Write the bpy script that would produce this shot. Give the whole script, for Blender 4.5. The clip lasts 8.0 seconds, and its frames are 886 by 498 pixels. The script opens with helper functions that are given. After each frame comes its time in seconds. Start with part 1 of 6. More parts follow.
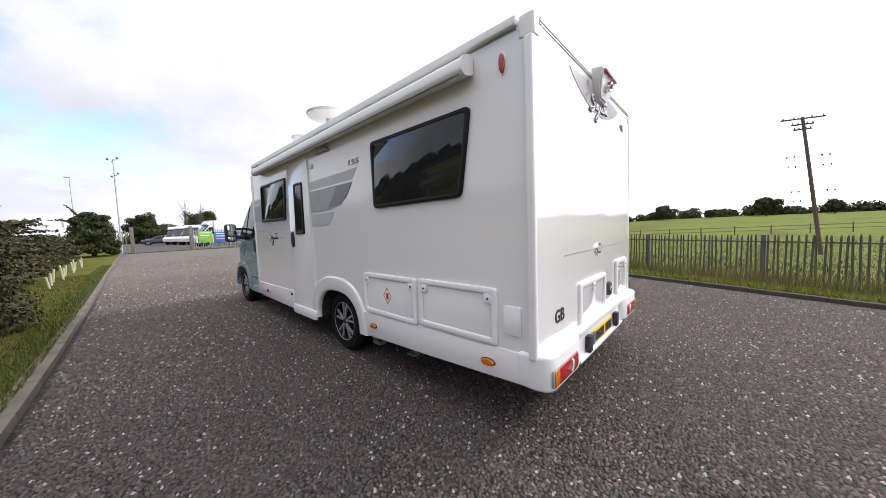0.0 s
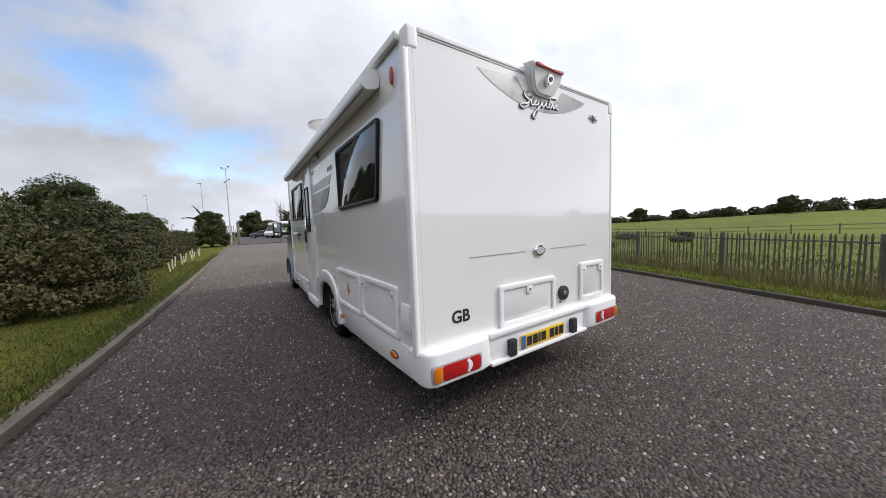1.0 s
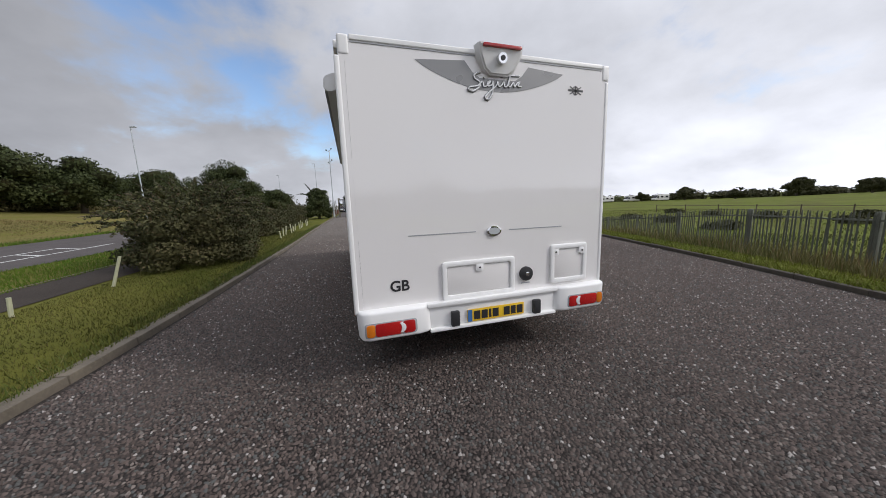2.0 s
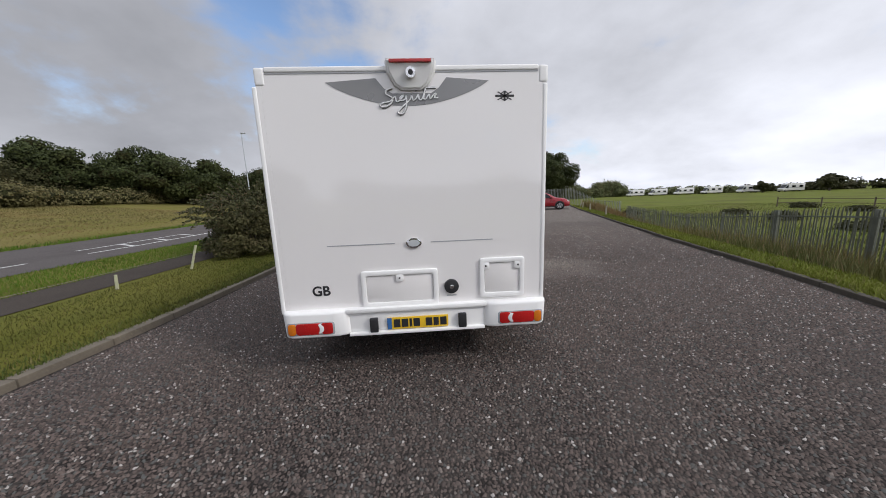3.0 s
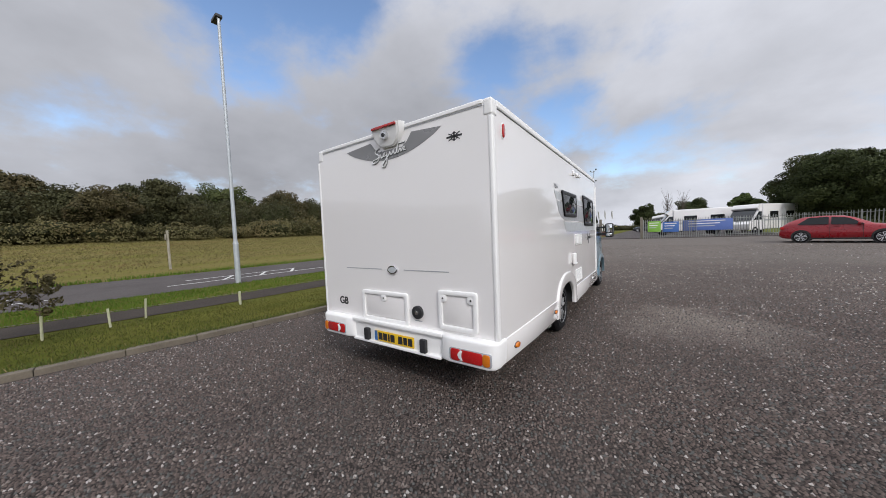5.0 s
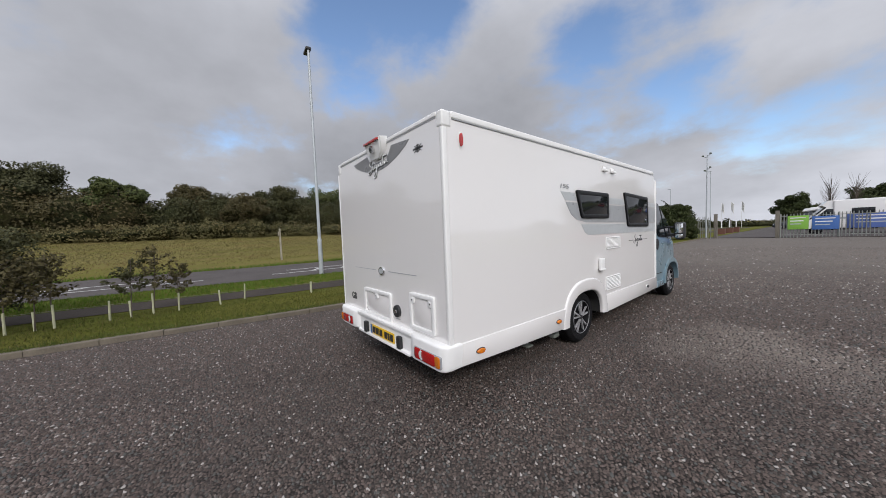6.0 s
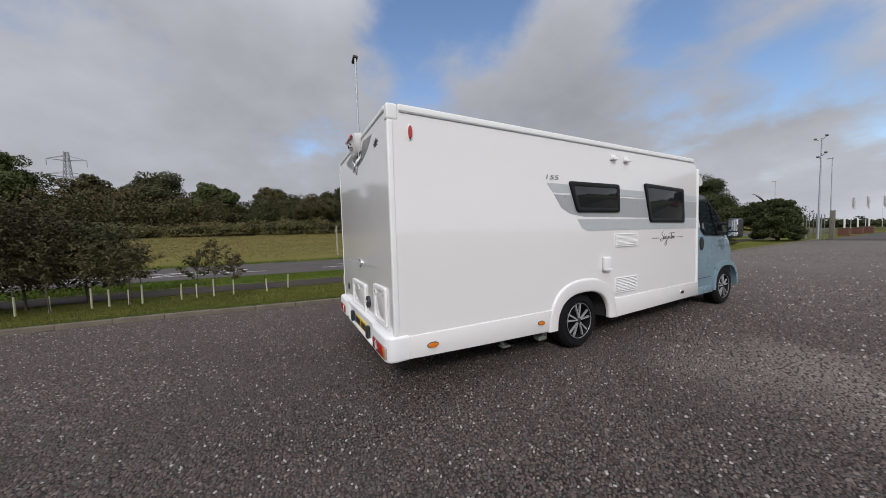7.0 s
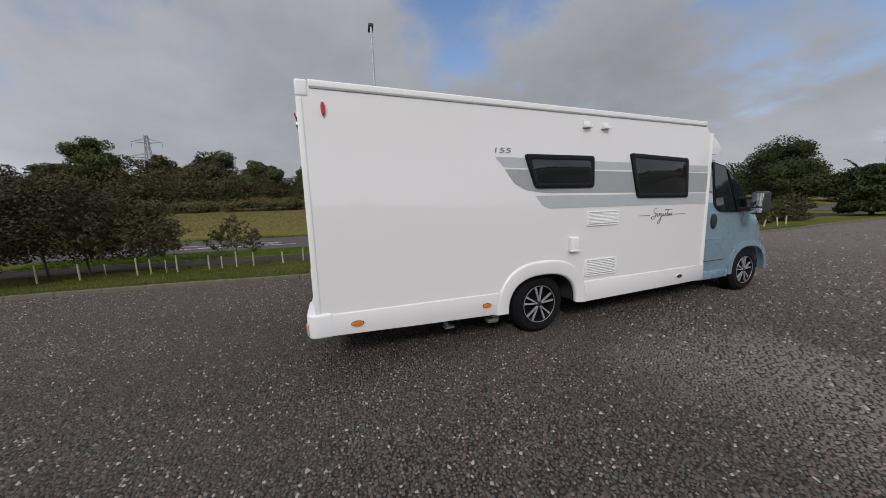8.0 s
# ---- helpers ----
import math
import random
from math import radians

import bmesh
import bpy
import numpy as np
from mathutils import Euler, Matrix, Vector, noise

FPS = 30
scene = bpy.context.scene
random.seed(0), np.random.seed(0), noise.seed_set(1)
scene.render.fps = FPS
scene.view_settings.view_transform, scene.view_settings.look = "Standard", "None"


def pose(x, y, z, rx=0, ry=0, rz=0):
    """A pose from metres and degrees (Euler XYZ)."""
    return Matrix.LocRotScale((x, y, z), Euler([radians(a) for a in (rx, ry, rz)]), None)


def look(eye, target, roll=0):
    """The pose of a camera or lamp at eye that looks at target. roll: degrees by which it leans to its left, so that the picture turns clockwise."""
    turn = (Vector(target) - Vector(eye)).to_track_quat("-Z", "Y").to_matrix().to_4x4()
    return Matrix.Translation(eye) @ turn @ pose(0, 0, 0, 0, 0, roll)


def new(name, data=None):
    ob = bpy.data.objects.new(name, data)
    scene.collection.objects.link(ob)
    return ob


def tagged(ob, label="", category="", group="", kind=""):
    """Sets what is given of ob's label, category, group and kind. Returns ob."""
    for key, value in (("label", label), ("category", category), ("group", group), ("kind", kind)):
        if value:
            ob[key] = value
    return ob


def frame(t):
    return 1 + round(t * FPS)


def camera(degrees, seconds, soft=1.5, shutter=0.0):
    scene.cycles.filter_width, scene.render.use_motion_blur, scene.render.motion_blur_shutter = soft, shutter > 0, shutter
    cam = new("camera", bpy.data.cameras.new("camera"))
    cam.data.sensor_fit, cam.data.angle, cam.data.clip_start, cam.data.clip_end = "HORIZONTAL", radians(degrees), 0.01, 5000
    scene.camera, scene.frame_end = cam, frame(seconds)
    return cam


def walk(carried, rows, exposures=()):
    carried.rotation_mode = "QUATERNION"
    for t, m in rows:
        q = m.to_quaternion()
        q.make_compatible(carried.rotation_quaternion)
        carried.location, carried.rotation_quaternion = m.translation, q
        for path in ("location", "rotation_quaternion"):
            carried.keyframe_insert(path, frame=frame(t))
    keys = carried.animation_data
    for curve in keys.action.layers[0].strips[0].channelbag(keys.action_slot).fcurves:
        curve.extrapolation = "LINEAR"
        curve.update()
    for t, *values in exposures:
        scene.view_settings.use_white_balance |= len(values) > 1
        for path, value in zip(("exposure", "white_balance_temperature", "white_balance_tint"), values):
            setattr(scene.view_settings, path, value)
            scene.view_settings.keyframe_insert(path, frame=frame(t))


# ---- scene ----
cam = camera(111.9, 8.0, 0.5)
PATH = [
    (0, (-2.684, -0.759, 1.361), (-1.228, 0.605, 1.219), -2.1),
    (0.5, (-2.357, -1.106, 1.323), (-1.061, 0.415, 1.237), -1.9),
    (1, (-1.954, -1.547, 1.369), (-0.844, 0.109, 1.212), -2.1),
    (1.5, (-1.559, -1.969, 1.410), (-0.722, -0.169, 1.161), -1.8),
    (2, (-1.117, -2.228, 1.385), (-0.542, -0.337, 1.082), -2.0),
    (3.5, (0.686, -2.514, 1.555), (0.479, -0.554, 1.216), -2.1),
    (4, (1.164, -2.428, 1.520), (0.556, -0.542, 1.245), -2.2),
    (4.5, (1.619, -2.327, 1.463), (0.729, -0.543, 1.315), -2.4),
    (6, (2.948, -1.530, 1.526), (1.398, -0.270, 1.423), -2.2),
    (6.5, (3.229, -1.191, 1.447), (1.551, -0.107, 1.362), -2.1),
    (7, (3.443, -0.771, 1.445), (1.679, 0.167, 1.346), -1.7),
    (7.5, (3.619, -0.334, 1.462), (1.787, 0.455, 1.327), -1.6),
    (8, (3.793, 0.191, 1.470), (1.931, 0.871, 1.204), -1.9),
]
EXPOSURES = [(t, e, 6420 if t < 0.7 else 6300, 14 if t < 0.7 else 12) for t, e in ((0.0, 0.6), (0.5, 0.44), (1.0, 0.18), (1.5, -0.06), (2.0, -0.2), (3.5, -0.07), (4.5, -0.02), (6.0, -0.17), (7.0, -0.3), (8.0, -0.5))]
walk(cam, [(t, look(eye, target, roll)) for t, eye, target, roll in PATH], EXPOSURES)

# ---- light ----
SUN_AZ, SUN_EL = 120.0, 34.0
world = bpy.data.worlds.new("sky")
scene.world = world
world.use_nodes = True
wn, wl = world.node_tree.nodes, world.node_tree.links
wn.clear()


def wnode(kind, **sets):
    n = wn.new(kind)
    for k, v in sets.items():
        n.inputs[k].default_value = v
    return n


def wmath(op, a, b=None, clamp=False):
    n = wn.new("ShaderNodeMath")
    n.operation, n.use_clamp = op, clamp
    for i, v in enumerate((a, b)):
        if v is None:
            continue
        if isinstance(v, (int, float)):
            n.inputs[i].default_value = v
        else:
            wl.new(v, n.inputs[i])
    return n.outputs[0]


sky = wn.new("ShaderNodeTexSky")
sky.sky_type = "NISHITA"
sky.sun_disc = False
sky.sun_elevation, sky.sun_rotation = radians(SUN_EL), radians(SUN_AZ)
sky.altitude, sky.air_density, sky.dust_density, sky.ozone_density = 50, 1.0, 0.6, 1.6
tc = wn.new("ShaderNodeTexCoord")
sep = wn.new("ShaderNodeSeparateXYZ")
wl.new(tc.outputs["Generated"], sep.inputs[0])
den = wmath("ADD", wmath("MAXIMUM", sep.outputs[2], 0.0), 0.40)
comb = wn.new("ShaderNodeCombineXYZ")
wl.new(wmath("DIVIDE", sep.outputs[0], den), comb.inputs[0])
wl.new(wmath("DIVIDE", sep.outputs[1], den), comb.inputs[1])
cover = wnode("ShaderNodeTexNoise", Scale=1.25, Detail=9.0, Roughness=0.57, Distortion=0.15)
shift = wn.new("ShaderNodeVectorMath")
shift.operation = "ADD"
shift.inputs[1].default_value = (3.2, 7.4, 0.0)
wl.new(comb.outputs[0], shift.inputs[0])
wl.new(shift.outputs[0], cover.inputs["Vector"])
puff = wnode("ShaderNodeTexNoise", Scale=1.5, Detail=8.0, Roughness=0.55)
wl.new(comb.outputs[0], puff.inputs["Vector"])


def gap(az, el, inner, depth):
    """How much thinner the cloud is round a direction."""
    d = wn.new("ShaderNodeVectorMath")
    d.operation = "DOT_PRODUCT"
    d.inputs[1].default_value = (math.sin(radians(az)) * math.cos(radians(el)), math.cos(radians(az)) * math.cos(radians(el)), math.sin(radians(el)))
    wl.new(tc.outputs["Generated"], d.inputs[0])
    r = wn.new("ShaderNodeMapRange")
    r.interpolation_type = "SMOOTHSTEP"
    for i, v in enumerate((inner, 1.0, 0.0, depth), 1):
        r.inputs[i].default_value = v
    wl.new(d.outputs["Value"], r.inputs[0])
    return r.outputs[0]


wisp = wnode("ShaderNodeTexNoise", Scale=4.2, Detail=7.0, Roughness=0.6, Distortion=0.3)
wl.new(comb.outputs[0], wisp.inputs["Vector"])
clear_gaps = wmath("ADD", wmath("ADD", gap(-61, 31, 0.955, 0.14), gap(-20, 21, 0.96, 0.18)), wmath("ADD", gap(-3, 20, 0.96, 0.14), gap(4, 44, 0.94, 0.02)))
thin_sky = wmath("ADD", clear_gaps, wmath("MULTIPLY", wmath("SUBTRACT", wisp.outputs["Fac"], 0.5), 0.22))
fac = wn.new("ShaderNodeMapRange")
fac.interpolation_type = "SMOOTHSTEP"
fac.inputs[1].default_value, fac.inputs[2].default_value = 0.275, 0.475
low = wn.new("ShaderNodeMapRange")
for i_, v_ in enumerate((0.02, 0.26, 0.10, 0.0), 1):
    low.inputs[i_].default_value = v_
wl.new(sep.outputs[2], low.inputs[0])
wl.new(wmath("ADD", wmath("SUBTRACT", cover.outputs["Fac"], thin_sky), low.outputs[0]), fac.inputs[0])
# clouds are brighter towards the sun
sdir = (math.sin(radians(SUN_AZ)) * math.cos(radians(SUN_EL)), math.cos(radians(SUN_AZ)) * math.cos(radians(SUN_EL)), math.sin(radians(SUN_EL)))
dot = wn.new("ShaderNodeVectorMath")
dot.operation = "DOT_PRODUCT"
dot.inputs[1].default_value = sdir
wl.new(tc.outputs["Generated"], dot.inputs[0])
glow = wn.new("ShaderNodeMapRange")
glow.inputs[1].default_value, glow.inputs[2].default_value = -0.7, 0.9
glow.inputs[3].default_value, glow.inputs[4].default_value = 4.3, 10.8
wl.new(dot.outputs["Value"], glow.inputs[0])
shade = wn.new("ShaderNodeMapRange")
shade.inputs[1].default_value, shade.inputs[2].default_value = 0.3, 0.7
shade.inputs[3].default_value, shade.inputs[4].default_value = 0.78, 1.2
wl.new(puff.outputs["Fac"], shade.inputs[0])
# an overcast sky is brightest overhead, and pale towards the horizon
zenith = wn.new("ShaderNodeMapRange")
zenith.interpolation_type = "SMOOTHSTEP"
for i_, v_ in enumerate((0.5, 1.0, 1.0, 1.8), 1):
    zenith.inputs[i_].default_value = v_
wl.new(sep.outputs[2], zenith.inputs[0])
rim = wn.new("ShaderNodeMapRange")
rim.interpolation_type = "SMOOTHSTEP"
for i_, v_ in enumerate((0.0, 0.24, 1.35, 1.0), 1):
    rim.inputs[i_].default_value = v_
wl.new(sep.outputs[2], rim.inputs[0])
bright = wmath("MULTIPLY", wmath("MULTIPLY", glow.outputs[0], shade.outputs[0]), wmath("MULTIPLY", zenith.outputs[0], rim.outputs[0]))
tint = wn.new("ShaderNodeVectorMath")
tint.operation = "SCALE"
tint.inputs[0].default_value = (0.965, 0.985, 1.04)
wl.new(bright, tint.inputs["Scale"])
mix = wn.new("ShaderNodeMix")
mix.data_type = "RGBA"
wl.new(fac.outputs[0], mix.inputs["Factor"])
clear = wn.new("ShaderNodeVectorMath")
clear.operation = "SCALE"
clear.inputs["Scale"].default_value = 2.0
wl.new(sky.outputs[0], clear.inputs[0])
wl.new(clear.outputs[0], mix.inputs["A"])
wl.new(tint.outputs[0], mix.inputs["B"])
back = wnode("ShaderNodeBackground", Strength=0.1)
wl.new(mix.outputs["Result"], back.inputs["Color"])
wl.new(back.outputs[0], wn.new("ShaderNodeOutputWorld").inputs["Surface"])

sun = new("sun", bpy.data.lights.new("sun", "SUN"))
sun.data.energy, sun.data.angle, sun.data.color = 1.9, radians(10), (1.0, 0.95, 0.88)
sun.matrix_world = look((0, 0, 0), (-sdir[0], -sdir[1], -sdir[2]))

# ---- materials ----


class Mat:
    """A node material that is put together step by step."""

    def __init__(self, name, color, rough=0.6, metal=0.0, coat=0.0, spec=0.5):
        self.m = bpy.data.materials.new(name)
        self.m.use_nodes = True
        self.t = self.m.node_tree
        self.b = self.t.nodes["Principled BSDF"]
        self.b.inputs["Base Color"].default_value = (*color, 1)
        self.b.inputs["Roughness"].default_value = rough
        self.b.inputs["Metallic"].default_value = metal
        self.b.inputs["Coat Weight"].default_value = coat
        self.b.inputs["Coat Roughness"].default_value = 0.05
        self.b.inputs["Specular IOR Level"].default_value = spec
        self.col = None
        self.color = color

    def n(self, kind, **sets):
        n = self.t.nodes.new(kind)
        for k, v in sets.items():
            n.inputs[k].default_value = v
        return n

    def link(self, a, b):
        self.t.links.new(a, b)

    def noise(self, scale, detail=4.0, rough=0.55, coord="Object", stretch=None):
        tcn = self.n("ShaderNodeTexCoord")
        t = self.n("ShaderNodeTexNoise", Scale=scale, Detail=detail, Roughness=rough)
        if stretch:
            mp = self.n("ShaderNodeMapping")
            mp.inputs["Scale"].default_value = stretch
            self.link(tcn.outputs[coord], mp.inputs[0])
            self.link(mp.outputs[0], t.inputs["Vector"])
        else:
            self.link(tcn.outputs[coord], t.inputs["Vector"])
        return t.outputs["Fac"]

    def span(self, fac, lo, hi, a=0.0, b=1.0):
        r = self.n("ShaderNodeMapRange")
        for i, v in enumerate((lo, hi, a, b), 1):
            r.inputs[i].default_value = v
        self.link(fac, r.inputs[0])
        return r.outputs[0]

    def blend(self, fac, color):
        """Mix color over what the base colour is so far."""
        mx = self.n("ShaderNodeMix")
        mx.data_type = "RGBA"
        self.link(fac, mx.inputs["Factor"])
        if self.col is None:
            mx.inputs["A"].default_value = (*self.color, 1)
        else:
            self.link(self.col, mx.inputs["A"])
        mx.inputs["B"].default_value = (*color, 1)
        self.col = mx.outputs["Result"]
        self.link(self.col, self.b.inputs["Base Color"])
        return self

    def rough(self, fac, lo, hi):
        self.link(self.span(fac, 0.3, 0.7, lo, hi), self.b.inputs["Roughness"])
        return self

    def bump(self, fac, strength=0.3, distance=0.01):
        bp = self.n("ShaderNodeBump", Strength=strength, Distance=distance)
        self.link(fac, bp.inputs["Height"])
        self.link(bp.outputs[0], self.b.inputs["Normal"])
        return self

    def island(self):
        return self.n("ShaderNodeNewGeometry").outputs["Random Per Island"]

    def objrand(self):
        return self.n("ShaderNodeObjectInfo").outputs["Random"]


def m_white():
    k = Mat("white_gelcoat", (0.775, 0.755, 0.74), 0.28, coat=1.0)
    k.b.inputs["Coat IOR"].default_value = 1.6
    k.blend(k.span(k.noise(0.8, 3), 0.45, 0.75, 0, 0.3), (0.785, 0.765, 0.745))
    k.blend(k.span(k.noise(5, 4, 0.5, stretch=(1, 1, 0.1)), 0.6, 0.85, 0, 0.08), (0.70, 0.69, 0.66))
    k.rough(k.noise(2, 2), 0.20, 0.26)
    return k.m


def m_plain(name, color, rough=0.5, metal=0.0, coat=0.0, vary=0.25, scale=14.0, gloss=0.5):
    k = Mat(name, color, rough, metal, coat)
    k.b.inputs["Specular IOR Level"].default_value = gloss
    k.blend(k.span(k.noise(scale, 5), 0.4, 0.75, 0, vary), tuple(c * 0.6 for c in color))
    k.rough(k.noise(scale * 2, 3), max(rough - 0.08, 0.03), min(rough + 0.1, 1))
    return k.m


def m_leaf(name, dark, light, third=None):
    k = Mat(name, dark, 0.75, spec=0.2)
    r = k.island()
    k.blend(k.span(r, 0.1, 0.9, 0.15, 0.85), light)
    if third:
        k.blend(k.span(r, 0.86, 0.9), third)
    k.blend(k.span(k.noise(0.7, 3), 0.45, 0.7, 0, 0.5), tuple(c * 0.55 for c in dark))
    k.blend(k.span(k.noise(0.22, 3), 0.5, 0.64, 0, 0.5), (light[0] * 1.0, light[1] * 0.85, light[2] * 0.85))
    k.b.inputs["Transmission Weight"].default_value = 0.0
    k.b.inputs["Subsurface Weight"].default_value = 0.0
    return k.m


def worn(k, most, color):
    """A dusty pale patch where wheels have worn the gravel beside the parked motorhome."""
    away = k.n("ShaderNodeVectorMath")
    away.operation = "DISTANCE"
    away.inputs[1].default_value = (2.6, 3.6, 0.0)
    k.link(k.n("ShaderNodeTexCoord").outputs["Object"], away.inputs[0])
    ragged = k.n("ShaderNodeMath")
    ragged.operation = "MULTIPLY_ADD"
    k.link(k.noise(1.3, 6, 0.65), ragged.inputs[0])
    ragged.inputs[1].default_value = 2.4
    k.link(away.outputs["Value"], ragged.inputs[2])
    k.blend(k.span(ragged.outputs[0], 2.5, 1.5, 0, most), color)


def m_gravel():
    k = Mat("gravel_ground", (0.07, 0.054, 0.046), 0.9, spec=0.25)
    tcn = k.n("ShaderNodeTexCoord")
    cell, edge = (k.n("ShaderNodeTexVoronoi", Scale=44.0, Randomness=0.9) for _ in range(2))
    edge.feature = "DISTANCE_TO_EDGE"
    for v in (cell, edge):
        k.link(tcn.outputs["Object"], v.inputs["Vector"])
    sepc = k.n("ShaderNodeSeparateColor")
    k.link(cell.outputs["Color"], sepc.inputs[0])
    xyz = k.n("ShaderNodeSeparateXYZ")
    k.link(tcn.outputs["Object"], xyz.inputs[0])
    k.blend(k.span(sepc.outputs[0], 0.2, 0.95), (0.17, 0.135, 0.117))
    k.blend(k.span(k.noise(0.4, 6, 0.65), 0.42, 0.66, 0, 0.45), (0.062, 0.052, 0.047))
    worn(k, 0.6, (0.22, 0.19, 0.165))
    k.blend(k.span(sepc.outputs[1], 0.92, 0.95, 0, 0.85), (0.40, 0.375, 0.345))
    # stone gaps and the ground under loose stones: shade put into the colour
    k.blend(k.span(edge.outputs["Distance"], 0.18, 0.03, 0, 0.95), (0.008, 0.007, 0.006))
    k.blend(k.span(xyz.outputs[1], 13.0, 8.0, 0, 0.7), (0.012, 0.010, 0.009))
    # paler with distance: the grazing view's brighter look put into the colour
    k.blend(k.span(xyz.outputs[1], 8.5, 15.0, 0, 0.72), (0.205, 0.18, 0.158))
    k.blend(k.span(k.noise(0.9, 6, 0.7, stretch=(1, 0.4, 1)), 0.48, 0.66, 0, 0.3), (0.10, 0.087, 0.078))
    k.blend(k.span(k.noise(11, 4, 0.8), 0.46, 0.6, 0, 0.45), (0.085, 0.073, 0.065))
    k.blend(k.span(k.noise(17, 4, 0.8), 0.56, 0.66, 0, 0.4), (0.27, 0.245, 0.22))
    k.bump(cell.outputs["Distance"], 1.0, -0.02)
    return k.m


def m_stone():
    k = Mat("gravel_stone", (0.058, 0.043, 0.037), 0.8, spec=0.3)
    r = k.island()
    k.blend(k.span(r, 0.05, 0.75), (0.142, 0.109, 0.094))
    k.blend(k.span(r, 0.75, 0.76), (0.085, 0.088, 0.083))
    k.blend(k.span(r, 0.89, 0.90), (0.205, 0.173, 0.152))
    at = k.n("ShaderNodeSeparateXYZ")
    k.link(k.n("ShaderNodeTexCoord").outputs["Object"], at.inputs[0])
    # far stones painted paler, as their tops brighten at a low view angle
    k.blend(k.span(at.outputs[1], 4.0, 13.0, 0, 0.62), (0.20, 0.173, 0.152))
    k.blend(k.span(k.noise(0.4, 6, 0.65), 0.42, 0.66, 0, 0.45), (0.066, 0.055, 0.05))
    worn(k, 0.6, (0.24, 0.208, 0.182))
    k.blend(k.span(r, 0.975, 0.98, 0, 0.9), (0.38, 0.355, 0.33))
    k.blend(k.span(k.noise(90, 3), 0.45, 0.7, 0, 0.35), (0.05, 0.04, 0.035))
    return k.m


def m_grass():
    k = Mat("grass_ground", (0.066, 0.079, 0.011), 0.95, spec=0.08)
    k.blend(k.span(k.noise(0.5, 6, 0.65), 0.38, 0.68), (0.098, 0.097, 0.018))
    k.blend(k.span(k.noise(6, 5, 0.7), 0.5, 0.75, 0, 0.5), (0.055, 0.062, 0.010))
    k.blend(k.span(k.noise(0.08, 4), 0.5, 0.62, 0, 0.5), (0.2, 0.18, 0.055))
    xyz = k.n("ShaderNodeSeparateXYZ")
    tg = k.n("ShaderNodeTexCoord")
    k.link(tg.outputs["Object"], xyz.inputs[0])
    wob = k.n("ShaderNodeMath")
    wob.operation = "MULTIPLY_ADD"
    k.link(k.noise(0.25, 4), wob.inputs[0])
    wob.inputs[1].default_value = 5.0
    k.link(xyz.outputs[0], wob.inputs[2])
    k.blend(k.span(wob.outputs[0], -13.0, -15.5, 0, 0.85), (0.168, 0.138, 0.052))
    k.blend(k.span(k.noise(0.6, 5, 0.6, stretch=(1.0, 0.2, 1)), 0.48, 0.62, 0, 0.5), (0.098, 0.098, 0.020))
    k.blend(k.span(k.noise(0.9, 5, 0.6, stretch=(1.0, 0.12, 1)), 0.46, 0.62, 0, 0.65), (0.125, 0.122, 0.024))
    k.blend(k.span(wob.outputs[0], 8.5, 12.0, 0, 0.65), (0.105, 0.138, 0.019))
    far = k.n("ShaderNodeMath")
    far.operation = "MULTIPLY"
    k.link(k.span(wob.outputs[0], 26.0, 34.0, 0, 0.75), far.inputs[0])
    k.link(k.span(xyz.outputs[1], 14.0, 2.0, 0, 1), far.inputs[1])
    k.blend(far.outputs[0], (0.118, 0.158, 0.017))
    rough = k.n("ShaderNodeMath")
    rough.operation = "MULTIPLY"
    k.link(k.span(wob.outputs[0], 10.0, 14.0, 0, 0.8), rough.inputs[0])
    k.link(k.span(k.noise(0.28, 6, 0.7), 0.46, 0.6), rough.inputs[1])
    k.blend(rough.outputs[0], (0.115, 0.125, 0.028))
    scrubby = k.n("ShaderNodeMath")
    scrubby.operation = "MULTIPLY"
    k.link(k.span(wob.outputs[0], 12.0, 18.0, 0, 0.8), scrubby.inputs[0])
    k.link(k.span(k.noise(0.11, 7, 0.72), 0.5, 0.6), scrubby.inputs[1])
    k.blend(scrubby.outputs[0], (0.085, 0.085, 0.024))
    k.bump(k.noise(26, 4, 0.7), 0.7, 0.03)
    return k.m


def m_asphalt(name, color):
    k = Mat(name, color, 0.95, spec=0.15)
    k.blend(k.span(k.noise(120, 2), 0.45, 0.7), tuple(c * 1.7 for c in color))
    k.blend(k.span(k.noise(0.7, 5), 0.45, 0.7, 0, 0.5), tuple(c * 0.72 for c in color))
    k.bump(k.noise(150, 2), 0.35, 0.004)
    return k.m


def m_concrete(name, color):
    k = Mat(name, color, 0.9)
    k.blend(k.span(k.noise(3.5, 6, 0.65), 0.42, 0.7, 0, 0.8), tuple(c * 0.55 for c in color))
    k.blend(k.span(k.noise(40, 4), 0.5, 0.75, 0, 0.5), tuple(min(c * 1.4, 0.8) for c in color))
    k.blend(k.span(k.objrand(), 0.0, 1.0, 0, 0.3), tuple(c * 0.7 for c in color))
    k.bump(k.noise(60, 5), 0.4, 0.008)
    return k.m


def m_wood(name, color):
    k = Mat(name, color, 0.85)
    k.blend(k.span(k.noise(6, 6, 0.6, stretch=(6, 6, 0.5)), 0.4, 0.7), tuple(c * 0.5 for c in color))
    k.bump(k.noise(8, 5, 0.6, stretch=(8, 8, 0.5)), 0.5, 0.006)
    return k.m


def m_glass(name, color, rough=0.04):
    k = Mat(name, color, rough, coat=0.1, spec=0.5)
    k.blend(k.span(k.noise(1.2, 3), 0.45, 0.7, 0, 0.4), tuple(c * 1.6 for c in color))
    return k.m


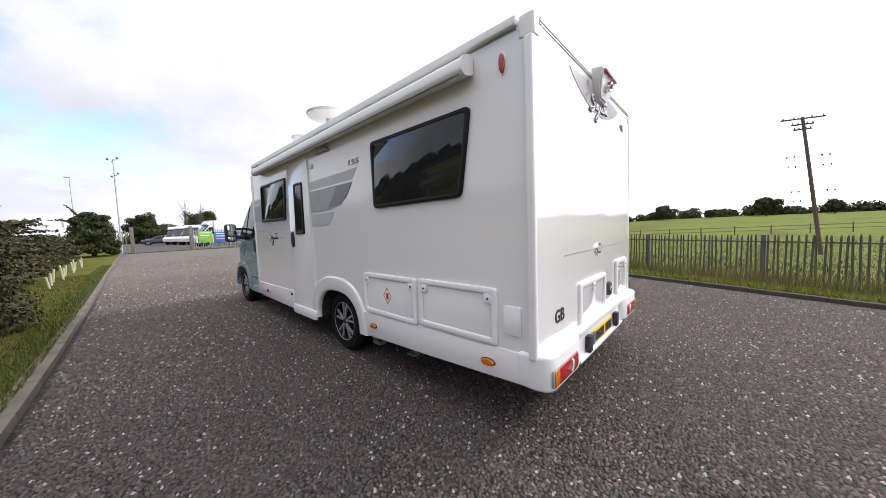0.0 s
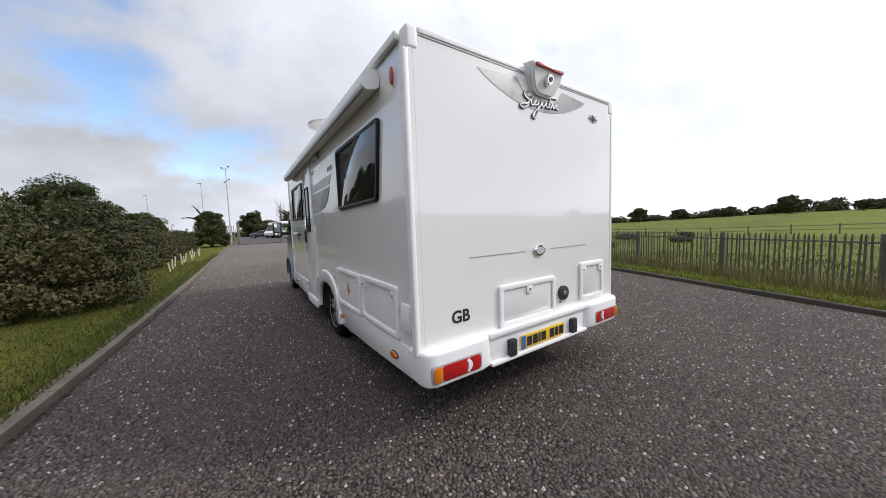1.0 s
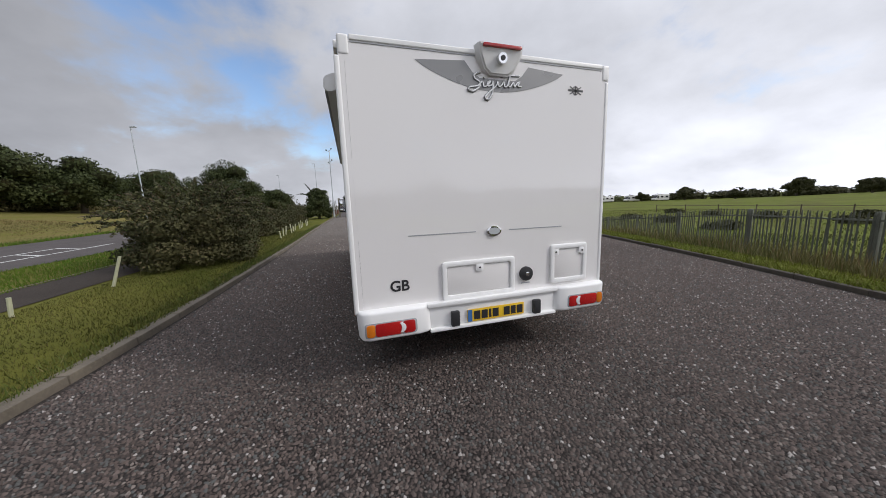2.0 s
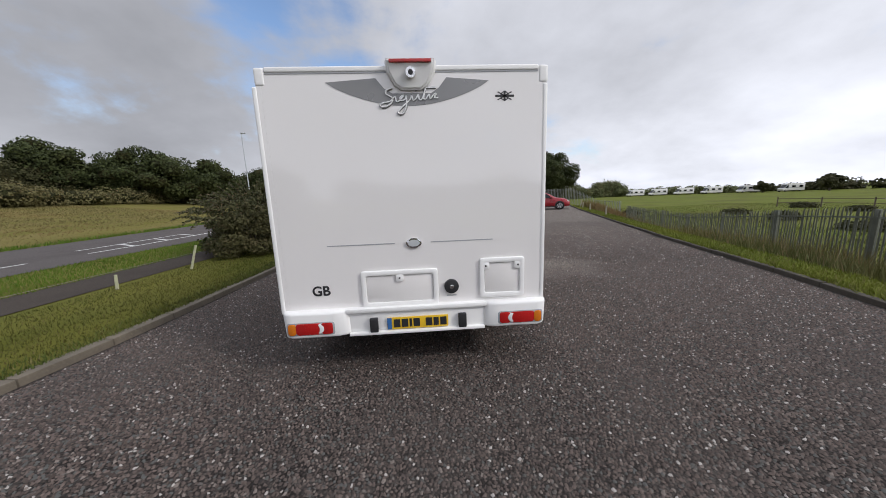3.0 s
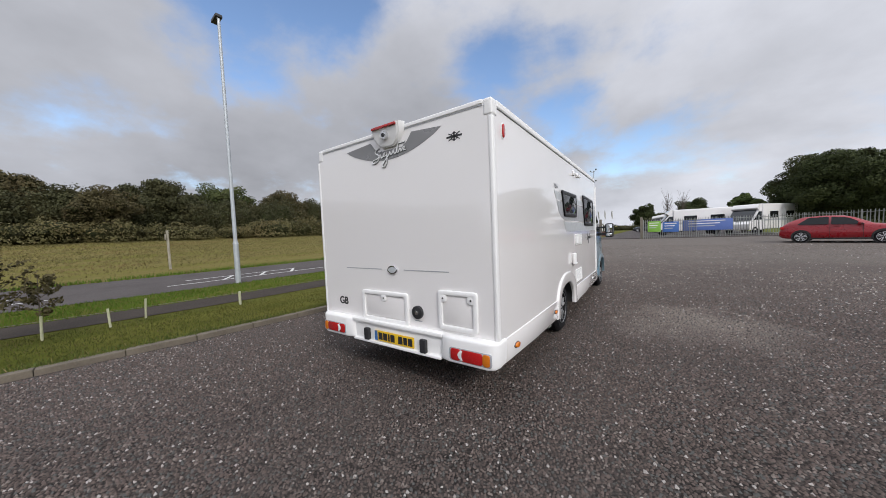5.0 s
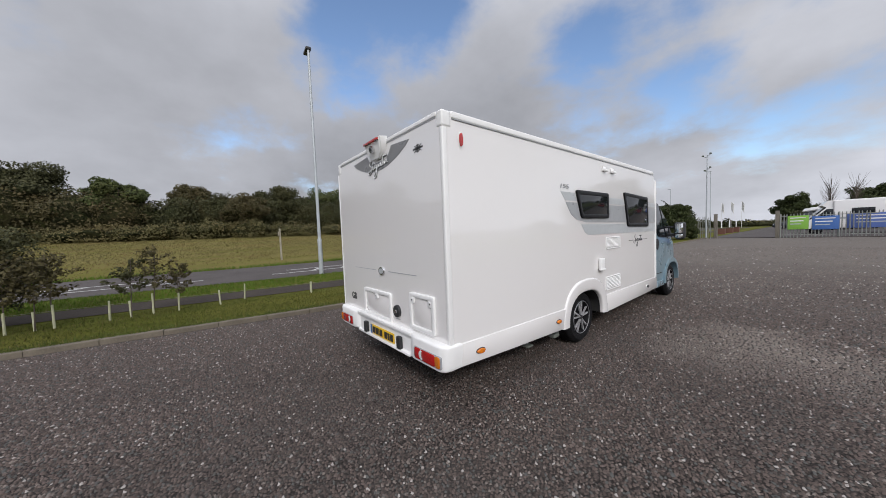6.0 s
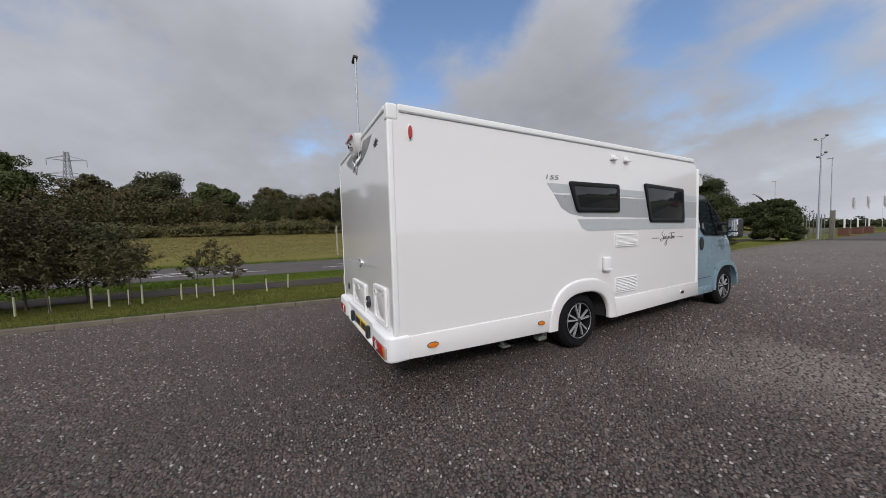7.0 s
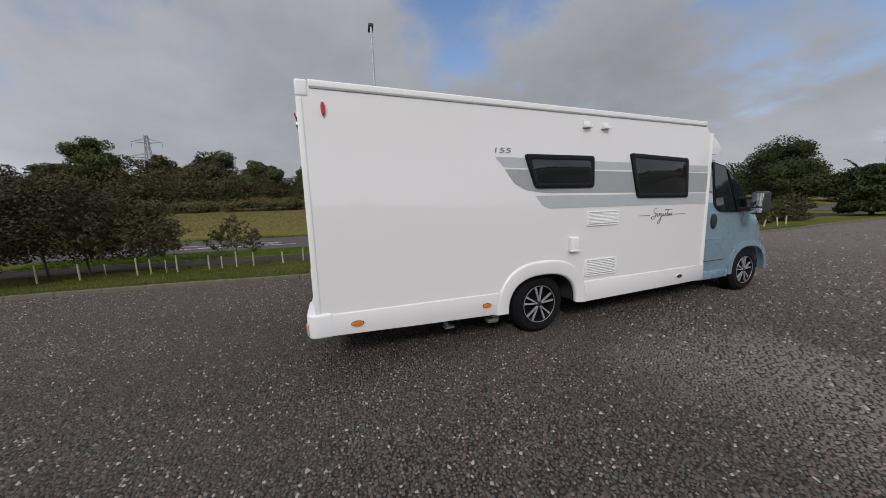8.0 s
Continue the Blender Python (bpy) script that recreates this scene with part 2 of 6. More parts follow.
WHITE = m_white()
TRIM_WHITE = m_plain("white_plastic", (0.81, 0.805, 0.79), 0.4, vary=0.12, scale=5)
BLUE = m_plain("blue_grey_paint", (0.20, 0.30, 0.355), 0.3, metal=0.15, coat=0.7, vary=0.04, scale=2)
GREY_BAND = m_plain("silver_grey_decal", (0.33, 0.34, 0.35), 0.35, vary=0.1, scale=6)
PALE_BAND = m_plain("pale_blue_grey_decal", (0.44, 0.46, 0.468), 0.35, vary=0.1, scale=6)
SILVER_BAND = m_plain("brushed_silver_decal", (0.245, 0.243, 0.24), 0.32, metal=0.5, vary=0.25, scale=1.5)
DARK_BAND = m_plain("dark_grey_decal", (0.20, 0.205, 0.215), 0.35, vary=0.1, scale=6)
GLASS = m_glass("tinted_acrylic", (0.012, 0.014, 0.016))
CAR_GLASS = m_plain("dark_car_glass", (0.004, 0.005, 0.006), 0.15, vary=0.1, gloss=0.3)
CAB_GLASS = m_glass("cab_glass", (0.010, 0.014, 0.017))
RUBBER = m_plain("black_rubber", (0.007, 0.007, 0.008), 0.8, scale=30, gloss=0.2)
BLACK = m_plain("black_plastic", (0.022, 0.022, 0.024), 0.5, scale=20)
SPOKE_METAL = m_plain("polished_spoke", (0.42, 0.42, 0.43), 0.3, metal=0.3, vary=0.12, scale=20)
SILVER_WHEEL = m_plain("silver_wheel_paint", (0.62, 0.62, 0.63), 0.35, scale=20)
RIM_BLACK = m_plain("satin_black_rim", (0.006, 0.006, 0.007), 0.6, scale=20, gloss=0.2)
INK = m_plain("black_print", (0.02, 0.02, 0.022), 0.45, scale=20)
CHROME = m_plain("chrome", (0.75, 0.75, 0.76), 0.12, metal=1.0, vary=0.1)
MIRROR = m_plain("mirror_glass", (0.85, 0.86, 0.87), 0.03, metal=1.0, vary=0.02)
RED_LENS = m_plain("red_lens", (0.42, 0.010, 0.010), 0.18, coat=0.6, vary=0.2, scale=60)
AMBER_LENS = m_plain("amber_lens", (0.62, 0.17, 0.01), 0.18, coat=0.6, vary=0.2, scale=60)
CLEAR_LENS = m_plain("clear_lens", (0.72, 0.72, 0.72), 0.15, coat=0.6, vary=0.1, scale=60)
YELLOW = m_plain("yellow_plate", (0.72, 0.46, 0.02), 0.4, vary=0.1)
PLATE_BLUE = m_plain("blue_plate_band", (0.04, 0.14, 0.36), 0.4, vary=0.1)
RED_INK = m_plain("red_print", (0.5, 0.05, 0.03), 0.5, vary=0.1)
RED_CAR = m_plain("red_car_paint", (0.27, 0.005, 0.012), 0.3, coat=0.35, vary=0.15, scale=3)
DARK_CAR = m_plain("dark_car_paint", (0.03, 0.035, 0.045), 0.25, coat=0.8, vary=0.15, scale=3)
UNDER = m_plain("dirty_chassis", (0.03, 0.029, 0.028), 0.85, scale=8)
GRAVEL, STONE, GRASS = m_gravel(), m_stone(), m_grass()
ROAD = m_asphalt("road_asphalt", (0.078, 0.069, 0.066))
PATH_M = m_asphalt("path_asphalt", (0.046, 0.038, 0.032))
ROAD_PAINT = m_plain("road_paint", (0.62, 0.62, 0.6), 0.8, vary=0.5, scale=9)
KERB = m_concrete("weathered_concrete", (0.145, 0.122, 0.092))
DARK_KERB = m_concrete("dark_edging", (0.058, 0.048, 0.036))
FENCE_STEEL = m_plain("weathered_palisade_steel", (0.15, 0.158, 0.125), 0.65, metal=0.15, vary=0.5, scale=6)
WINDOW_BLACK = m_plain("gloss_black_moulding", (0.005, 0.005, 0.006), 0.4, vary=0.1, scale=8, gloss=0.25)
GALV = m_plain("galvanised_steel", (0.17, 0.19, 0.165), 0.6, metal=0.25, vary=0.5, scale=6)
FENCE_PALE = m_plain("pale_galvanised_steel", (0.27, 0.28, 0.26), 0.6, metal=0.15, vary=0.4, scale=6)
COLUMN = m_plain("grey_column_paint", (0.45, 0.48, 0.50), 0.5, metal=0.3, vary=0.35, scale=5)
TIMBER = m_wood("weathered_timber", (0.36, 0.33, 0.26))
POLE_GREY = m_wood("grey_weathered_timber", (0.20, 0.18, 0.145))
POLE_WOOD = m_wood("creosoted_pole", (0.13, 0.10, 0.075))
BARK = m_wood("bark", (0.10, 0.08, 0.06))
TUBE = m_plain("pale_tree_tube", (0.42, 0.42, 0.28), 0.6, vary=0.5, scale=9)
PYLON_M = m_plain("far_grey_steel", (0.27, 0.29, 0.32), 0.7, vary=0.1)
LEAF_DARK = m_leaf("dark_green_leaves", (0.038, 0.040, 0.017), (0.072, 0.072, 0.030))
LEAF_TREE = m_leaf("summer_tree_leaves", (0.034, 0.046, 0.015), (0.095, 0.112, 0.036))
LEAF_MID = m_leaf("mid_green_leaves", (0.035, 0.055, 0.014), (0.10, 0.135, 0.035))
LEAF_BROWN = m_leaf("olive_brown_leaves", (0.052, 0.045, 0.020), (0.098, 0.083, 0.036))
LEAF_BUSH = m_leaf("bush_leaves", (0.032, 0.035, 0.016), (0.102, 0.106, 0.044), (0.115, 0.086, 0.047))
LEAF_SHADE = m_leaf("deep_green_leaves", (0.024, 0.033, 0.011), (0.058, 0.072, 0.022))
LEAF_RUST = m_leaf("rusty_leaves", (0.032, 0.028, 0.013), (0.062, 0.051, 0.023))


# dark mottled colour of solid filler added inside crowns to block light
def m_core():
    k = Mat("foliage_filler", (0.042, 0.046, 0.018), 0.9, spec=0.1)
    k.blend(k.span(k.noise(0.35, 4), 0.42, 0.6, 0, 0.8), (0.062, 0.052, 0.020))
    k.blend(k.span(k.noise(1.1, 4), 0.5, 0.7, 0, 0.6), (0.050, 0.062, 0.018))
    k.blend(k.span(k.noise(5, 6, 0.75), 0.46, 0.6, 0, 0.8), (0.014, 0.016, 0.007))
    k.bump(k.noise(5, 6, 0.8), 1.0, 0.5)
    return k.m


LEAF_CORE = m_core()
BLADE = m_leaf("grass_blades", (0.052, 0.078, 0.014), (0.105, 0.132, 0.03), (0.19, 0.16, 0.065))
WEED = m_leaf("dry_weeds", (0.075, 0.09, 0.024), (0.165, 0.155, 0.058), (0.27, 0.2, 0.11))
BLADE_BED = m_leaf("mown_blades", (0.046, 0.056, 0.010), (0.086, 0.090, 0.018), (0.115, 0.092, 0.038))
REED = m_leaf("brown_reeds", (0.11, 0.10, 0.03), (0.22, 0.16, 0.07), (0.30, 0.2, 0.11))
HAY = m_leaf("hay_blades", (0.112, 0.102, 0.034), (0.195, 0.16, 0.068))
FRESH_GREEN = m_leaf("roadside_blades", (0.055, 0.105, 0.008), (0.095, 0.155, 0.016))
BRIGHT_BLADE = m_leaf("fresh_blades", (0.105, 0.135, 0.014), (0.185, 0.215, 0.029), (0.18, 0.155, 0.06))
TUSSOCK = m_leaf("meadow_tussocks", (0.075, 0.092, 0.016), (0.135, 0.15, 0.03), (0.15, 0.125, 0.05))
RUSTY_WEED = m_leaf("rusty_weeds", (0.10, 0.075, 0.035), (0.23, 0.15, 0.07), (0.30, 0.24, 0.12))
# paler base colour paints distance haze onto the far foliage
LEAF_HAZED = m_leaf("hazed_hillside_leaves", (0.075, 0.088, 0.035), (0.15, 0.165, 0.07))
LEAF_SCRUB = m_leaf("scrub_leaves", (0.090, 0.085, 0.034), (0.145, 0.130, 0.054), (0.165, 0.135, 0.065))
GREEN_SIGN = m_plain("green_sign", (0.22, 0.45, 0.06), 0.5, vary=0.1)
BLUE_SIGN = m_plain("blue_sign", (0.06, 0.15, 0.42), 0.5, vary=0.2)
PURPLE_SIGN = m_plain("purple_sign", (0.10, 0.16, 0.42), 0.5, vary=0.2)
BRICK = m_plain("brick_red", (0.14, 0.06, 0.042), 0.8, vary=0.4)

# ---- shapes ----


def link(ob, parent):
    ob.parent = parent
    return ob


def mesh_of(bm, name, mat, smooth=40):
    me = bpy.data.meshes.new(name)
    bmesh.ops.recalc_face_normals(bm, faces=bm.faces)
    bm.to_mesh(me)
    bm.free()
    me.materials.append(mat)
    if smooth:
        me.polygons.foreach_set("use_smooth", [True] * len(me.polygons))
        me.set_sharp_from_angle(angle=radians(smooth))
    return me


def part(name, bm, mat, parent=None, label="", smooth=40):
    ob = new(name, mesh_of(bm, name, mat, smooth))
    if parent:
        ob.parent = parent
    if label:
        ob["label"] = label
    return ob


def thing(name, at, label, category, group="", rz=0.0):
    ob = new(name)
    ob.empty_display_size = 0.2
    ob.matrix_basis = pose(*at, 0, 0, rz)
    return tagged(ob, label, category, group)


def box(bm, x0, x1, y0, y1, z0, z1, bev=0.0, seg=2):
    r = bmesh.ops.create_cube(bm, size=1)
    for v in r["verts"]:
        v.co = Vector(((x0 + x1) / 2 + v.co.x * (x1 - x0), (y0 + y1) / 2 + v.co.y * (y1 - y0), (z0 + z1) / 2 + v.co.z * (z1 - z0)))
    if bev:
        es = {e for v in r["verts"] for e in v.link_edges}
        bmesh.ops.bevel(bm, geom=list(es), offset=bev, segments=seg, profile=0.6, affect="EDGES", clamp_overlap=True)
    return bm


def boxed(*a, **k):
    return box(bmesh.new(), *a, **k)


def tube(bm, p, q, r0, r1=None, seg=10):
    p, q = Vector(p), Vector(q)
    r1 = r0 if r1 is None else r1
    turn = (q - p).to_track_quat("Z", "Y").to_matrix()
    rings = []
    for c, r in ((p, r0), (q, r1)):
        rings.append([bm.verts.new(c + turn @ Vector((r * math.cos(2 * math.pi * i / seg), r * math.sin(2 * math.pi * i / seg), 0))) for i in range(seg)])
    for i in range(seg):
        bm.faces.new((rings[0][i], rings[0][(i + 1) % seg], rings[1][(i + 1) % seg], rings[1][i]))
    bm.faces.new(rings[0][::-1])
    bm.faces.new(rings[1])
    return bm


def rounded(pts, r, n=4):
    """A polygon with its corners rounded."""
    out = []
    for i, p in enumerate(pts):
        p, a, b = Vector(p), Vector(pts[i - 1]), Vector(pts[(i + 1) % len(pts)])
        rr = min(r, (a - p).length * 0.45, (b - p).length * 0.45)
        p0, p1 = p + (a - p).normalized() * rr, p + (b - p).normalized() * rr
        for k in range(n + 1):
            t = k / n
            out.append(tuple((1 - t) ** 2 * p0 + 2 * t * (1 - t) * p + t * t * p1))
    return out


def inset(pts, d):
    """A polygon moved inwards by d."""
    area = sum(pts[i - 1][0] * p[1] - p[0] * pts[i - 1][1] for i, p in enumerate(pts))
    s = 1 if area > 0 else -1
    lines = []
    for i, p in enumerate(pts):
        q = pts[(i + 1) % len(pts)]
        u = Vector((q[0] - p[0], q[1] - p[1])).normalized()
        n = Vector((-u.y, u.x)) * s
        lines.append((Vector(p) + n * d, u))
    out = []
    for i in range(len(pts)):
        (p, u), (q, v) = lines[i - 1], lines[i]
        den_ = u.x * v.y - u.y * v.x
        t = ((q.x - p.x) * v.y - (q.y - p.y) * v.x) / den_ if abs(den_) > 1e-6 else 0
        out.append(tuple(p + u * t))
    return out


def place3(axis, a, u, v):
    return {"x": (a, u, v), "y": (u, a, v), "z": (u, v, a)}[axis]


def slab(bm, pts, axis, a, b, bev=0.0):
    """A polygon in the plane across axis, made solid from a to b."""
    lo = [bm.verts.new(place3(axis, a, *p)) for p in pts]
    hi = [bm.verts.new(place3(axis, b, *p)) for p in pts]
    n = len(pts)
    bm.faces.new(lo[::-1])
    top = bm.faces.new(hi)
    for i in range(n):
        bm.faces.new((lo[i], lo[(i + 1) % n], hi[(i + 1) % n], hi[i]))
    if bev:
        bmesh.ops.bevel(bm, geom=list(top.edges), offset=bev, segments=2, profile=0.5, affect="EDGES", clamp_overlap=True)
    return bm


def ring(bm, outer, inner, axis, a, b, bev=0.0):
    """A flat frame between two polygons of equal count, made solid from a to b."""
    n = len(outer)
    v = [[bm.verts.new(place3(axis, c, *p)) for p in loop] for c in (a, b) for loop in (outer, inner)]
    ao, ai, bo, bi = v
    edge = []
    for i in range(n):
        j = (i + 1) % n
        bm.faces.new((ao[i], ao[j], ai[j], ai[i]))
        bm.faces.new((bo[i], bi[i], bi[j], bo[j]))
        bm.faces.new((ao[i], bo[i], bo[j], ao[j]))
        bm.faces.new((ai[i], ai[j], bi[j], bi[i]))
        edge += [bm.edges.get((bo[i], bo[j])), bm.edges.get((bi[i], bi[j]))]
    if bev:
        bmesh.ops.bevel(bm, geom=[e for e in edge if e], offset=bev, segments=2, profile=0.5, affect="EDGES", clamp_overlap=True)
    return bm


def disc(cu, cv, ru, rv, n=28):
    return [(cu + ru * math.cos(2 * math.pi * i / n), cv + rv * math.sin(2 * math.pi * i / n)) for i in range(n)]


def lathe(bm, profile, seg=32, axis="x"):
    """Profile of (radius, along) turned about the axis."""
    rings = []
    for r, h in profile:
        loop = []
        for i in range(seg):
            a = 2 * math.pi * i / seg
            loop.append(bm.verts.new(place3(axis, h, r * math.cos(a), r * math.sin(a))))
        rings.append(loop)
    for r0, r1 in zip(rings, rings[1:]):
        for i in range(seg):
            bm.faces.new((r0[i], r0[(i + 1) % seg], r1[(i + 1) % seg], r1[i]))
    return bm


def text_mesh(body, size, name="lettering", bold=0.0):
    cu = bpy.data.curves.new(name, "FONT")
    cu.body, cu.size, cu.align_x, cu.align_y, cu.extrude = body, size, "CENTER", "CENTER", 0.0015
    cu.offset = bold
    ob = bpy.data.objects.new(name, cu)
    me = bpy.data.meshes.new_from_object(ob)
    bpy.data.objects.remove(ob)
    return me


def raw_mesh(name, verts, faces_n, mat, smooth=False):
    """A mesh of loose polygons: verts (count * faces_n, 3), each run of faces_n a face."""
    me = bpy.data.meshes.new(name)
    nv = len(verts)
    nf = nv // faces_n
    me.vertices.add(nv)
    me.vertices.foreach_set("co", np.asarray(verts, np.float32).ravel())
    me.loops.add(nv)
    me.loops.foreach_set("vertex_index", np.arange(nv, dtype=np.int32))
    me.polygons.add(nf)
    me.polygons.foreach_set("loop_start", np.arange(0, nv, faces_n, dtype=np.int32))
    me.update(calc_edges=True)
    me.validate()
    me.materials.append(mat)
    return me


def leaf_cloud(rng, blobs, count, size, tri=False):
    """Leaf quads spread through ellipsoids (x, y, z, rx, ry, rz), denser towards their skins."""
    blobs = np.asarray(blobs, float)
    w = blobs[:, 3] * blobs[:, 4] + blobs[:, 5] * blobs[:, 4]
    pick = rng.choice(len(blobs), count, p=w / w.sum())
    d = rng.normal(size=(count, 3))
    d /= np.linalg.norm(d, axis=1)[:, None]
    r = np.where(rng.uniform(0, 1, count) < 0.10, rng.uniform(1.0, 1.05 if tri else 1.12, count), rng.uniform(0.5, 1.02, count) ** 0.55)
    c = blobs[pick, :3] + d * r[:, None] * blobs[pick, 3:]
    n = d + rng.normal(scale=0.5, size=(count, 3))
    n /= np.linalg.norm(n, axis=1)[:, None]
    u = np.cross(n, rng.normal(size=(count, 3)))
    u /= np.linalg.norm(u, axis=1)[:, None]
    v = np.cross(n, u)
    s = size * rng.uniform(0.55, 1.35, count)[:, None]
    bend = n * s * 0.25
    if tri:
        return np.stack([c - u * s - v * s * 0.6, c + u * s - v * s * 0.6, c + v * s * 0.9], 1).reshape(-1, 3)
    return np.stack([c - u * s, c - v * s * 0.5 - bend, c + u * s, c + v * s * 0.5 + bend], 1).reshape(-1, 3)


def cores(blobs, shrink=0.8):
    """Solid uneven lumps inside a crown, so that it is not see-through."""
    bm = bmesh.new()
    for x, y, z, rx, ry, rz in blobs:
        r = bmesh.ops.create_icosphere(bm, subdivisions=2, radius=1.0)
        for v in r["verts"]:
            k = shrink * (0.92 + 0.25 * noise.noise(v.co * 1.7 + Vector((x, y, z))) + 0.22 * noise.noise(v.co * 5.5 + Vector((y, x, z))))
            v.co = Vector((x + v.co.x * rx * k, y + v.co.y * ry * k, z + v.co.z * rz * k))
    return bm


def clumps(rng, c, rad, n, r0, r1, flat=0.75):
    """Small ellipsoids over the skin of a crown."""
    out = [(*c, rad[0] * 0.78, rad[1] * 0.78, rad[2] * 0.8)]
    for _ in range(n):
        d = rng.normal(size=3)
        d /= np.linalg.norm(d)
        if d[2] < -0.75:
            d[2] *= -1
        k = rng.uniform(0.55, 0.98)
        r = rng.uniform(r0, r1)
        out.append((c[0] + d[0] * k * rad[0], c[1] + d[1] * k * rad[1], c[2] + d[2] * k * rad[2], r, r, r * flat))
    return out


# ---- plan: the two kerb lines and the height of the ground ----
KLY = [-60, -10, -6, -2.7, -1, 0.5, 2, 5, 16, 34, 80]
KLX = [-9, -4.7, -4.35, -4.0, -3.68, -3.45, -3.36, -3.28, -3.12, -2.65, -2.65]
KRY = [-60, -6, -3.6, -1.8, -1.1, 0.6, 1.8, 4, 6.8, 8.7, 19.8, 24.2, 31, 45]
KRX = [-12, 3.2, 4.05, 4.65, 4.92, 5.55, 6.05, 6.75, 7.65, 8.4, 12.1, 13.7, 16.2, 19.5]


def soft_line(y, ys, xs):
    return sum(np.interp(y + o, ys, xs) for o in (-1.2, -0.6, 0, 0.6, 1.2)) / 5


def kl(y):
    return soft_line(y, KLY, KLX)


def kr(y):
    return soft_line(y, KRY, KRX)


def lot_z(y):
    return 0.012 * np.clip(y - 10, 0, 20)


def left_z(d, y):
    s = np.clip(d - 13.5, 0, 24)
    return lot_z(y) + 0.06 + 0.095 * s * np.clip(s / 4, 0, 1) + 0.012 * np.clip(d - 40, 0, 200)


def right_z(e, y):
    return lot_z(y) * np.clip(1 - e / 20, 0, 1) + 0.05 - 0.33 * np.clip(e - 0.9, 0, 2.4) - 0.26 * np.clip((y - 4.5) / 7, 0, 1) * np.clip(e - 0.9, 0, 2.4) * np.clip((30 - e) / 20, 0, 1) - 0.02 * np.clip(e - 3.3, 0, 40) + 0.027 * np.clip(e - 40, 0, 120) * (1 - 0.6 * np.clip((y - 20) / 50, 0, 1))


def ground_z(x, y):
    a, b = kl(y), kr(y)
    if x < a:
        return float(left_z(a - x, y))
    if x > b:
        return float(right_z(x - b, y))
    return float(lot_z(y))


def spread(steps):
    out = []
    for a, b, s in steps:
        out += list(np.arange(a, b, s))
    return np.array(out + [steps[-1][1]])


ROWS_Y = spread([(-600, -100, 50), (-100, -20, 8), (-20, 45, 0.6), (45, 100, 5), (100, 700, 50)])
OUT_D = spread([(0.06, 2, 0.33), (2, 14, 0.8), (14, 44, 2.5), (44, 200, 13), (200, 900, 70)])


def strip(name, d0, d1, lift, mat, side="left", y0=-60.0, y1=100.0, across=5):
    ys = ROWS_Y[(ROWS_Y >= y0) & (ROWS_Y <= y1)]
    bm = bmesh.new()
    rows = []
    for y in ys:
        row = []
        for d in np.linspace(d0, d1, across):
            x = kl(y) - d if side == "left" else kr(y) + d
            z = left_z(d, y) if side == "left" else right_z(d, y)
            row.append(bm.verts.new((x, y, z + lift)))
        rows.append(row)
    for a, b in zip(rows, rows[1:]):
        for i in range(across - 1):
            bm.faces.new((a[i], a[i + 1], b[i + 1], b[i]))
    return part(name, bm, mat)


bm = bmesh.new()
rows = []
for y in ROWS_Y:
    a, b = kl(y), kr(y)
    row = [(a - d, left_z(d, y)) for d in OUT_D[::-1]]
    row += [(a + 0.02, lot_z(y) - 0.15), (b - 0.02, lot_z(y) - 0.15)]
    row += [(b + e, right_z(e, y)) for e in OUT_D]
    rows.append([bm.verts.new((x, y, z)) for x, z in row])
for a, b in zip(rows, rows[1:]):
    for i in range(len(a) - 1):
        bm.faces.new((a[i], a[i + 1], b[i + 1], b[i]))
tagged(part("ground", bm, GRASS), "rough green and straw-coloured grass ground", "ground", kind="structure")

bm = bmesh.new()
rows = []
for y in ROWS_Y[(ROWS_Y >= -70) & (ROWS_Y <= 32.8)]:
    rows.append([bm.verts.new((x, y, lot_z(y))) for x in np.linspace(kl(y), kr(y), 24)])
for a, b in zip(rows, rows[1:]):
    for i in range(len(a) - 1):
        bm.faces.new((a[i], a[i + 1], b[i + 1], b[i]))
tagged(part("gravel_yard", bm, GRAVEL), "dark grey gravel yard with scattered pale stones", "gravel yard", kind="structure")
tagged(strip("footpath", 2.6, 3.85, 0.012, PATH_M), "narrow dark asphalt footpath between grass verges", "footpath", kind="structure")
tagged(strip("path_edging", 3.84, 3.90, 0.03, KERB, across=2), "thin pale concrete edging beside the footpath", "edging", kind="structure")
tagged(strip("road", 6.3, 12.8, 0.012, ROAD), "grey asphalt road with white hatched markings", "road", kind="structure")
bm = bmesh.new()
box(bm, -2.6, 12.0, 32.7, 96, 0.2, 0.275)
tagged(part("access_road", bm, ROAD), "asphalt access road beyond the open gate", "road", kind="structure")

# ---- motorhome ----
W = 1.11
LEN = 5.1
ROOF = 2.50
WY, FY, WR = 2.36, 6.33, 0.345
van = thing("motorhome", (0, 0, 0), "white coachbuilt motorhome with a pale blue-grey cab, parked on gravel", "motorhome")


def arch_pts(cy, r, z0, n=14, squash=1.0):
    out = []
    for i in range(n + 1):
        c, s_ = math.cos(math.pi * i / n), math.sin(math.pi * i / n)
        out.append((cy + r * math.copysign(abs(c) ** 0.8, c), z0 + r * squash * max(s_, 0.0) ** 0.8))
    return out


